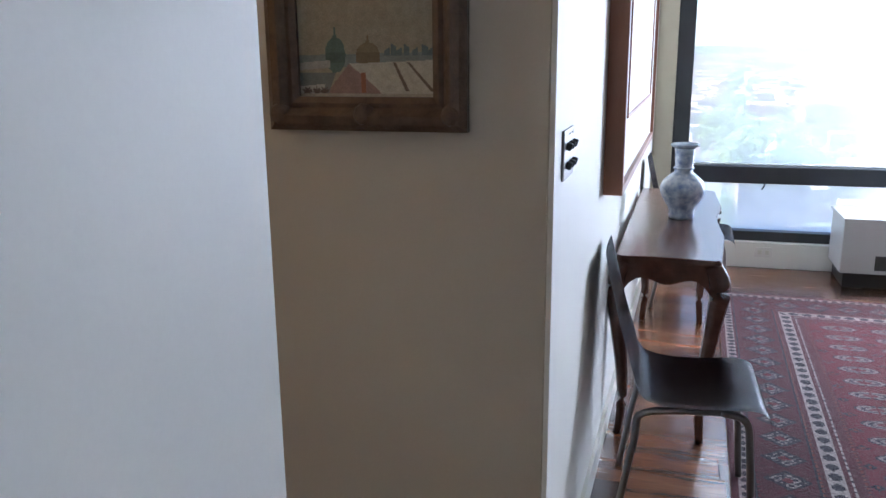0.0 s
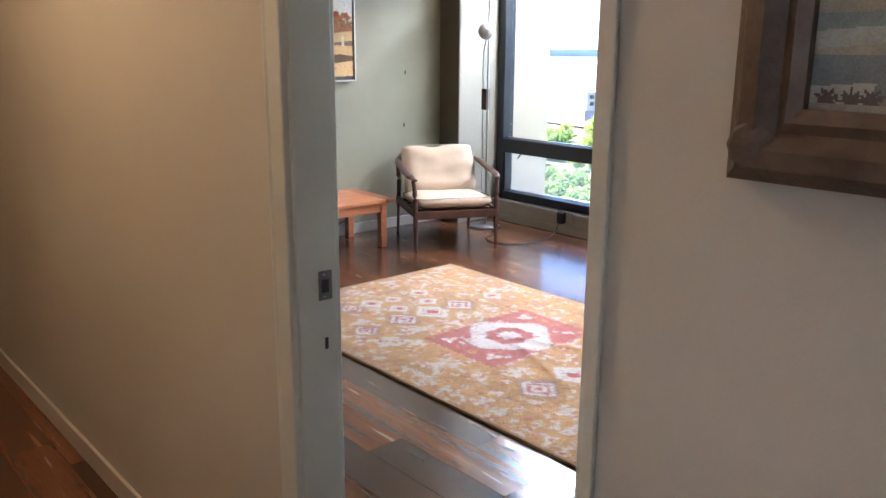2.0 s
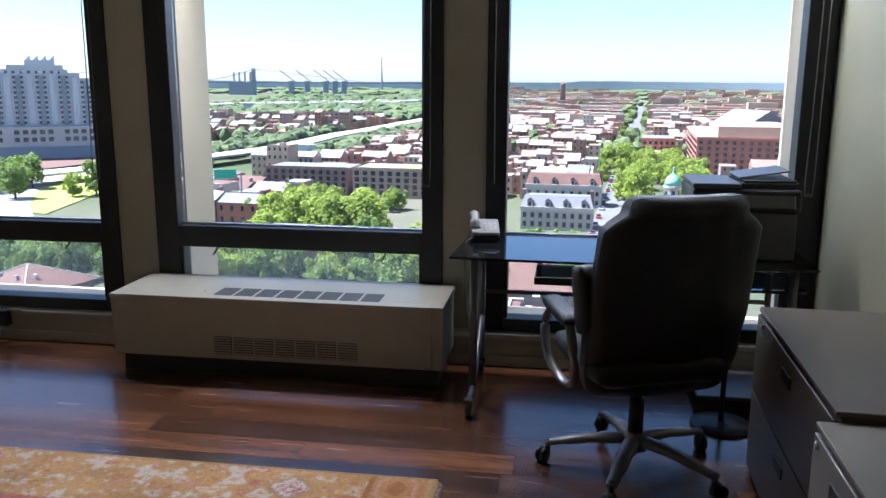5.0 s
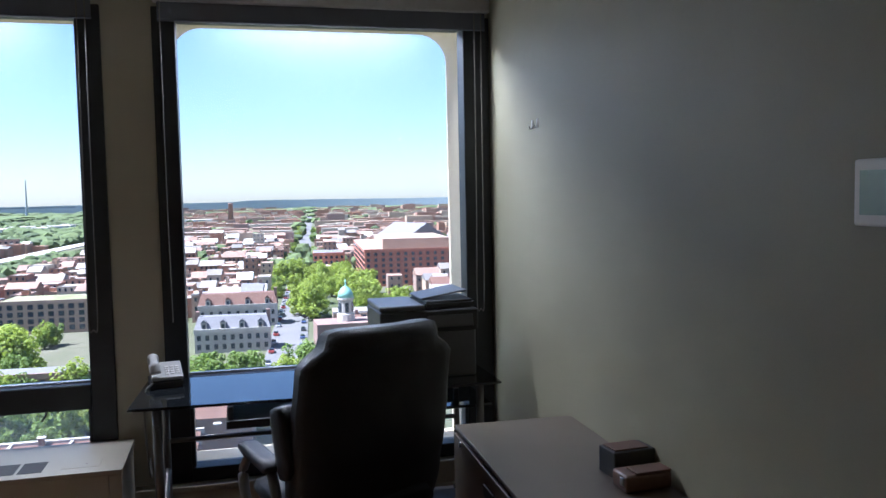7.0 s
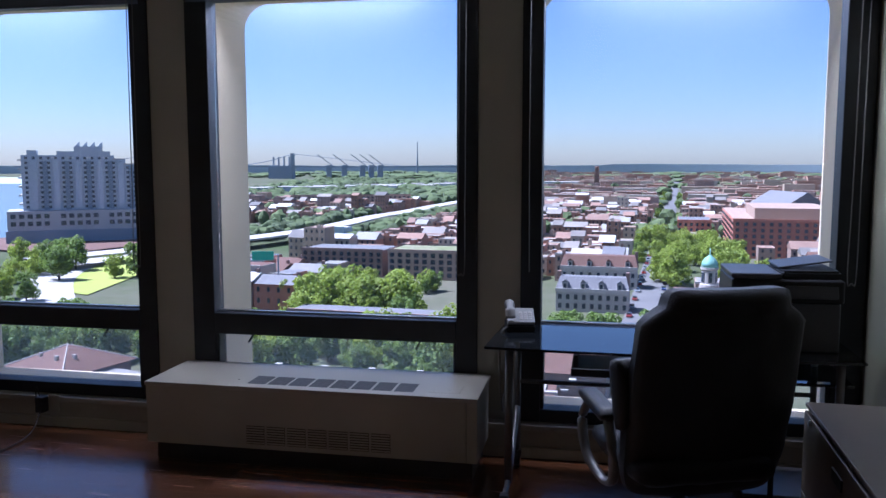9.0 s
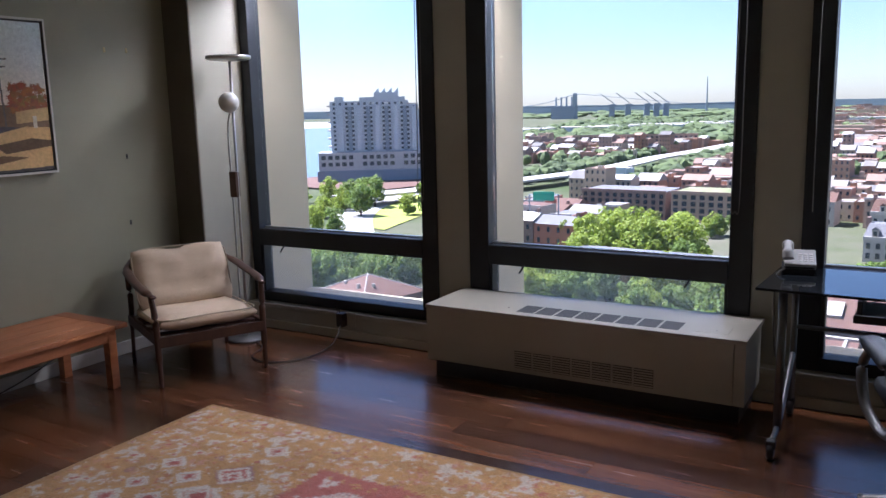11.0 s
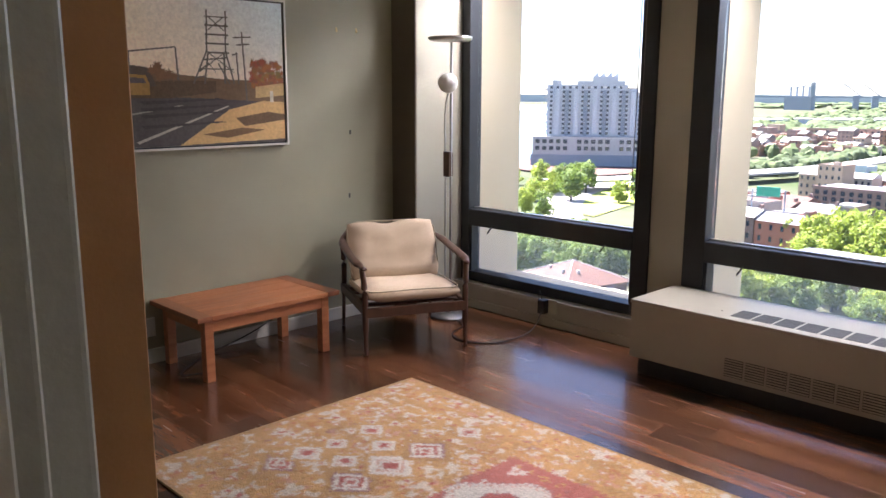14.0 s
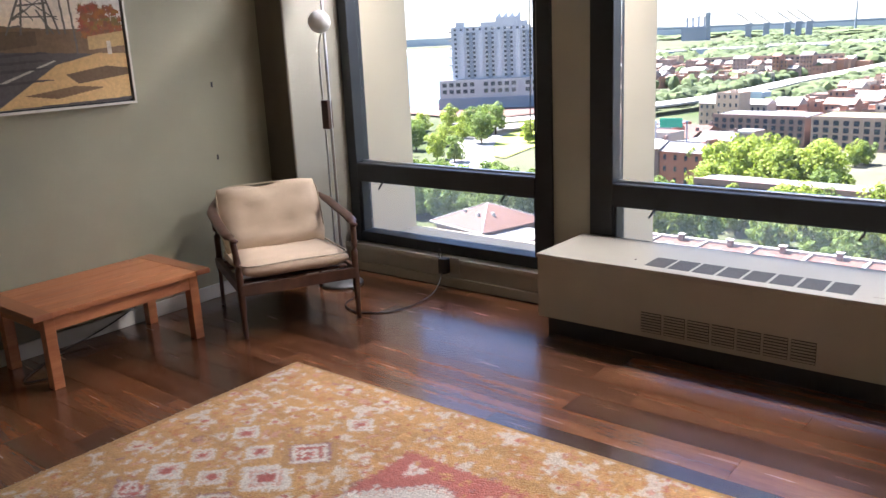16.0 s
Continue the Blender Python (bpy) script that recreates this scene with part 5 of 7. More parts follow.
# ---- dining room ----
def red_rug():
    W, D, c = 2.6, 3.3, 0.009
    nx, ny = int(W / c), int(D / c)
    X, Y = np.meshgrid((np.arange(nx) + 0.5) * c - W / 2, D / 2 - (np.arange(ny) + 0.5) * c)
    g = np.random.RandomState(7)
    red, deep, ivory, navy, rust = (np.array(v) for v in ((0.075, 0.006, 0.011), (0.046, 0.005, 0.010), (0.20, 0.17, 0.16), (0.010, 0.008, 0.015), (0.10, 0.020, 0.013)))
    im = np.zeros((ny, nx, 3))
    im[:] = red
    ex, ey = W / 2 - np.abs(X), D / 2 - np.abs(Y)
    e = np.minimum(ex, ey)
    along = np.where(ex < ey, Y, X)
    im[e < 0.48] = deep
    for lo, hi, cl, dot, step in ((0.03, 0.075, ivory, navy, 0.05), (0.335, 0.395, ivory, navy, 0.075), (0.085, 0.10, navy, red, 0.03), (0.30, 0.318, navy, rust, 0.03), (0.41, 0.425, navy, ivory, 0.04), (0.455, 0.468, navy, rust, 0.03)):
        m = (e > lo) & (e < hi)
        im[m] = cl
        a_, b_ = (along + 10) % step - step / 2, (e - (lo + hi) / 2)
        im[m & ((a_ / (step * 0.36)) ** 2 + (b_ / ((hi - lo) * 0.36)) ** 2 < 1)] = dot
    m = (e > 0.11) & (e < 0.29)
    a_, b_ = (along + 10) % 0.17 - 0.085, e - 0.20
    dd = np.abs(a_) / 0.075 + np.abs(b_) / 0.085
    im[m & (dd < 1)] = navy
    im[m & (dd < 0.8) & (np.sin(a_ * 220) * np.sin(b_ * 200) > 0.1)] = ivory * 0.7
    im[m & (dd < 0.3)] = red
    f = e > 0.48
    cx, cy = (X + 10.05) % 0.25 - 0.125, (Y + 10) % 0.155 - 0.0775
    r = (cx / 0.095) ** 2 + (cy / 0.042) ** 2
    im[f & (r < 1.0)] = navy
    im[f & (r < 0.78)] = ivory * 0.75
    im[f & (r < 0.50)] = navy
    im[f & (r < 0.30)] = ivory * 0.6
    im[f & (r < 0.12)] = red
    im[f & (r < 0.8) & (np.abs(cx) < 0.006)] = red
    im[f & (r > 1.0) & (np.abs(np.abs(cx) - 0.125) / 1.4 + np.abs(np.abs(cy) - 0.0775) < 0.022)] = navy
    im[f & (r > 1.0) & (np.abs(np.abs(cx) - 0.125) / 1.4 + np.abs(np.abs(cy) - 0.0775) < 0.009)] = rust
    return W, D, np.clip(im * (1 + 0.5 * (g.rand(ny, nx, 1) - 0.5)), 0.006, 1)


W2, D2, img2 = red_rug()
rug2 = tagged(cell_sheet("dining_rug", img2, W2, D2, "wool", None, 0.009), "deep red patterned wool rug with an ivory border", "rug")
rug2.matrix_world = pose(0.345 + W2 / 2, 4.32, 0.0015, 0, 0, -1.9)


def dining_chair(at, rz, label):
    """Moulded brown leather shell on steel tube legs; faces +x at rz 0."""
    ch = thing("dining_chair", label, "chair", at, rz, "brown leather chairs along the wall")
    bm = bmesh.new()
    prof = curve_pts([(0.43, 0, 0.395), (0.415, 0, 0.435), (0.36, 0, 0.452), (0.20, 0, 0.440), (0.09, 0, 0.447), (0.03, 0, 0.475), (0.0, 0, 0.55), (-0.045, 0, 0.69), (-0.098, 0, 0.895)], 5)
    rows = []
    for i, p in enumerate(prof):
        s = i / (len(prof) - 1)
        hw = 0.228 - 0.03 * max(0, (s - 0.55) / 0.45) - (0.02 if i == len(prof) - 1 else 0)
        row = []
        for j in range(9):
            u = j / 4 - 1
            dip = 0.012 * (1 - u * u) * math.exp(-((s - 0.35) / 0.15) ** 2)
            bow = 0.018 * u * u * max(0, (s - 0.55))
            row.append(bm.verts.new((p.x + bow, u * hw, p.z - dip)))
        rows.append(row)
    for a, b in zip(rows, rows[1:]):
        for j in range(8):
            bm.faces.new((a[j], a[j + 1], b[j + 1], b[j]))
    g = bmesh.ops.solidify(bm, geom=bm.faces[:], thickness=0.030)
    bmesh.ops.recalc_face_normals(bm, faces=bm.faces[:])
    part("shell", bm, "brown_leather", ch, "moulded brown leather seat and back", True)
    for sy in (-1, 1):
        part("front_leg", tube(curve_pts([(0.40, sy * 0.19, 0.0), (0.375, sy * 0.19, 0.30), (0.355, sy * 0.19, 0.40), (0.28, sy * 0.19, 0.423)], 5), 0.012, 10), "pewter", ch, "", True)
        part("back_leg", tube(curve_pts([(-0.03, sy * 0.19, 0.0), (0.02, sy * 0.19, 0.30), (0.05, sy * 0.19, 0.40), (0.28, sy * 0.19, 0.423)], 5), 0.012, 10), "pewter", ch, "", True)
    part("cross_bar", tube([(0.28, -0.19, 0.423), (0.28, 0.19, 0.423)], 0.010, 8), "pewter", ch)
    return ch


dining_chair((-0.045, 3.41, 0), 1.5, "dark brown leather chair on steel legs standing against the wall")
dining_chair((0.03, 5.80, 0), -1.9, "dark brown leather chair behind the console table")

# console table with curved legs
ct = thing("console_table", "slim polished mahogany table with curved legs along the wall", "console table", (0.085, 4.62, 0), -1.9)
TL, TWd, tz = 0.80, 0.195, 0.76
out = [(-TWd, -TL + 0.02), (-TWd + 0.02, -TL), (-0.06, -TL + 0.012), (0.06, -TL + 0.012), (TWd - 0.02, -TL), (TWd, -TL + 0.02), (TWd + 0.02, -0.35), (TWd - 0.005, 0), (TWd + 0.02, 0.35), (TWd, TL - 0.02), (TWd - 0.02, TL), (-TWd + 0.02, TL), (-TWd, TL - 0.02)]
part("tabletop", slab(out, tz - 0.022, tz, 0.006), "mahogany", ct)
for sy in (-1, 1):
    ap = bmesh.new()
    n_ = 16
    fr, bk_ = [], []
    for i in range(n_ + 1):
        u = i / n_ * 2 - 1
        zl = tz - 0.100 - 0.012 * math.cos(u * math.pi * 2) - 0.085 * abs(u) ** 7
        for lst, yy in ((fr, sy * (TL - 0.03)), (bk_, sy * (TL - 0.055))):
            lst.append((ap.verts.new((u * (TWd - 0.01), yy, tz - 0.022)), ap.verts.new((u * (TWd - 0.01), yy, zl))))
    for lst in (fr, bk_):
        for a, b in zip(lst, lst[1:]):
            ap.faces.new((a[0], b[0], b[1], a[1]))
    for a, b, c, d in zip(fr, fr[1:], bk_[1:], bk_):
        ap.faces.new((a[1], b[1], c[1], d[1]))
    bmesh.ops.recalc_face_normals(ap, faces=ap.faces[:])
    part("end_apron", ap, "mahogany", ct)
    part("side_apron", box(sy * (TWd - 0.015) - 0.01, sy * (TWd - 0.015) + 0.01, -TL + 0.05, TL - 0.05, tz - 0.085, tz - 0.022, 0.003, 1), "mahogany", ct)
    for sx in (-1, 1):
        part("leg", tube(curve_pts([(sx * (TWd - 0.028), sy * (TL - 0.05), tz - 0.03), (sx * (TWd + 0.002), sy * (TL - 0.040), tz - 0.12), (sx * (TWd - 0.018), sy * (TL - 0.05), tz - 0.30), (sx * (TWd - 0.045), sy * (TL - 0.06), 0.20), (sx * (TWd - 0.035), sy * (TL - 0.05), 0.0)], 6), [float(v) for v in np.interp(np.linspace(0, 1, 25), (0, 0.22, 0.5, 0.8, 1), (0.034, 0.042, 0.031, 0.020, 0.017))], 12), "mahogany", ct, "", True)

vs = thing("vase", "blue and white porcelain vase with a tall neck on the console", "vase", (0.115, 4.62, 0.76))
part("body", lathe([(0.055, 0), (0.060, 0.01), (0.056, 0.03), (0.062, 0.05), (0.085, 0.085), (0.100, 0.12), (0.102, 0.145), (0.090, 0.175), (0.062, 0.20), (0.042, 0.215), (0.040, 0.25), (0.043, 0.30), (0.046, 0.325)], 32), "porcelain", vs, "", True)
part("neck_ring", lathe([(0.044, 0.228), (0.049, 0.233), (0.044, 0.238)], 28), "porcelain", vs, "", True)
part("lip", lathe([(0.046, 0.325), (0.062, 0.334), (0.064, 0.342), (0.058, 0.346), (0.040, 0.34)], 28), "porcelain", vs, "flared rim", True)

# deep framed picture on the dining wall
wp = thing("framed_picture", "large picture in a deep cherry box frame on the dining wall", "picture", (side_x(4.45) + 0.001, 4.45, 1.70), 88.1)
bar_frame(1.84, 1.24, 0.03, 0.065, "cherry", wp, False)
part("mount", box(-0.92, 0.92, -0.050, -0.002, -0.62, 0.62), "mount", wp)
bar_frame(1.4, 0.8, 0.012, 0.056, "cherry", wp, False)

# switch plate
sp = thing("switch_plate", "brushed steel wall plate with toggle switches", "light switch", (side_x(2.658), 2.658, 1.297), 88.1)
part("plate", box(-0.075, 0.075, -0.007, 0.0, -0.058, 0.058, 0.003, 2), "pewter", sp)
for i in range(3):
    for z in (-0.022, 0.022):
        part("toggle", turned(box(-0.005, 0.005, -0.014, 0.0, -0.009, 0.009, 0.002, 1), pose(-0.045 + i * 0.045, -0.007, z, 18)), "black", sp)
    part("screw", turned(lathe([(0.0035, 0), (0.003, 0.002)], 8), pose(-0.045 + i * 0.045, -0.007, 0.046, 90)), "chrome", sp)

# dining convector and outlet
dr2 = thing("radiator_cabinet", "white enamelled convector cabinet under the dining window", "radiator", (1.16, 6.30, 0))
part("kick_plinth", box(0.03, 1.75, 0.045, 0.40, 0, 0.104, 0.002, 1), "black", dr2)
part("front_panel", box(0, 1.78, 0, 0.014, 0.104, 0.44, 0.003, 2), "dining_enamel", dr2)
part("end_panel", box(0, 0.014, 0.0145, 0.41, 0.104, 0.44, 0.003, 2), "dining_enamel", dr2)
part("top_panel", box(-0.004, 1.784, -0.006, 0.475, 0.441, 0.462, 0.004, 2), "dining_enamel", dr2)
for i in range(7):
    part("front_grille", box(0.20 + i * 0.11, 0.298 + i * 0.11, -0.0015, 0.004, 0.13, 0.225), "vent", dr2)
ol = thing("wall_outlet", "white double wall outlet under the dining window", "outlet", (0.74, 6.718, 0.115))
part("plate", box(-0.06, 0.06, -0.006, 0.0, -0.035, 0.035, 0.002, 2), "white_plastic", ol)
for x in (-0.025, 0.025):
    part("socket", box(x - 0.014, x + 0.014, -0.008, -0.005, -0.016, 0.016, 0.002, 1), "trim", ol)

# ---- floor planks ----
def planks(parent, x0, x1, y0, y1, skip=None, z=0.0):
    """Staggered boards along x, each an object, meshes shared by length."""
    cache = {}
    pw, g = 0.165, random.Random(21)
    row = 0
    y = y0
    while y < y1 - 0.01:
        x = x0 - g.uniform(0.0, 1.4)
        while x < x1:
            ln = g.choice((0.9, 1.2, 1.5, 1.8))
            a, b = max(x, x0), min(x + ln, x1)
            x += ln
            if b - a < 0.05:
                continue
            key = (round(b - a, 2), round(min(pw, y1 - y), 3))
            if key not in cache:
                bm = bmesh.new()
                L, Wp, c = key[0] - 0.0008, key[1] - 0.0008, 0.0009
                lo = [bm.verts.new(v) for v in ((0, 0, -0.018), (L, 0, -0.018), (L, Wp, -0.018), (0, Wp, -0.018))]
                mid = [bm.verts.new(v) for v in ((0, 0, -c), (L, 0, -c), (L, Wp, -c), (0, Wp, -c))]
                hi = [bm.verts.new(v) for v in ((c, c, 0), (L - c, c, 0), (L - c, Wp - c, 0), (c, Wp - c, 0))]
                for r0, r1 in ((lo, mid), (mid, hi)):
                    for i in range(4):
                        bm.faces.new((r0[i], r0[(i + 1) % 4], r1[(i + 1) % 4], r1[i]))
                bm.faces.new(hi)
                cache[key] = mesh_of("plank", bm, "plank")
            if skip and skip((a + b) / 2, y):
                continue
            ob = new("plank", cache[key])
            ob.parent = parent
            ob.location = (a, y, z)
        y += pw
        row += 1


flo = bpy.data.objects["floor"]
planks(flo, XL, side_x(6.7), YH, 6.72)
planks(flo, -5.99, side_x(YH), 1.27, YH)
planks(flo, min(side_x(YH), side_x(6.7)) - 0.02, 3.4, 1.27, 6.72, None, -0.001)

# ---- the city below ----
GZ = -48.0
TILT_ST = radians(-5.3)


def st(u, v):
    """Street grid to world: u across to the right, v away from the tower."""
    return (u * math.cos(TILT_ST) - v * math.sin(TILT_ST) - 11.5, u * math.sin(TILT_ST) + v * math.cos(TILT_ST))


def island_mat(name, tones, rough=0.85, thin=0.0):
    """Tone picked per building by Random Per Island, with weathering."""
    m = bpy.data.materials.new(name)
    m.use_nodes = True
    n, k = m.node_tree.nodes, m.node_tree.links
    b = n["Principled BSDF"]
    b.inputs["Roughness"].default_value = rough
    ge, rp, nz, mx, tc = (n.new("ShaderNode" + q) for q in ("NewGeometry", "ValToRGB", "TexNoise", "HueSaturation", "TexCoord"))
    rp.color_ramp.interpolation = 'CONSTANT'
    while len(rp.color_ramp.elements) < len(tones):
        rp.color_ramp.elements.new(0.5)
    for i, c in enumerate(tones):
        rp.color_ramp.elements[i].position = i / len(tones)
        rp.color_ramp.elements[i].color = (*c, 1)
    nz.inputs["Scale"].default_value = 0.12
    mr = n.new("ShaderNodeMapRange")
    mr.inputs["To Min"].default_value, mr.inputs["To Max"].default_value = 0.75, 1.25
    k.new(tc.outputs["Object"], nz.inputs["Vector"])
    k.new(nz.outputs["Fac"], mr.inputs["Value"])
    k.new(ge.outputs["Random Per Island"], rp.inputs[0])
    k.new(rp.outputs[0], mx.inputs["Color"])
    k.new(mr.outputs[0], mx.inputs["Value"])
    k.new(mx.outputs[0], b.inputs["Base Color"])
    if thin:
        tr, ad = n.new("ShaderNodeBsdfTranslucent"), n.new("ShaderNodeMixShader")
        ad.inputs[0].default_value = thin
        k.new(mx.outputs[0], tr.inputs["Color"])
        k.new(b.outputs[0], ad.inputs[1])
        k.new(tr.outputs[0], ad.inputs[2])
        k.new(ad.outputs[0], n["Material Output"].inputs["Surface"])
    return m


M["bricks"] = island_mat("rowhouse_brick", [(0.30, 0.15, 0.09), (0.36, 0.20, 0.13), (0.27, 0.14, 0.09), (0.38, 0.28, 0.19), (0.31, 0.18, 0.12), (0.42, 0.35, 0.26), (0.25, 0.17, 0.13)])
M["roofs"] = island_mat("flat_roofs", [(0.30, 0.28, 0.25), (0.15, 0.135, 0.12), (0.25, 0.215, 0.18), (0.23, 0.14, 0.10), (0.46, 0.44, 0.40), (0.18, 0.155, 0.13), (0.28, 0.165, 0.115)])
M["leaf"] = island_mat("leaves", [(0.24, 0.31, 0.03), (0.29, 0.36, 0.04), (0.33, 0.40, 0.05), (0.26, 0.33, 0.035), (0.35, 0.41, 0.06)], 0.7, 0.5)
M["leaf_dark"] = island_mat("leaves_dark", [(0.15, 0.22, 0.03), (0.17, 0.24, 0.035), (0.20, 0.28, 0.045), (0.16, 0.23, 0.035)], 0.7, 0.45)
M["leaf_far"] = island_mat("far_leaves", [(0.085, 0.115, 0.035), (0.105, 0.14, 0.045), (0.08, 0.105, 0.04), (0.12, 0.155, 0.05), (0.095, 0.125, 0.042)], 0.9, 0.2)
M["bark"] = mat("bark", (0.09, 0.065, 0.045), 0.9, scale=2)
M["asphalt"] = mat("asphalt", (0.13, 0.125, 0.12), 0.9, color2=(0.17, 0.16, 0.15), scale=0.05, bscale=0.6, spec=0.1)
M["highway"] = mat("concrete_road", (0.42, 0.38, 0.33), 0.9, color2=(0.36, 0.33, 0.29), scale=0.03, bscale=0.5)
M["land"] = mat("urban_ground", (0.055, 0.075, 0.025), 0.95, color2=(0.14, 0.125, 0.09), scale=0.012, bscale=0.15, spec=0.1)
M["grass"] = mat("grass", (0.26, 0.30, 0.04), 0.95, color2=(0.32, 0.34, 0.06), scale=0.05, bscale=0.6)
M["green_roof"] = mat("planted_roof", (0.14, 0.16, 0.05), 0.95, color2=(0.26, 0.23, 0.15), scale=0.12, bscale=0.8)
M["roof_tar"] = mat("tar_roof", (0.25, 0.23, 0.21), 0.9, color2=(0.18, 0.165, 0.15), scale=0.2, bscale=1.5)
M["river"] = mat("river_water", (0.06, 0.10, 0.13), 0.16, color2=(0.07, 0.11, 0.14), scale=0.01, bump=0.2, bscale=0.35, spec=0.6)
M["condo_wall"] = mat("condo_precast", (0.42, 0.45, 0.48), 0.8, color2=(0.37, 0.40, 0.43), scale=0.1, bscale=0.8)
M["condo_base"] = mat("podium_stone", (0.40, 0.40, 0.39), 0.85, scale=0.1, bscale=0.8)
M["dark_win"] = mat("dark_window", (0.035, 0.045, 0.06), 0.15, spec=0.7)
M["brick_red"] = mat("red_brick", (0.42, 0.16, 0.10), 0.85, color2=(0.35, 0.13, 0.085), scale=0.2, bscale=1.5)
M["brick_brown"] = mat("brown_brick", (0.25, 0.155, 0.12), 0.85, color2=(0.20, 0.125, 0.10), scale=0.2, bscale=1.5)
M["brick_tan"] = mat("tan_brick", (0.36, 0.25, 0.18), 0.85, color2=(0.30, 0.205, 0.15), scale=0.2, bscale=1.5)
M["roof_rust"] = mat("rust_shingles", (0.11, 0.055, 0.036), 0.85, color2=(0.15, 0.075, 0.05), scale=0.3, bscale=2.5)
M["roof_grey"] = mat("slate", (0.17, 0.16, 0.16), 0.8, color2=(0.13, 0.125, 0.125), scale=0.3, bscale=2.5)
M["stone"] = mat("pale_stone", (0.44, 0.40, 0.35), 0.8, scale=0.3, bscale=2)
M["copper"] = mat("green_copper", (0.22, 0.42, 0.34), 0.6, scale=0.5)
M["sign_green"] = mat("road_sign_green", (0.03, 0.32, 0.20), 0.5, scale=0.5)
M["steel_far"] = mat("painted_steel", (0.20, 0.24, 0.28), 0.7, scale=0.1)
M["tank"] = mat("pale_blue_cladding", (0.42, 0.50, 0.55), 0.6, scale=0.1)
# pale blue-grey woods: the haze of distance is mixed into the base colour
M["hazed_hill"] = mat("hazed_far_woods", (0.36, 0.42, 0.45), 0.95, color2=(0.39, 0.44, 0.46), scale=0.004, bscale=0.05)


def flat(name, pts, z, material, label, category, kind="structure"):
    bm = bmesh.new()
    bm.faces.new([bm.verts.new((x, y, z)) for x, y in pts])
    bmesh.ops.recalc_face_normals(bm, faces=bm.faces[:])
    if bm.faces[0].normal.z < 0:
        bmesh.ops.reverse_faces(bm, faces=bm.faces[:])
    return tagged(part(name, bm, material), label, category, "", kind)


flat("ground", [(-4600, 8), (4600, 8), (4600, 4700), (-4600, 4700)], GZ, "land", "city ground far below the windows", "ground")
flat("water", [(-420, 60), (-372, 430), (-392, 520), (-450, 760), (-560, 1150), (-640, 1450), (-900, 1700), (-2300, 2300), (-4500, 2600), (-4500, 60)], GZ + 0.3, "river", "broad blue river beyond the city", "water")
# far bank in the same haze-tinted colour as the skyline
flat("far_shore", [(-4500, 1500), (-1900, 1600), (-1350, 1750), (-1300, 2300), (-4500, 3300)], GZ + 0.6, "hazed_hill", "far wooded river bank, distance haze in its colour", "ground")


def ribbon(name, pts, width, z, material, label):
    c = curve_pts([(x, y, 0) for x, y in pts], 8)
    bm = bmesh.new()
    rows = []
    for i, p in enumerate(c):
        d = (c[min(i + 1, len(c) - 1)] - c[max(i - 1, 0)]).normalized()
        n_ = Vector((-d.y, d.x, 0)) * width / 2
        rows.append([bm.verts.new((p + s_ * n_).to_tuple()[:2] + (z + dz_,)) for s_, dz_ in ((-1, -1.2), (-1, 0), (1, 0), (1, -1.2))])
    for a, b in zip(rows, rows[1:]):
        for j in range(3):
            bm.faces.new((a[j], a[j + 1], b[j + 1], b[j]))
    bmesh.ops.recalc_face_normals(bm, faces=bm.faces[:])
    return tagged(part(name, bm, material), label, "road", "", "structure")


ribbon("road_highway", [(-255, 330), (-215, 420), (-191, 505), (-185, 572), (-184, 656), (-175, 727), (-160, 923), (-120, 1300), (-60, 1700)], 17, GZ + 6.0, "highway", "pale raised highway curving through the city")
ribbon("road_riverside", [(-150, 215), (-195, 260), (-240, 330), (-262, 420), (-285, 560)], 18, GZ + 0.5, "highway", "pale riverside road")
ribbon("road_street", [st(0, 210), st(0, 900), st(0, 2400)], 13, GZ + 0.3, "asphalt", "long straight city street")
flat("lawn", [(-228, 290), (-190, 275), (-205, 345), (-240, 400), (-262, 390)], GZ + 0.4, "grass", "mown grass beside the riverside road", "lawn")
flat("pier_ground", [(-398, 420), (-285, 392), (-262, 475), (-372, 510)], GZ + 1.2, "roof_rust", "reddish quay in front of the apartment block", "ground")


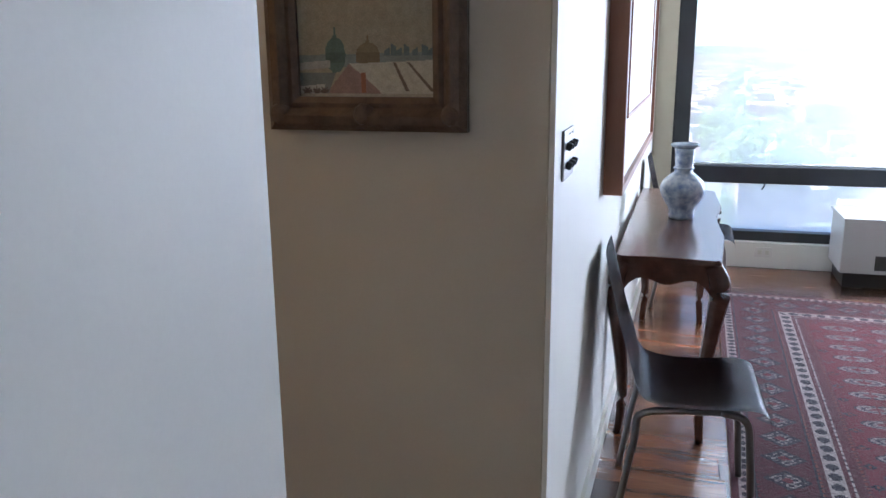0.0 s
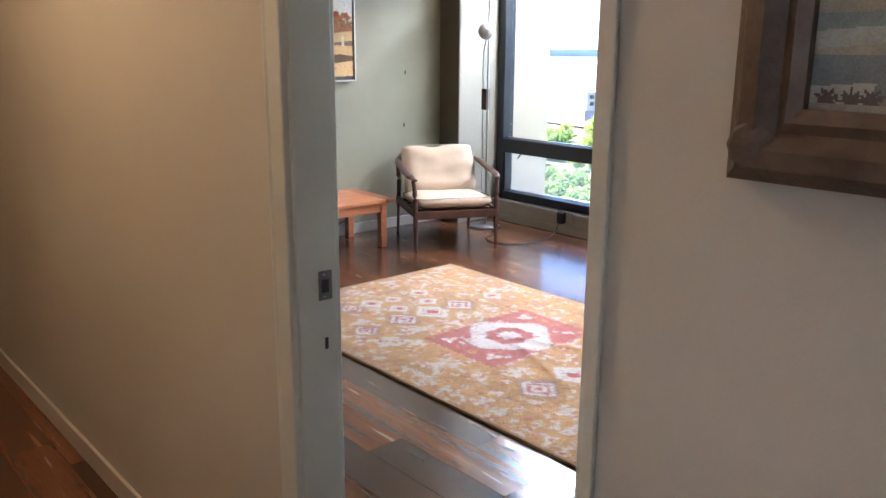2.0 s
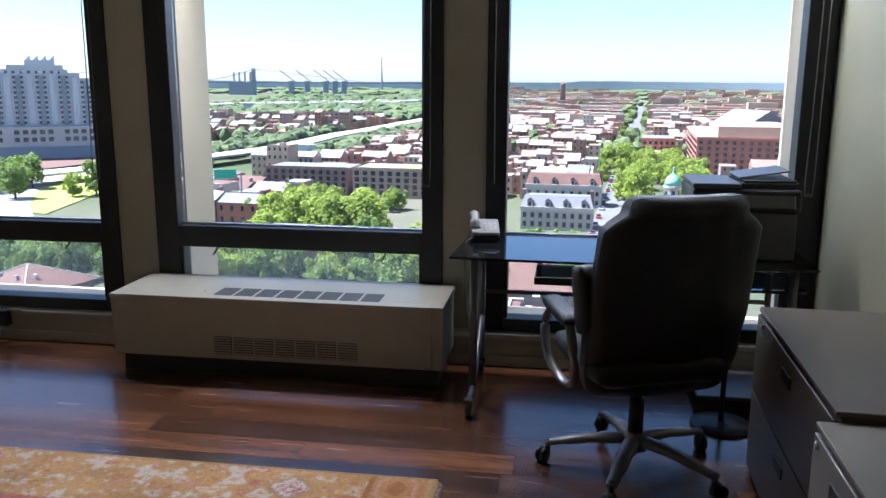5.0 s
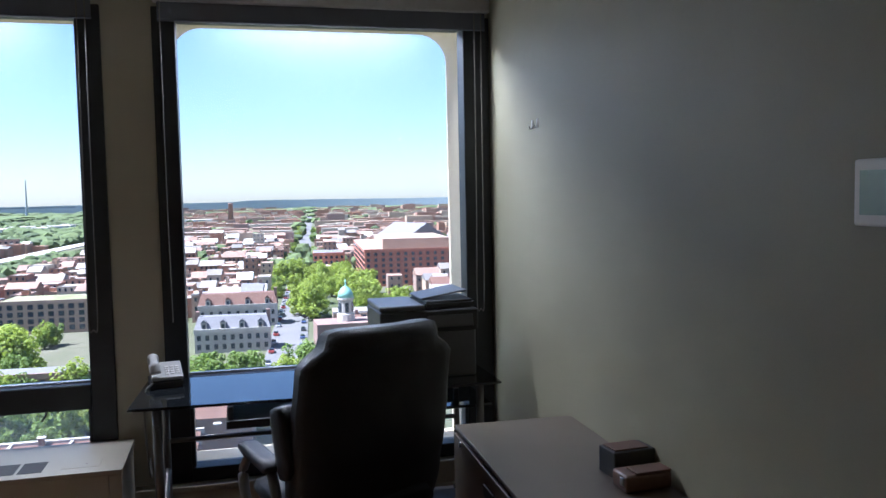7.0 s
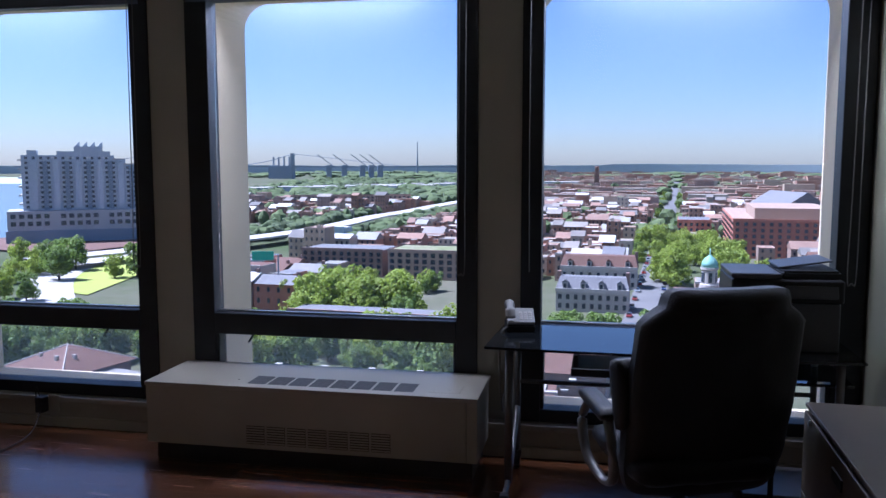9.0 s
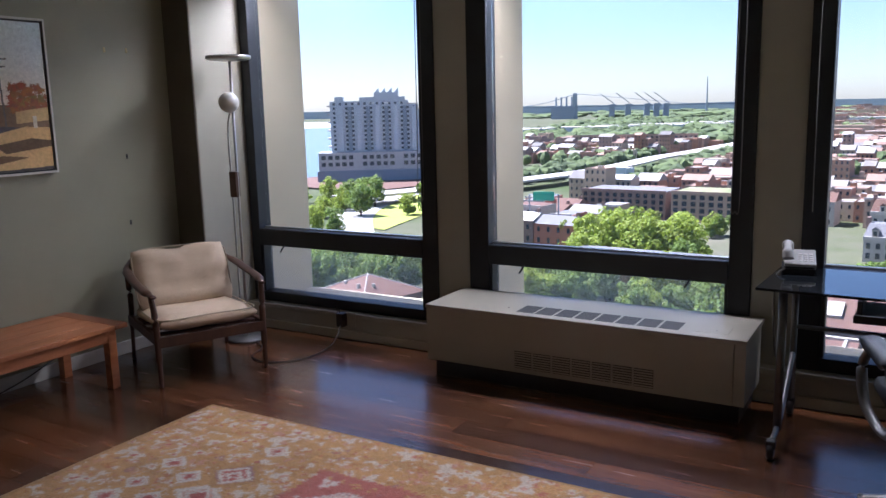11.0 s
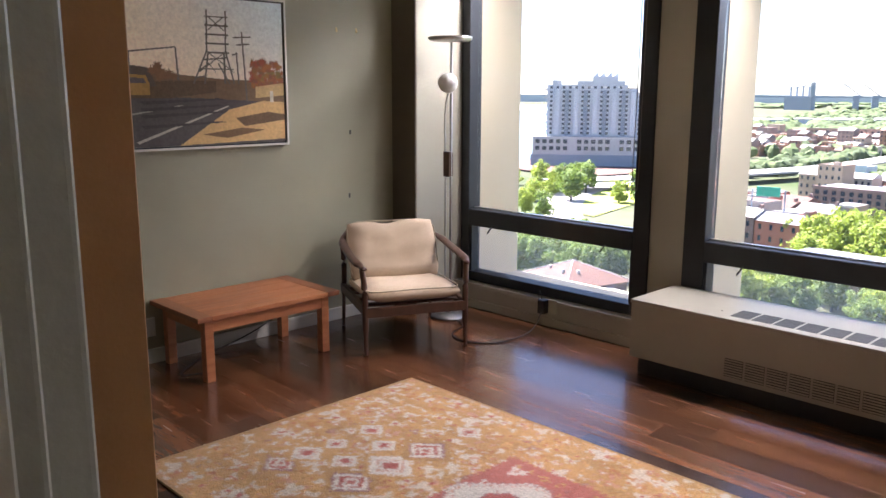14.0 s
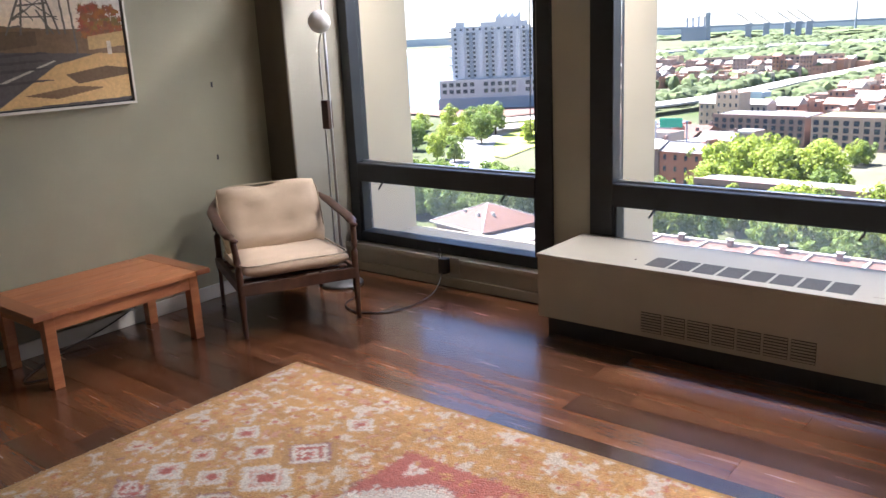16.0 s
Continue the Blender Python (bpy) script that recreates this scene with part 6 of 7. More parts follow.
def city_box(verts, faces, mats, cx, cy, w, d, z0, h, gable=0.0, parapet=True, win=False, ang=TILT_ST, g=random):
    """One plain building: walls, roof, and window panes on the side that faces the tower."""
    ca, sa = math.cos(ang), math.sin(ang)
    b = len(verts)
    P = lambda x, y, z: verts.append((cx + x * ca - y * sa, cy + x * sa + y * ca, z))
    for z in (z0, z0 + h):
        for x, y in ((-w / 2, -d / 2), (w / 2, -d / 2), (w / 2, d / 2), (-w / 2, d / 2)):
            P(x, y, z)
    for i in range(4):
        faces.append((b + i, b + (i + 1) % 4, b + 4 + (i + 1) % 4, b + 4 + i))
        mats.append(0)
    r = len(verts)
    if gable:
        for x, y, z in ((-w / 2 - .3, -d / 2 - .3, 0.05), (w / 2 + .3, -d / 2 - .3, 0.05), (w / 2 + .3, d / 2 + .3, 0.05), (-w / 2 - .3, d / 2 + .3, 0.05), (-w / 2 - .3, 0, gable), (w / 2 + .3, 0, gable)):
            P(x, y, z0 + h + z)
        faces.extend([(r, r + 1, r + 5, r + 4), (r + 2, r + 3, r + 4, r + 5), (r + 1, r + 2, r + 5), (r + 3, r, r + 4)])
        mats.extend([1, 1, 1, 1])
    else:
        e = 0.4
        for x, y, z in ((-w / 2 + e, -d / 2 + e, -0.5), (w / 2 - e, -d / 2 + e, -0.5), (w / 2 - e, d / 2 - e, -0.5), (-w / 2 + e, d / 2 - e, -0.5)):
            P(x, y, z0 + h + z)
        faces.append((r, r + 1, r + 2, r + 3))
        mats.append(1)
        for i in range(4):
            faces.append((b + 4 + i, b + 4 + (i + 1) % 4, r + (i + 1) % 4, r + i))
            mats.append(0)
        if g.random() < 0.5:
            q = len(verts)
            bx, by, bs, bh = g.uniform(-w / 4, w / 4), g.uniform(-d / 4, d / 4), g.uniform(0.6, 1.6), g.uniform(1.0, 2.4)
            for z in (-0.5, bh):
                for x, y in ((-bs, -bs), (bs, -bs), (bs, bs), (-bs, bs)):
                    P(bx + x, by + y, z0 + h + z)
            for i in range(4):
                faces.append((q + i, q + (i + 1) % 4, q + 4 + (i + 1) % 4, q + 4 + i))
                mats.append(0)
            faces.append((q + 4, q + 5, q + 6, q + 7))
            mats.append(1)
    if win:
        nf = max(2, int(h / 3.3))
        nw = max(2, int(w / 2.6))
        for f_ in range(nf):
            for i in range(nw):
                x = -w / 2 + (i + 0.5) * w / nw
                z = z0 + 1.2 + f_ * h / nf
                q = len(verts)
                for xx, zz in ((-0.5, 0), (0.5, 0), (0.5, 1.6), (-0.5, 1.6)):
                    P(x + xx, -d / 2 - 0.06, z + zz)
                faces.append((q, q + 1, q + 2, q + 3))
                mats.append(2)


def joined(name, verts, faces, mats, materials, label, category, kind="stuff", parent=None):
    me = bpy.data.meshes.new(name)
    me.from_pydata(verts, [], faces)
    for m_ in materials:
        me.materials.append(M[m_])
    me.polygons.foreach_set("material_index", mats)
    me.update()
    ob = new(name, me)
    ob.parent = parent
    return tagged(ob, label, category, "", kind)


# keep-out areas in world x, y: landmarks, roads, park, water
def free(x, y):
    if y < 238 or (x < -150 and y < 640):
        return False
    bank = -372 - max(0, y - 430) * 0.26
    if x < bank + 60:
        return False
    for hx, hy in ((-255, 330), (-215, 420), (-191, 505), (-185, 572), (-184, 656), (-175, 727), (-160, 923), (-140, 1110), (-120, 1300), (-60, 1700)):
        if abs(y - hy) < 100 and -24 < x - hx < 52:
            return False
    if y > 900 and x < -0.155 * y:
        return False
    if 14 < x < 74 and 300 < y < 500:
        return False
    if -124 < x < 20 and 150 < y < 345 and not (x < -98 and y < 318):
        return False
    if 60 < x < 185 and 430 < y < 600:
        return False
    if -150 < x < -45 and 325 < y < 380:
        return False
    if -30 < x < 62 and y < 235:
        return False
    return True


gc = random.Random(77)
V1, F1, S1 = [], [], []
near_houses = []
v = 150.0
while v < 3600:
    lot_d = 14 if v < 900 else 24
    u = -0.85 * v - 60
    while u < 0.42 * v + 60:
        w = gc.uniform(6, 15) if v < 900 else gc.uniform(16, 46)
        x, y = st(u + w / 2, v)
        block = (int((u + 2000) // 62), int(v // 46))
        street_gap = ((u + 2000) % 62) < 8 or (v % 46) < (9 if v < 900 else 6) or abs(u + w / 2) < 10 + w / 2
        if not street_gap and free(x, y) and gc.random() < (0.86 if v < 1300 else 0.62):
            h = gc.uniform(7.5, 12.5) * (1.0 if gc.random() < 0.93 else 1.7)
            near_houses.append((x, y, w, lot_d * gc.uniform(0.75, 1.0), h, gc.uniform(1.8, 3.6) if gc.random() < 0.38 and v < 900 else 0.0, v))
        u += w + 0.15
    v += lot_d + (1.5 if v < 900 else 10)
singles = sorted(near_houses, key=lambda q: q[6])[:90]
for q in near_houses[:]:
    x, y, w, d, h, gb, v = q
    if q in singles:
        continue
    city_box(V1, F1, S1, x, y, w, d, GZ, h, gb, True, v < 800, TILT_ST, gc)
joined("row_houses", V1, F1, S1, ("bricks", "roofs", "dark_win"), "dense brick row houses with flat and pitched roofs", "houses")

BR = ("brick_red", "brick_brown", "brick_tan", "stone")
RF = ("roof_grey", "roof_rust", "roof_tar", "stone")
for n_, (x, y, w, d, h, gb, v) in enumerate(singles):
    hs = thing("house", "brick row house with a %s roof in the city below" % ("pitched" if gb else "flat"), "house", (x, y, GZ), math.degrees(TILT_ST), "row houses below the tower")
    wallm, roofm = BR[n_ * 7 % 4], RF[n_ * 5 % 4]
    part("wall", box(-w / 2, w / 2, -d / 2, d / 2, 0, h), wallm, hs)
    if gb:
        rb = bmesh.new()
        pv = [rb.verts.new(c) for c in ((-w / 2 - .3, -d / 2 - .4, h), (w / 2 + .3, -d / 2 - .4, h), (w / 2 + .3, d / 2 + .4, h), (-w / 2 - .3, d / 2 + .4, h), (-w / 2 - .3, 0, h + gb), (w / 2 + .3, 0, h + gb))]
        for fi in ((0, 1, 5, 4), (2, 3, 4, 5), (1, 2, 5), (3, 0, 4), (3, 2, 1, 0)):
            rb.faces.new([pv[i] for i in fi])
        part("roof", rb, roofm, hs)
        part("chimney", box(w / 2 - 1.4, w / 2 - 0.5, -0.6, 0.6, h, h + gb + 1.2), "brick_brown", hs)
    else:
        part("roof", box(-w / 2 + .3, w / 2 - .3, -d / 2 + .3, d / 2 - .3, h, h + 0.12), roofm, hs)
        part("cornice", box(-w / 2 - .15, w / 2 + .15, -d / 2 - .25, -d / 2 + .3, h - 0.3, h + 0.5), "stone", hs)
    key = "house_window"
    if key not in bpy.data.meshes:
        mesh_of(key, box(-0.5, 0.5, -0.07, 0.05, 0, 1.7), "dark_win").name = key
    for f_ in range(max(2, int(h / 3.3))):
        for i in range(max(2, int(w / 3.2))):
            wo = new("window", bpy.data.meshes[key])
            wo.parent = hs
            wo.location = (-w / 2 + (i + 0.5) * w / max(2, int(w / 3.2)), -d / 2, 1.0 + f_ * h / max(2, int(h / 3.3)))


def gridded(name, label, cx, cy, rz, w, d, h, wallm, roofm, nf, nw, ww, wh, category="building", z0=GZ, side=True):
    """Larger building with each window a pane of its own."""
    b = thing(name, label, category, (cx, cy, z0), rz)
    part("wall", box(-w / 2, w / 2, -d / 2, d / 2, 0, h), wallm, b)
    part("roof", box(-w / 2 + .4, w / 2 - .4, -d / 2 + .4, d / 2 - .4, h, h + 0.3), roofm, b)
    part("parapet", box(-w / 2 - .2, w / 2 + .2, -d / 2 - .3, -d / 2 + .4, h - 0.4, h + 0.9), wallm, b)
    pane = mesh_of("pane", box(-ww / 2, ww / 2, -0.12, 0.05, 0, wh), "dark_win")
    for f_ in range(nf):
        for i in range(nw):
            o = new("window", pane)
            o.parent = b
            o.location = (-w / 2 + (i + 0.5) * w / nw, -d / 2, 1.2 + f_ * (h - 1) / nf)
        if side:
            for i in range(max(2, int(nw * d / w))):
                o = new("window", pane)
                o.parent = b
                o.location = (-w / 2, -d / 2 + (i + 0.5) * d / max(2, int(nw * d / w)), 1.2 + f_ * (h - 1) / nf)
                o.rotation_euler = (0, 0, -math.pi / 2)
    return b


# waterfront apartment block
cb = thing("apartment_tower", "grey-blue stepped apartment block on a stone podium by the river", "apartment block", (-317, 477, GZ), 35)
cb.scale = (1.1, 1.0, 1.0)
part("podium", box(-48, 48, -14, 14, 0, 20.5), "condo_base", cb, "stone podium with arches")
part("quay_wall", box(-49, 49, -15, 15, 0, 8.5), "steel_far", cb)
blocks = [(-40, 8, 0, 34), (8, 14, 0, 31.5), (14, 20, 0, 28.5), (20, 26, 0, 25), (26, 33, 0, 21), (33, 42, 0, 16.5), (-37, -32, 34, 37), (-22, 6, 34, 36.5), (-13, 2, 36.5, 39.5)]
for x0, x1, z0, z1 in blocks:
    part("storeys", box(x0, x1, -10, 10, 20.5 + z0, 20.5 + z1), "condo_wall", cb)
for i in range(6):
    part("balcony", box(-41.8, -40, -9, 9, 24 + i * 5.4, 25 + i * 5.4), "stone", cb)
    part("terrace_edge", box(7 + i * 6.2, 13.5 + i * 6.2, -10.4, -9.9, 51.8 - i * 3.1, 52.6 - i * 3.1), "stone", cb)
for i in range(4):
    part("roof_light", box(-25 + i * 9, -22 + i * 9, -10.3, -9.8, 52.6, 53.5), "mount", cb)
    sail = bmesh.new()
    a = -13 + i * 4.0
    pv = [sail.verts.new(c) for c in ((a, -6, 59.5), (a + 3.3, -6, 59.5), (a + 3.1, -6, 63.2), (a, 6, 59.5), (a + 3.3, 6, 59.5), (a + 3.1, 6, 63.2))]
    for fi in ((0, 1, 2), (5, 4, 3), (0, 3, 4, 1), (1, 4, 5, 2), (0, 2, 5, 3)):
        sail.faces.new([pv[k] for k in fi])
    bmesh.ops.recalc_face_normals(sail, faces=sail.faces[:])
    part("roof_sail", sail, "condo_wall", cb)
pane = mesh_of("pane", box(-0.75, 0.75, -0.3, 0.05, 0, 1.6), "dark_win")
for f_ in range(11):
    for i in range(21):
        if 22 + f_ * 3.0 > 52 - max(0, -37.5 + i * 3.75 - 6) * 0.52:
            continue
        o = new("window", pane)
        o.parent = cb
        o.location = (-37.5 + i * 3.75, -10, 22 + f_ * 3.0)
bay = mesh_of("bay", box(-1.6, 1.6, -1.8, 0, 0, 30.5), "condo_wall")
recess = mesh_of("recess", box(-1.4, 1.4, -0.2, 0, 0, 30.0), "steel_far")
for i in range(7):
    o = new("bay", bay)
    o.parent = cb
    o.location = (-33.75 + i * 11.25, -10, 21)
    o.scale = (1, 1, (1, 1, 1, 1, 0.96, 0.78, 0.5)[i])
    if i < 6:
        o = new("recess", recess)
        o.parent = cb
        o.location = (-28.1 + i * 11.25, -10, 21)
        o.scale = (1, 1, (1, 1, 1, 1, 0.9, 0.64)[i])
arch = mesh_of("arch", box(-1.3, 1.3, -0.3, 0.05, 0, 2.6), "dark_win")
for row, z in enumerate((11.5, 16.0)):
    for i in range(22):
        if i % 6 == 5:
            continue
        o = new("arch", arch)
        o.parent = cb
        o.location = (-45 + i * 4.2, -14, z)

# landmarks in the streets
gridded("brick_apartments", "red brick apartment block with balconies along the street", 98, 508, -5.3, 50, 122, 20, "brick_red", "brick_tan", 6, 12, 1.8, 1.9)
part("setback", box(-14, 24, -52, 10, 20, 26), "brick_tan", bpy.data.objects["brick_apartments"])
gridded("brown_apartments", "brown brick apartment block behind the red one", 158, 540, -5, 60, 30, 21, "brick_brown", "roof_grey", 6, 14, 2.2, 1.7)
gridded("corner_block", "low red brick corner block beside the street", 58, 545, -5.3, 20, 40, 14, "brick_red", "roof_grey", 4, 6, 1.6, 1.9)
gridded("brick_flats", "brown brick flats behind the tall trees", -112, 356, -4, 38, 22, 11.5, "brick_brown", "roof_grey", 4, 11, 1.7, 1.8)
gridded("tan_flats", "tan flats with a planted green roof", -68, 352, -4, 44, 24, 12, "brick_tan", "green_roof", 4, 12, 2.0, 1.9)
gridded("white_block", "pale blue-white clad store building", -165, 488, -4, 21, 14, 10, "tank", "stone", 1, 3, 1.5, 1.2)
gridded("townhouses", "brown brick townhouse row among courtyard trees", -58, 216, -4, 54, 11, 9, "brick_brown", "roof_grey", 3, 16, 1.1, 1.7, "house row")
gridded("mansard_row", "long house row with a red mansard roof", -1, 335, -4, 30, 12, 8, "stone", "roof_rust", 2, 9, 1.2, 1.7, "house row")
gridded("grey_row", "pale house row with a grey mansard roof", -3, 281, -4, 24, 11, 7, "stone", "roof_grey", 2, 9, 1.2, 1.7, "house row")

gridded("waterfront_terrace", "long brown brick apartment terrace before the river", -268, 862, 20, 128, 14, 15, "brick_tan", "roof_grey", 4, 26, 2.4, 1.8)


def mansard(parent, w, d, h, rise, material, n):
    bm = bmesh.new()
    lo = [bm.verts.new(c) for c in ((-w / 2 - .3, -d / 2 - .3, h), (w / 2 + .3, -d / 2 - .3, h), (w / 2 + .3, d / 2 + .3, h), (-w / 2 - .3, d / 2 + .3, h))]
    hi = [bm.verts.new(c) for c in ((-w / 2 + 1, -d / 2 + 3.2, h + rise), (w / 2 - 1, -d / 2 + 3.2, h + rise), (w / 2 - 1, d / 2 - 3.2, h + rise), (-w / 2 + 1, d / 2 - 3.2, h + rise))]
    for i in range(4):
        bm.faces.new((lo[i], lo[(i + 1) % 4], hi[(i + 1) % 4], hi[i]))
    bm.faces.new(hi)
    part("mansard_roof", bm, material, parent)
    for i in range(n):
        x = -w / 2 + (i + 0.5) * w / n
        dm = part("dormer", box(x - 0.9, x + 0.9, -d / 2 + 0.2, -d / 2 + 3.2, h + 0.4, h + 2.6), "stone", parent)
        part("dormer_window", box(x - 0.5, x + 0.5, -d / 2 + 0.08, -d / 2 + 0.3, h + 0.7, h + 2.2), "dark_win", dm)
        gb = bmesh.new()
        pv = [gb.verts.new(c) for c in ((x - 1.1, -d / 2 + 0.1, h + 2.6), (x + 1.1, -d / 2 + 0.1, h + 2.6), (x, -d / 2 + 0.1, h + 3.6), (x - 1.1, -d / 2 + 3.2, h + 2.6), (x + 1.1, -d / 2 + 3.2, h + 2.6), (x, -d / 2 + 3.2, h + 3.6))]
        for fi in ((0, 1, 2), (5, 4, 3), (0, 2, 5, 3), (2, 1, 4, 5), (0, 3, 4, 1)):
            gb.faces.new([pv[k] for k in fi])
        part("dormer_roof", gb, material, dm)
    for sx in (-1, 1):
        part("chimney", box(sx * (w / 2 - 0.6) - 0.6, sx * (w / 2 - 0.6) + 0.6, -1, 1, h, h + rise + 1.6), "brick_brown", parent)


mansard(bpy.data.objects["mansard_row"], 30, 12, 8.3, 4.6, "roof_rust", 4)
mansard(bpy.data.objects["grey_row"], 24, 11, 7.3, 4.2, "roof_grey", 4)

# hip-roofed brick building at the foot of the tower
hip = thing("hip_roof_building", "low brick building with a broad rust-red hipped roof", "building", (-115, 159, GZ), -15)
part("wall", box(-9, 9, -9, 9, 0, 6), "brick_brown", hip)
hr = bmesh.new()
pv = [hr.verts.new(c) for c in ((-10, -10, 6), (10, -10, 6), (10, 10, 6), (-10, 10, 6), (-0.6, 0, 10.2), (0.6, 0, 10.2))]
for fi in ((0, 1, 5, 4), (1, 2, 5), (2, 3, 4, 5), (3, 0, 4), (3, 2, 1, 0)):
    hr.faces.new([pv[i] for i in fi])
part("roof", hr, "roof_rust", hip)
for i in range(4):
    a = radians(45 + 90 * i)
    part("hip_cap", tube([(14.1 * math.cos(a), 14.1 * math.sin(a), 6.1), (0, 0, 10.3)], 0.16, 6), "stone", hip)
part("gutter", box(-10.2, 10.2, -10.3, -9.95, 5.75, 6.05), "stone", hip)
for x, y in ((-3, -4.5), (2.5, -5), (5, -2.5)):
    part("roof_vent", box(x - 0.35, x + 0.35, y - 0.35, y + 0.35, 7.0, 9.0), "stone", hip)
part("annex", box(9.2, 20, -8, 4, 0, 5), "brick_brown", hip)
part("annex_roof", box(9.4, 19.8, -7.8, 3.8, 5, 5.2), "roof_tar", hip)

# paved roof deck near the tower, with a pale edge
deck = thing("roof_terrace", "flat brown roof terrace with pale edges and vents", "roof terrace", (-45, 150, GZ), -1)
part("deck", box(-36, 36, -9, 9, 0, 7), "roof_rust", deck)
part("edge", box(-36.5, 36.5, 8.4, 9.4, 6.6, 7.5), "stone", deck)
part("edge", box(-36.5, 36.5, 1.4, 2.6, 6.6, 7.5), "stone", deck)
for i in range(8):
    part("cross_beam", box(-36.3 + i * 10, -35.8 + i * 10, 2.7, 8.3, 7.0, 7.4), "stone", deck)
    part("roof_vent", box(-31.5 + i * 10, -30.5 + i * 10, 7.2, 8.2, 7, 8.3), "brick_brown", deck)
    part("vent_cap", box(-31.7 + i * 10, -30.3 + i * 10, 7.0, 8.4, 8.3, 8.5), "stone", deck)
    part("hatch", box(-33.0 + i * 10, -31.6 + i * 10, 4.2, 4.9, 7, 7.25), "stone", deck)
courts = thing("brick_house_group", "brown brick house below the glass desk window", "house", (-12, 172, GZ), -4)
part("wall", box(-13, 13, -8, 8, 0, 8), "brick_brown", courts)
hb = bmesh.new()
pv = [hb.verts.new(c) for c in ((-14, -9, 8), (14, -9, 8), (14, 9, 8), (-14, 9, 8), (-9, 0, 12), (9, 0, 12))]
for fi in ((0, 1, 5, 4), (1, 2, 5), (2, 3, 4, 5), (3, 0, 4), (3, 2, 1, 0)):
    hb.faces.new([pv[i] for i in fi])
part("roof", hb, "roof_rust", courts)
part("skylight", turned(box(-4, 0, -2.2, 2.2, 0, 0.5), pose(0, -4.5, 10.1, 24)), "stone", courts)

# meeting-house cupola in the park
cu = thing("cupola", "white cupola with a green copper dome", "cupola", (29, 238, GZ + 5), 0)
part("gable", box(-9, 9, -6, 6, -5, 9), "brick_brown", cu)
part("drum", lathe([(2.6, 9), (2.6, 11), (2.1, 11.2), (2.1, 15), (2.5, 15.2), (2.5, 15.8)], 12), "stone", cu)
for i in range(6):
    a = i * math.pi / 3
    part("opening", turned(box(-0.5, 0.5, -0.1, 0.1, 11.6, 14.4), pose(2.1 * math.sin(a), -2.1 * math.cos(a), 0, 0, 0, math.degrees(a))), "dark_win", cu)
part("dome", lathe([(2.3, 15.8), (2.15, 17), (1.5, 18.2), (0.5, 19), (0.15, 19.4), (0.1, 21)], 16), "copper", cu, "", True)
# tall brick chimney, mast, sign, church gable
ck = thing("chimney_stack", "tall round brick chimney stack far off", "chimney", (-8, 1619, GZ))
part("shaft", lathe([(5.6, 0), (4.2, 41), (4.6, 41.5), (4.4, 44)], 16), "brick_brown", ck, "", True)
ms = thing("radio_mast", "thin lattice radio mast on the horizon", "mast", (-652, 2900, GZ))
part("shaft", tube([(0, 0, 0), (0, 0, 128)], [4.0, 1.2], 6), "steel_far", ms)
sg = thing("highway_sign", "green highway sign board on a gantry", "road sign", (-112, 258, GZ), 12)
part("board", box(-3.6, 3.6, -0.2, 0.2, 17.2, 20.2), "sign_green", sg)
part("gantry", tube([(-5, 0.5, 0), (-5, 0.5, 19.2), (5, 0.5, 19.2), (5, 0.5, 0)], 0.3, 6), "steel_far", sg)
cg = thing("church", "dark-roofed church with a pale gable", "church", (148, 705, GZ), 15)
part("nave", box(-16, 16, -30, 30, 0, 16), "stone", cg)
cr = bmesh.new()
pv = [cr.verts.new(c) for c in ((-18, -31, 16), (18, -31, 16), (0, -31, 27), (-18, 31, 16), (18, 31, 16), (0, 31, 27))]
for fi in ((0, 1, 2), (5, 4, 3), (0, 2, 5, 3), (2, 1, 4, 5), (0, 3, 4, 1)):
    cr.faces.new([pv[k] for k in fi])
part("roof", cr, "roof_grey", cg)

# suspension bridge, cranes, sheds along the river
bg = thing("suspension_bridge", "suspension bridge on the horizon", "bridge", (-1430, 2990, GZ), 4)
for bx in (-260, 260):
    part("tower", box(bx - 7, bx + 7, -5, 5, 0, 88), "steel_far", bg)
part("roadway", box(-900, 900, -6, 6, 34, 39), "steel_far", bg)
for sy in (-5, 5):
    part("cable", tube([(x, sy, 40 + 46 * ((abs(x) / 260) ** 2 if abs(x) <= 260 else max(0, 1 - (abs(x) - 260) / 420))) for x in range(-680, 681, 40)], 1.0, 6), "steel_far", bg)
for i, (cx, cy) in enumerate(((-800, 2350), (-755, 2360), (-705, 2380), (-680, 2390), (-655, 2400))):
    cn = thing("harbour_crane", "blue-grey dockside crane on the horizon", "crane", (cx, cy, GZ), 20, "dockside cranes on the horizon")
    part("portal", box(-8, 8, -8, 8, 0, 44), "steel_far", cn)
    part("boom", tube([(14, 0, 40), (-34, 0, 76)], 1.3, 6), "steel_far", cn)
for i in range(9):
    w = gc.uniform(70, 170)
    x0 = -620 + i * 62 + gc.uniform(-20, 20)
    wh = thing("warehouse", "long pale-roofed riverside warehouse", "warehouse", (x0, 1180 + i * 70 + gc.uniform(-40, 40), GZ), gc.uniform(-12, 12), "warehouses along the river")
    part("wall", box(-w / 2, w / 2, -18, 18, 0, 10), "tank", wh)
    part("roof", box(-w / 2 - 1, w / 2 + 1, -19, 19, 10, 11), "stone", wh)
pp = thing("power_plant", "dark power station with stub chimneys", "power station", (-1010, 2500, GZ))
part("hall", box(-40, 40, -15, 15, 0, 40), "steel_far", pp)
for i in range(4):
    part("stack", tube([(-28 + i * 18, 0, 40), (-28 + i * 18, 0, 70)], 3, 8), "steel_far", pp)

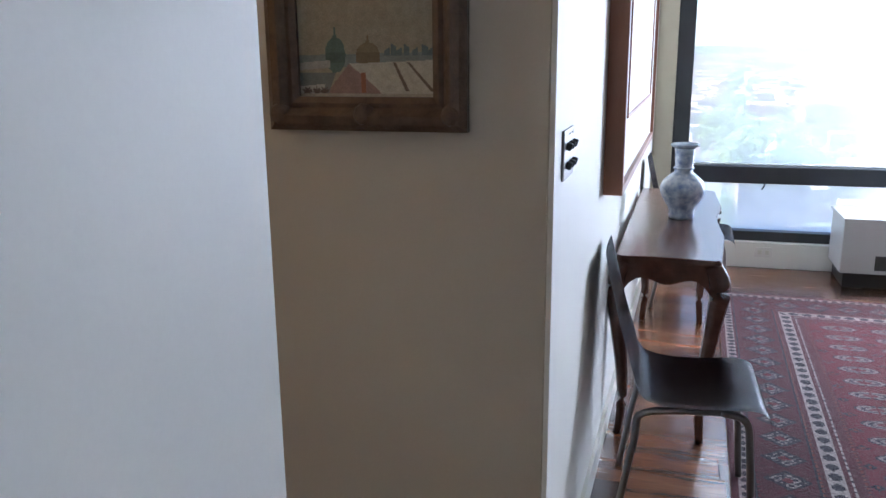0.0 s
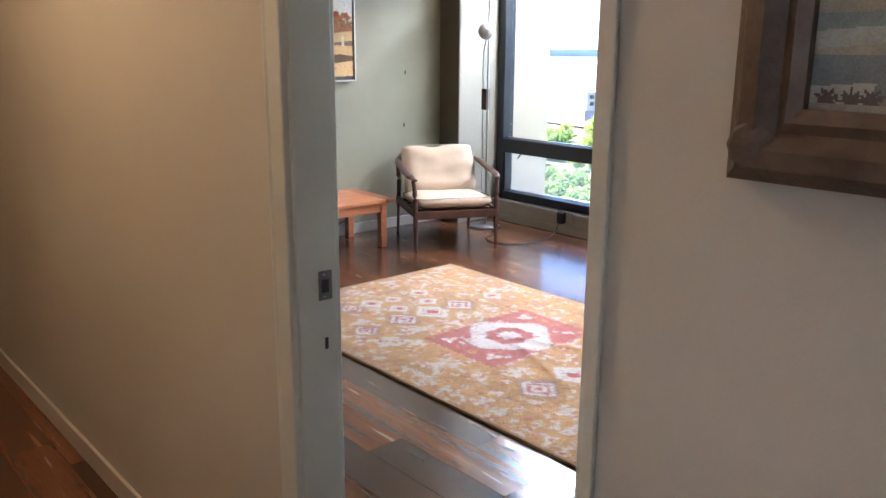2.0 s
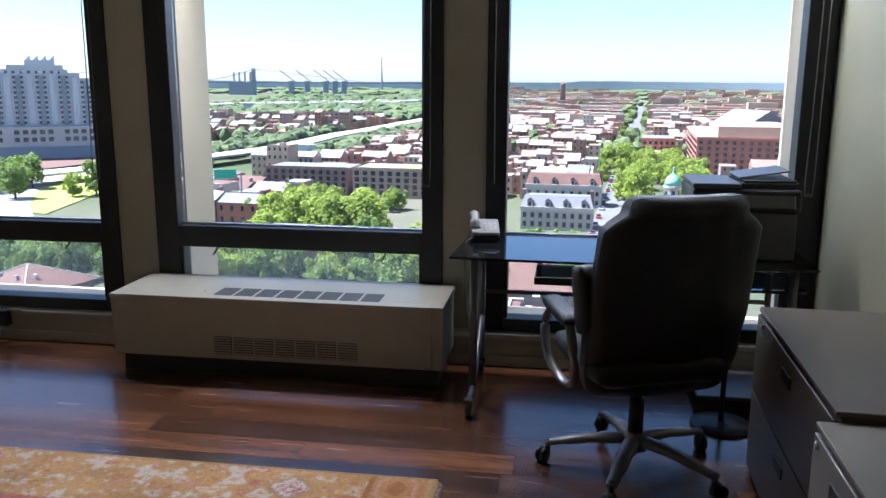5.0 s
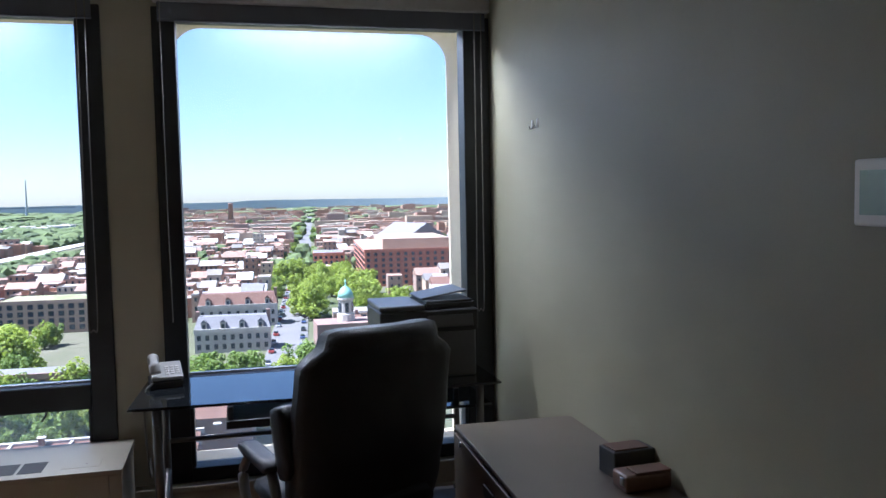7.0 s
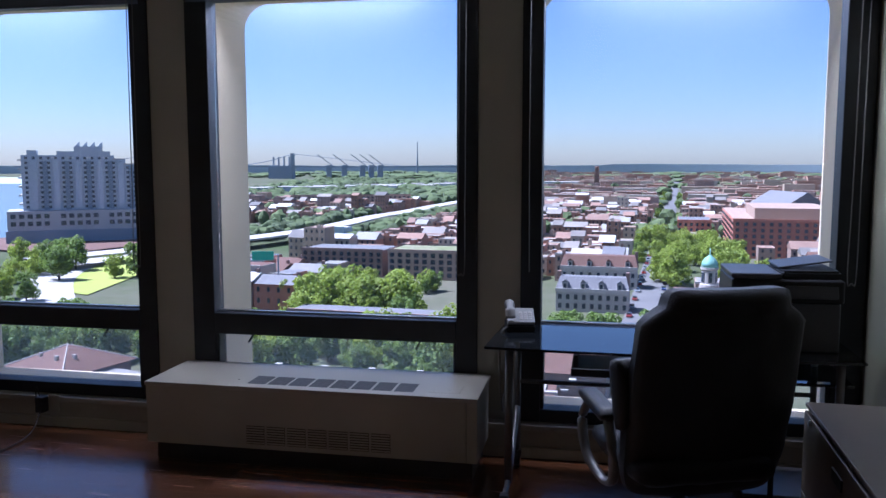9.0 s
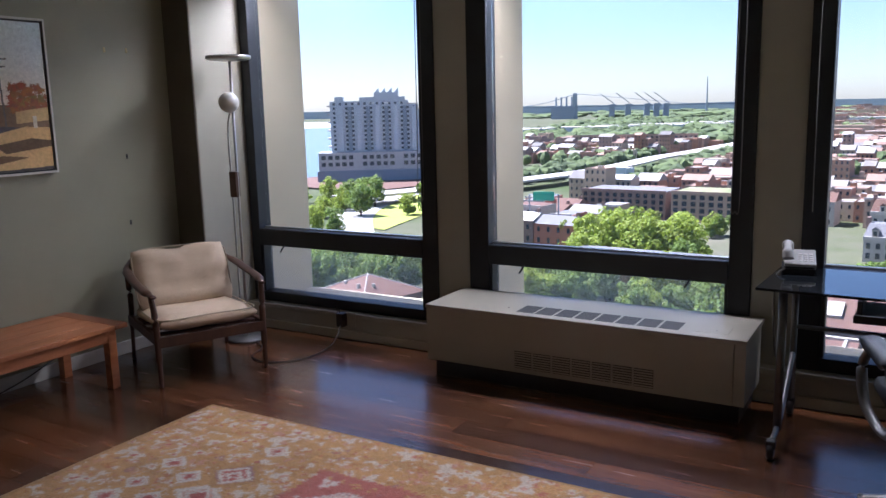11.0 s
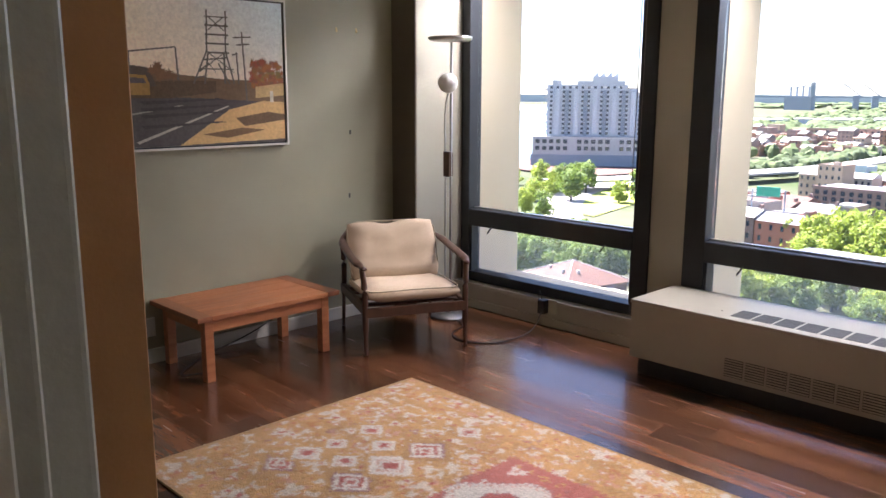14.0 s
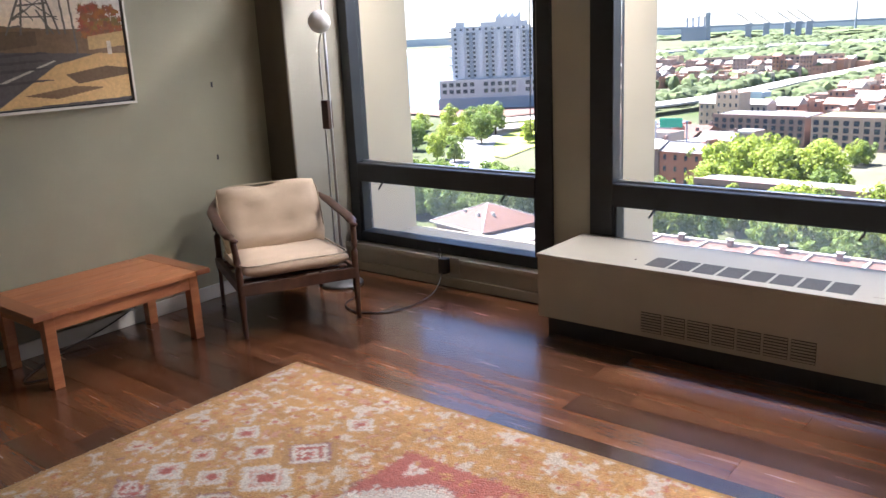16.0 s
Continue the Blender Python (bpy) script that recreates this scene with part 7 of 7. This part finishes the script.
# ridge on the skyline, its pale blue haze put into the colour
hv, hf = [], []
nseg = 160
for i in range(nseg + 1):
    a = radians(-70 + 140 * i / nseg)
    x, y = 4450 * math.sin(a), 4450 * math.cos(a)
    hv += [(x, y, GZ - 4), (x, y, -10.0 + 7 * noise.noise(Vector((i * 0.09, 2, 0))) + 2.5 * noise.noise(Vector((i * 0.7, 5, 0))) + (6 if i > 80 else 0))]
hf = [(2 * i, 2 * i + 2, 2 * i + 3, 2 * i + 1) for i in range(nseg)]
hm = bpy.data.meshes.new("backdrop")
hm.from_pydata(hv, [], hf)
hm.materials.append(M["hazed_hill"])
tagged(new("backdrop", hm), "low wooded hills on the far skyline, coloured with haze", "hills", "", "structure")


# ---- trees ----
def crown_mesh(name, seed, r, h, leaves, size, material):
    """Crown of many small tilted leaf sprays gathered in uneven clumps."""
    g = random.Random(seed)
    clumps = [(Vector((g.gauss(0, 0.42), g.gauss(0, 0.42), g.uniform(-0.85, 0.85))), g.uniform(0.26, 0.50)) for _ in range(30)]
    vv, ff = [], []
    for _ in range(leaves):
        c, cr_ = g.choice(clumps)
        d = Vector((g.gauss(0, 1), g.gauss(0, 1), g.gauss(0, 1))).normalized() * cr_ * g.uniform(0.55, 1.0) ** 0.5
        p = c + d
        p = Vector((p.x * r, p.y * r, h * 0.55 + p.z * h * 0.40))
        n_ = (d.normalized() + Vector((g.gauss(0, .5), g.gauss(0, .5), g.gauss(0.4, .5)))).normalized()
        t1 = n_.orthogonal().normalized()
        t1.rotate(Matrix.Rotation(g.uniform(0, 6.28), 3, n_))
        t2 = n_.cross(t1)
        s1, s2 = size * g.uniform(0.6, 1.3), size * g.uniform(0.5, 1.0)
        b = len(vv)
        vv += [tuple(p + t1 * s1), tuple(p + t2 * s2 + n_ * 0.2 * size), tuple(p - t1 * s1), tuple(p - t2 * s2)]
        ff.append((b, b + 1, b + 2, b + 3))
    me = bpy.data.meshes.new(name)
    me.from_pydata(vv, [], ff)
    me.materials.append(M[material])
    return me


def trunk_bm(h):
    bm = tube([(0, 0, 0), (0.1, 0, h * 0.25), (0, 0.1, h * 0.5), (0.2, 0.1, h * 0.75)], [0.45, 0.34, 0.24, 0.10], 7)
    for a in range(5):
        c, s = math.cos(a * 1.3), math.sin(a * 1.3)
        merged(bm, tube([(0, 0, h * (0.28 + 0.07 * a)), (c * h * 0.16, s * h * 0.16, h * (0.45 + 0.06 * a)), (c * h * 0.25, s * h * 0.25, h * (0.58 + 0.05 * a))], [0.18, 0.12, 0.05], 6))
    return bm


CROWNS = [crown_mesh("crown", 5 + i, 5.2, 14, 2600, 0.50, "leaf" if i % 2 == 0 else "leaf_dark") for i in range(4)]
TRUNK = mesh_of("trunk", trunk_bm(14), "bark")
gt = random.Random(9)


def tree(x, y, s, variant, label):
    t = thing("tree", label, "tree", (x, y, GZ), gt.uniform(0, 360), "street and park trees below the tower")
    t.scale = (s * gt.uniform(0.9, 1.15), s * gt.uniform(0.9, 1.15), s)
    for n_, me in (("trunk", TRUNK), ("crown", CROWNS[variant])):
        o = new(n_, me)
        o.parent = t


for i in range(12):
    tree(-94 + i * 3.1 + gt.uniform(-1.5, 1.5), gt.uniform(240, 264), gt.uniform(0.95, 1.22), 0 if i % 3 else 2, "tall bright green tree among the houses")
for i in range(26):
    tree(gt.uniform(24, 68), gt.uniform(322, 490), gt.uniform(0.75, 1.1), 0 if i % 4 else 2, "light green park tree")
for i in range(26):
    tree(gt.uniform(-290, -196), gt.uniform(255, 380), gt.uniform(0.7, 1.15), i % 4, "round green tree beside the riverside road")
for i in range(52):
    tree(gt.uniform(-185, -88), gt.uniform(172, 208), gt.uniform(0.55, 0.85), 1 if i % 3 else 3, "dark green tree near the tower")
for i in range(34):
    tree(gt.uniform(-92, 16), gt.uniform(176, 226), gt.uniform(0.6, 0.9), i % 4, "green courtyard tree near the tower")
for i in range(26):
    s_ = gt.choice((-1, 1))
    tree(*st(s_ * gt.uniform(8.5, 11), 420 + i * 34), gt.uniform(0.45, 0.7), i % 4, "green tree along the street")

for i in range(24):
    tree(gt.uniform(-96, 10), gt.uniform(164, 236), gt.uniform(0.45, 0.75), 1 + 2 * (i % 2), "small green courtyard tree near the tower")
for i in range(40):
    x, y = gt.uniform(-190, -86), gt.uniform(170, 206)
    tree(x, y, gt.uniform(0.5, 0.9), 1 + 2 * (i % 2), "dark green tree near the tower")
for i in range(14):
    tree(gt.uniform(-150, -60), gt.uniform(268, 320), gt.uniform(0.4, 0.65), i % 4, "green tree among the houses")

fv, ff = [], []
gl = random.Random(31)


def far_clump(x, y, r, h):
    """Rough low-poly clump of foliage."""
    bm = bmesh.new()
    bmesh.ops.create_icosphere(bm, subdivisions=2, radius=1)
    b = len(fv)
    o = gl.uniform(0, 50)
    for w in bm.verts:
        k = 1 + 0.45 * noise.noise(w.co * 2.3 + Vector((o, 0, 0))) + 0.2 * noise.noise(w.co * 6 + Vector((o, 3, 0)))
        fv.append((x + w.co.x * r * k, y + w.co.y * r * k, GZ + h * 0.5 + w.co.z * h * 0.5 * k))
    for f in bm.faces:
        ff.append(tuple(b + w.index for w in f.verts))
    bm.free()


for i in range(1500):
    v = 520 * math.exp(gl.uniform(0, 1.85))
    u = gl.uniform(-0.62, 0.42) * v
    x, y = st(u, v)
    if x < -372 - max(0, y - 430) * 0.26 + 30:
        continue
    patch = noise.noise(Vector((x * 0.006, y * 0.004, 1)))
    near_road = any(abs(y - hy) < 120 and -75 < x - hx < -20 for hx, hy in ((-191, 505), (-185, 572), (-184, 656), (-170, 800), (-160, 923), (-120, 1300)))
    if any(abs(y - hy) < 70 and -20 <= x - hx < 40 for hx, hy in ((-191, 505), (-185, 572), (-184, 656), (-175, 727), (-165, 850), (-160, 923), (-145, 1050), (-130, 1180), (-120, 1300))):
        continue
    if patch > 0.02 or near_road or gl.random() < 0.25:
        sc = 1 if v < 1200 else 1.7
        far_clump(x, y, gl.uniform(3.5, 8) * sc, gl.uniform(7, 13))
for i in range(900):
    y = 900 * math.exp(gl.uniform(0, 0.95))
    x = gl.uniform(-0.46 * y, min(-184 + (y - 656) * 0.085, -160) - 24)
    if abs(x + 268) < 80 and abs(y - 862) < 40 or x < -372 - max(0, y - 430) * 0.26 + 30:
        continue
    far_clump(x, y, gl.uniform(6, 14), gl.uniform(8, 14))
for i in range(160):
    y = gl.uniform(470, 760)
    far_clump(-186 + gl.choice((-1, 1)) * gl.uniform(22, 50), y, gl.uniform(3.5, 7), gl.uniform(6, 10))
for i in range(240):
    far_clump(gl.uniform(-1500, 900), gl.uniform(2600, 3900), gl.uniform(20, 60), gl.uniform(8, 15))
fm = bpy.data.meshes.new("far_trees")
fm.from_pydata(fv, [], ff)
fm.materials.append(M["leaf_far"])
tagged(new("far_trees", fm), "scattered green trees across the distant city", "trees", "", "stuff")

# parked cars on the near roads, a few paces of colour
CARS = [mat("car_paint", c, 0.35, coat=0.4) for c in ((0.5, 0.5, 0.5), (0.05, 0.05, 0.06), (0.35, 0.05, 0.04), (0.08, 0.12, 0.25))]
body_bm = box(-0.9, 0.9, -2.2, 2.2, 0.25, 0.85, 0.12, 2)
CBODY = [mesh_of("car_body", body_bm.copy(), c) for c in CARS]
CAB = mesh_of("cabin", slab([(-0.78, -1.2), (0.78, -1.2), (0.78, 1.0), (-0.78, 1.0)], 0.85, 1.4, 0.15), "dark_win")
for i in range(40):
    s_ = 1 if i % 2 else -1
    x, y = st(s_ * 4.8, 250 + i * 9 + gt.uniform(-2, 2))
    c = thing("car", "small car parked along the street", "car", (x, y, GZ + 0.3), math.degrees(TILT_ST), "cars parked along the street")
    o = new("body", CBODY[i * 3 % 4])
    o.parent = c
    o = new("cabin", CAB)
    o.parent = c
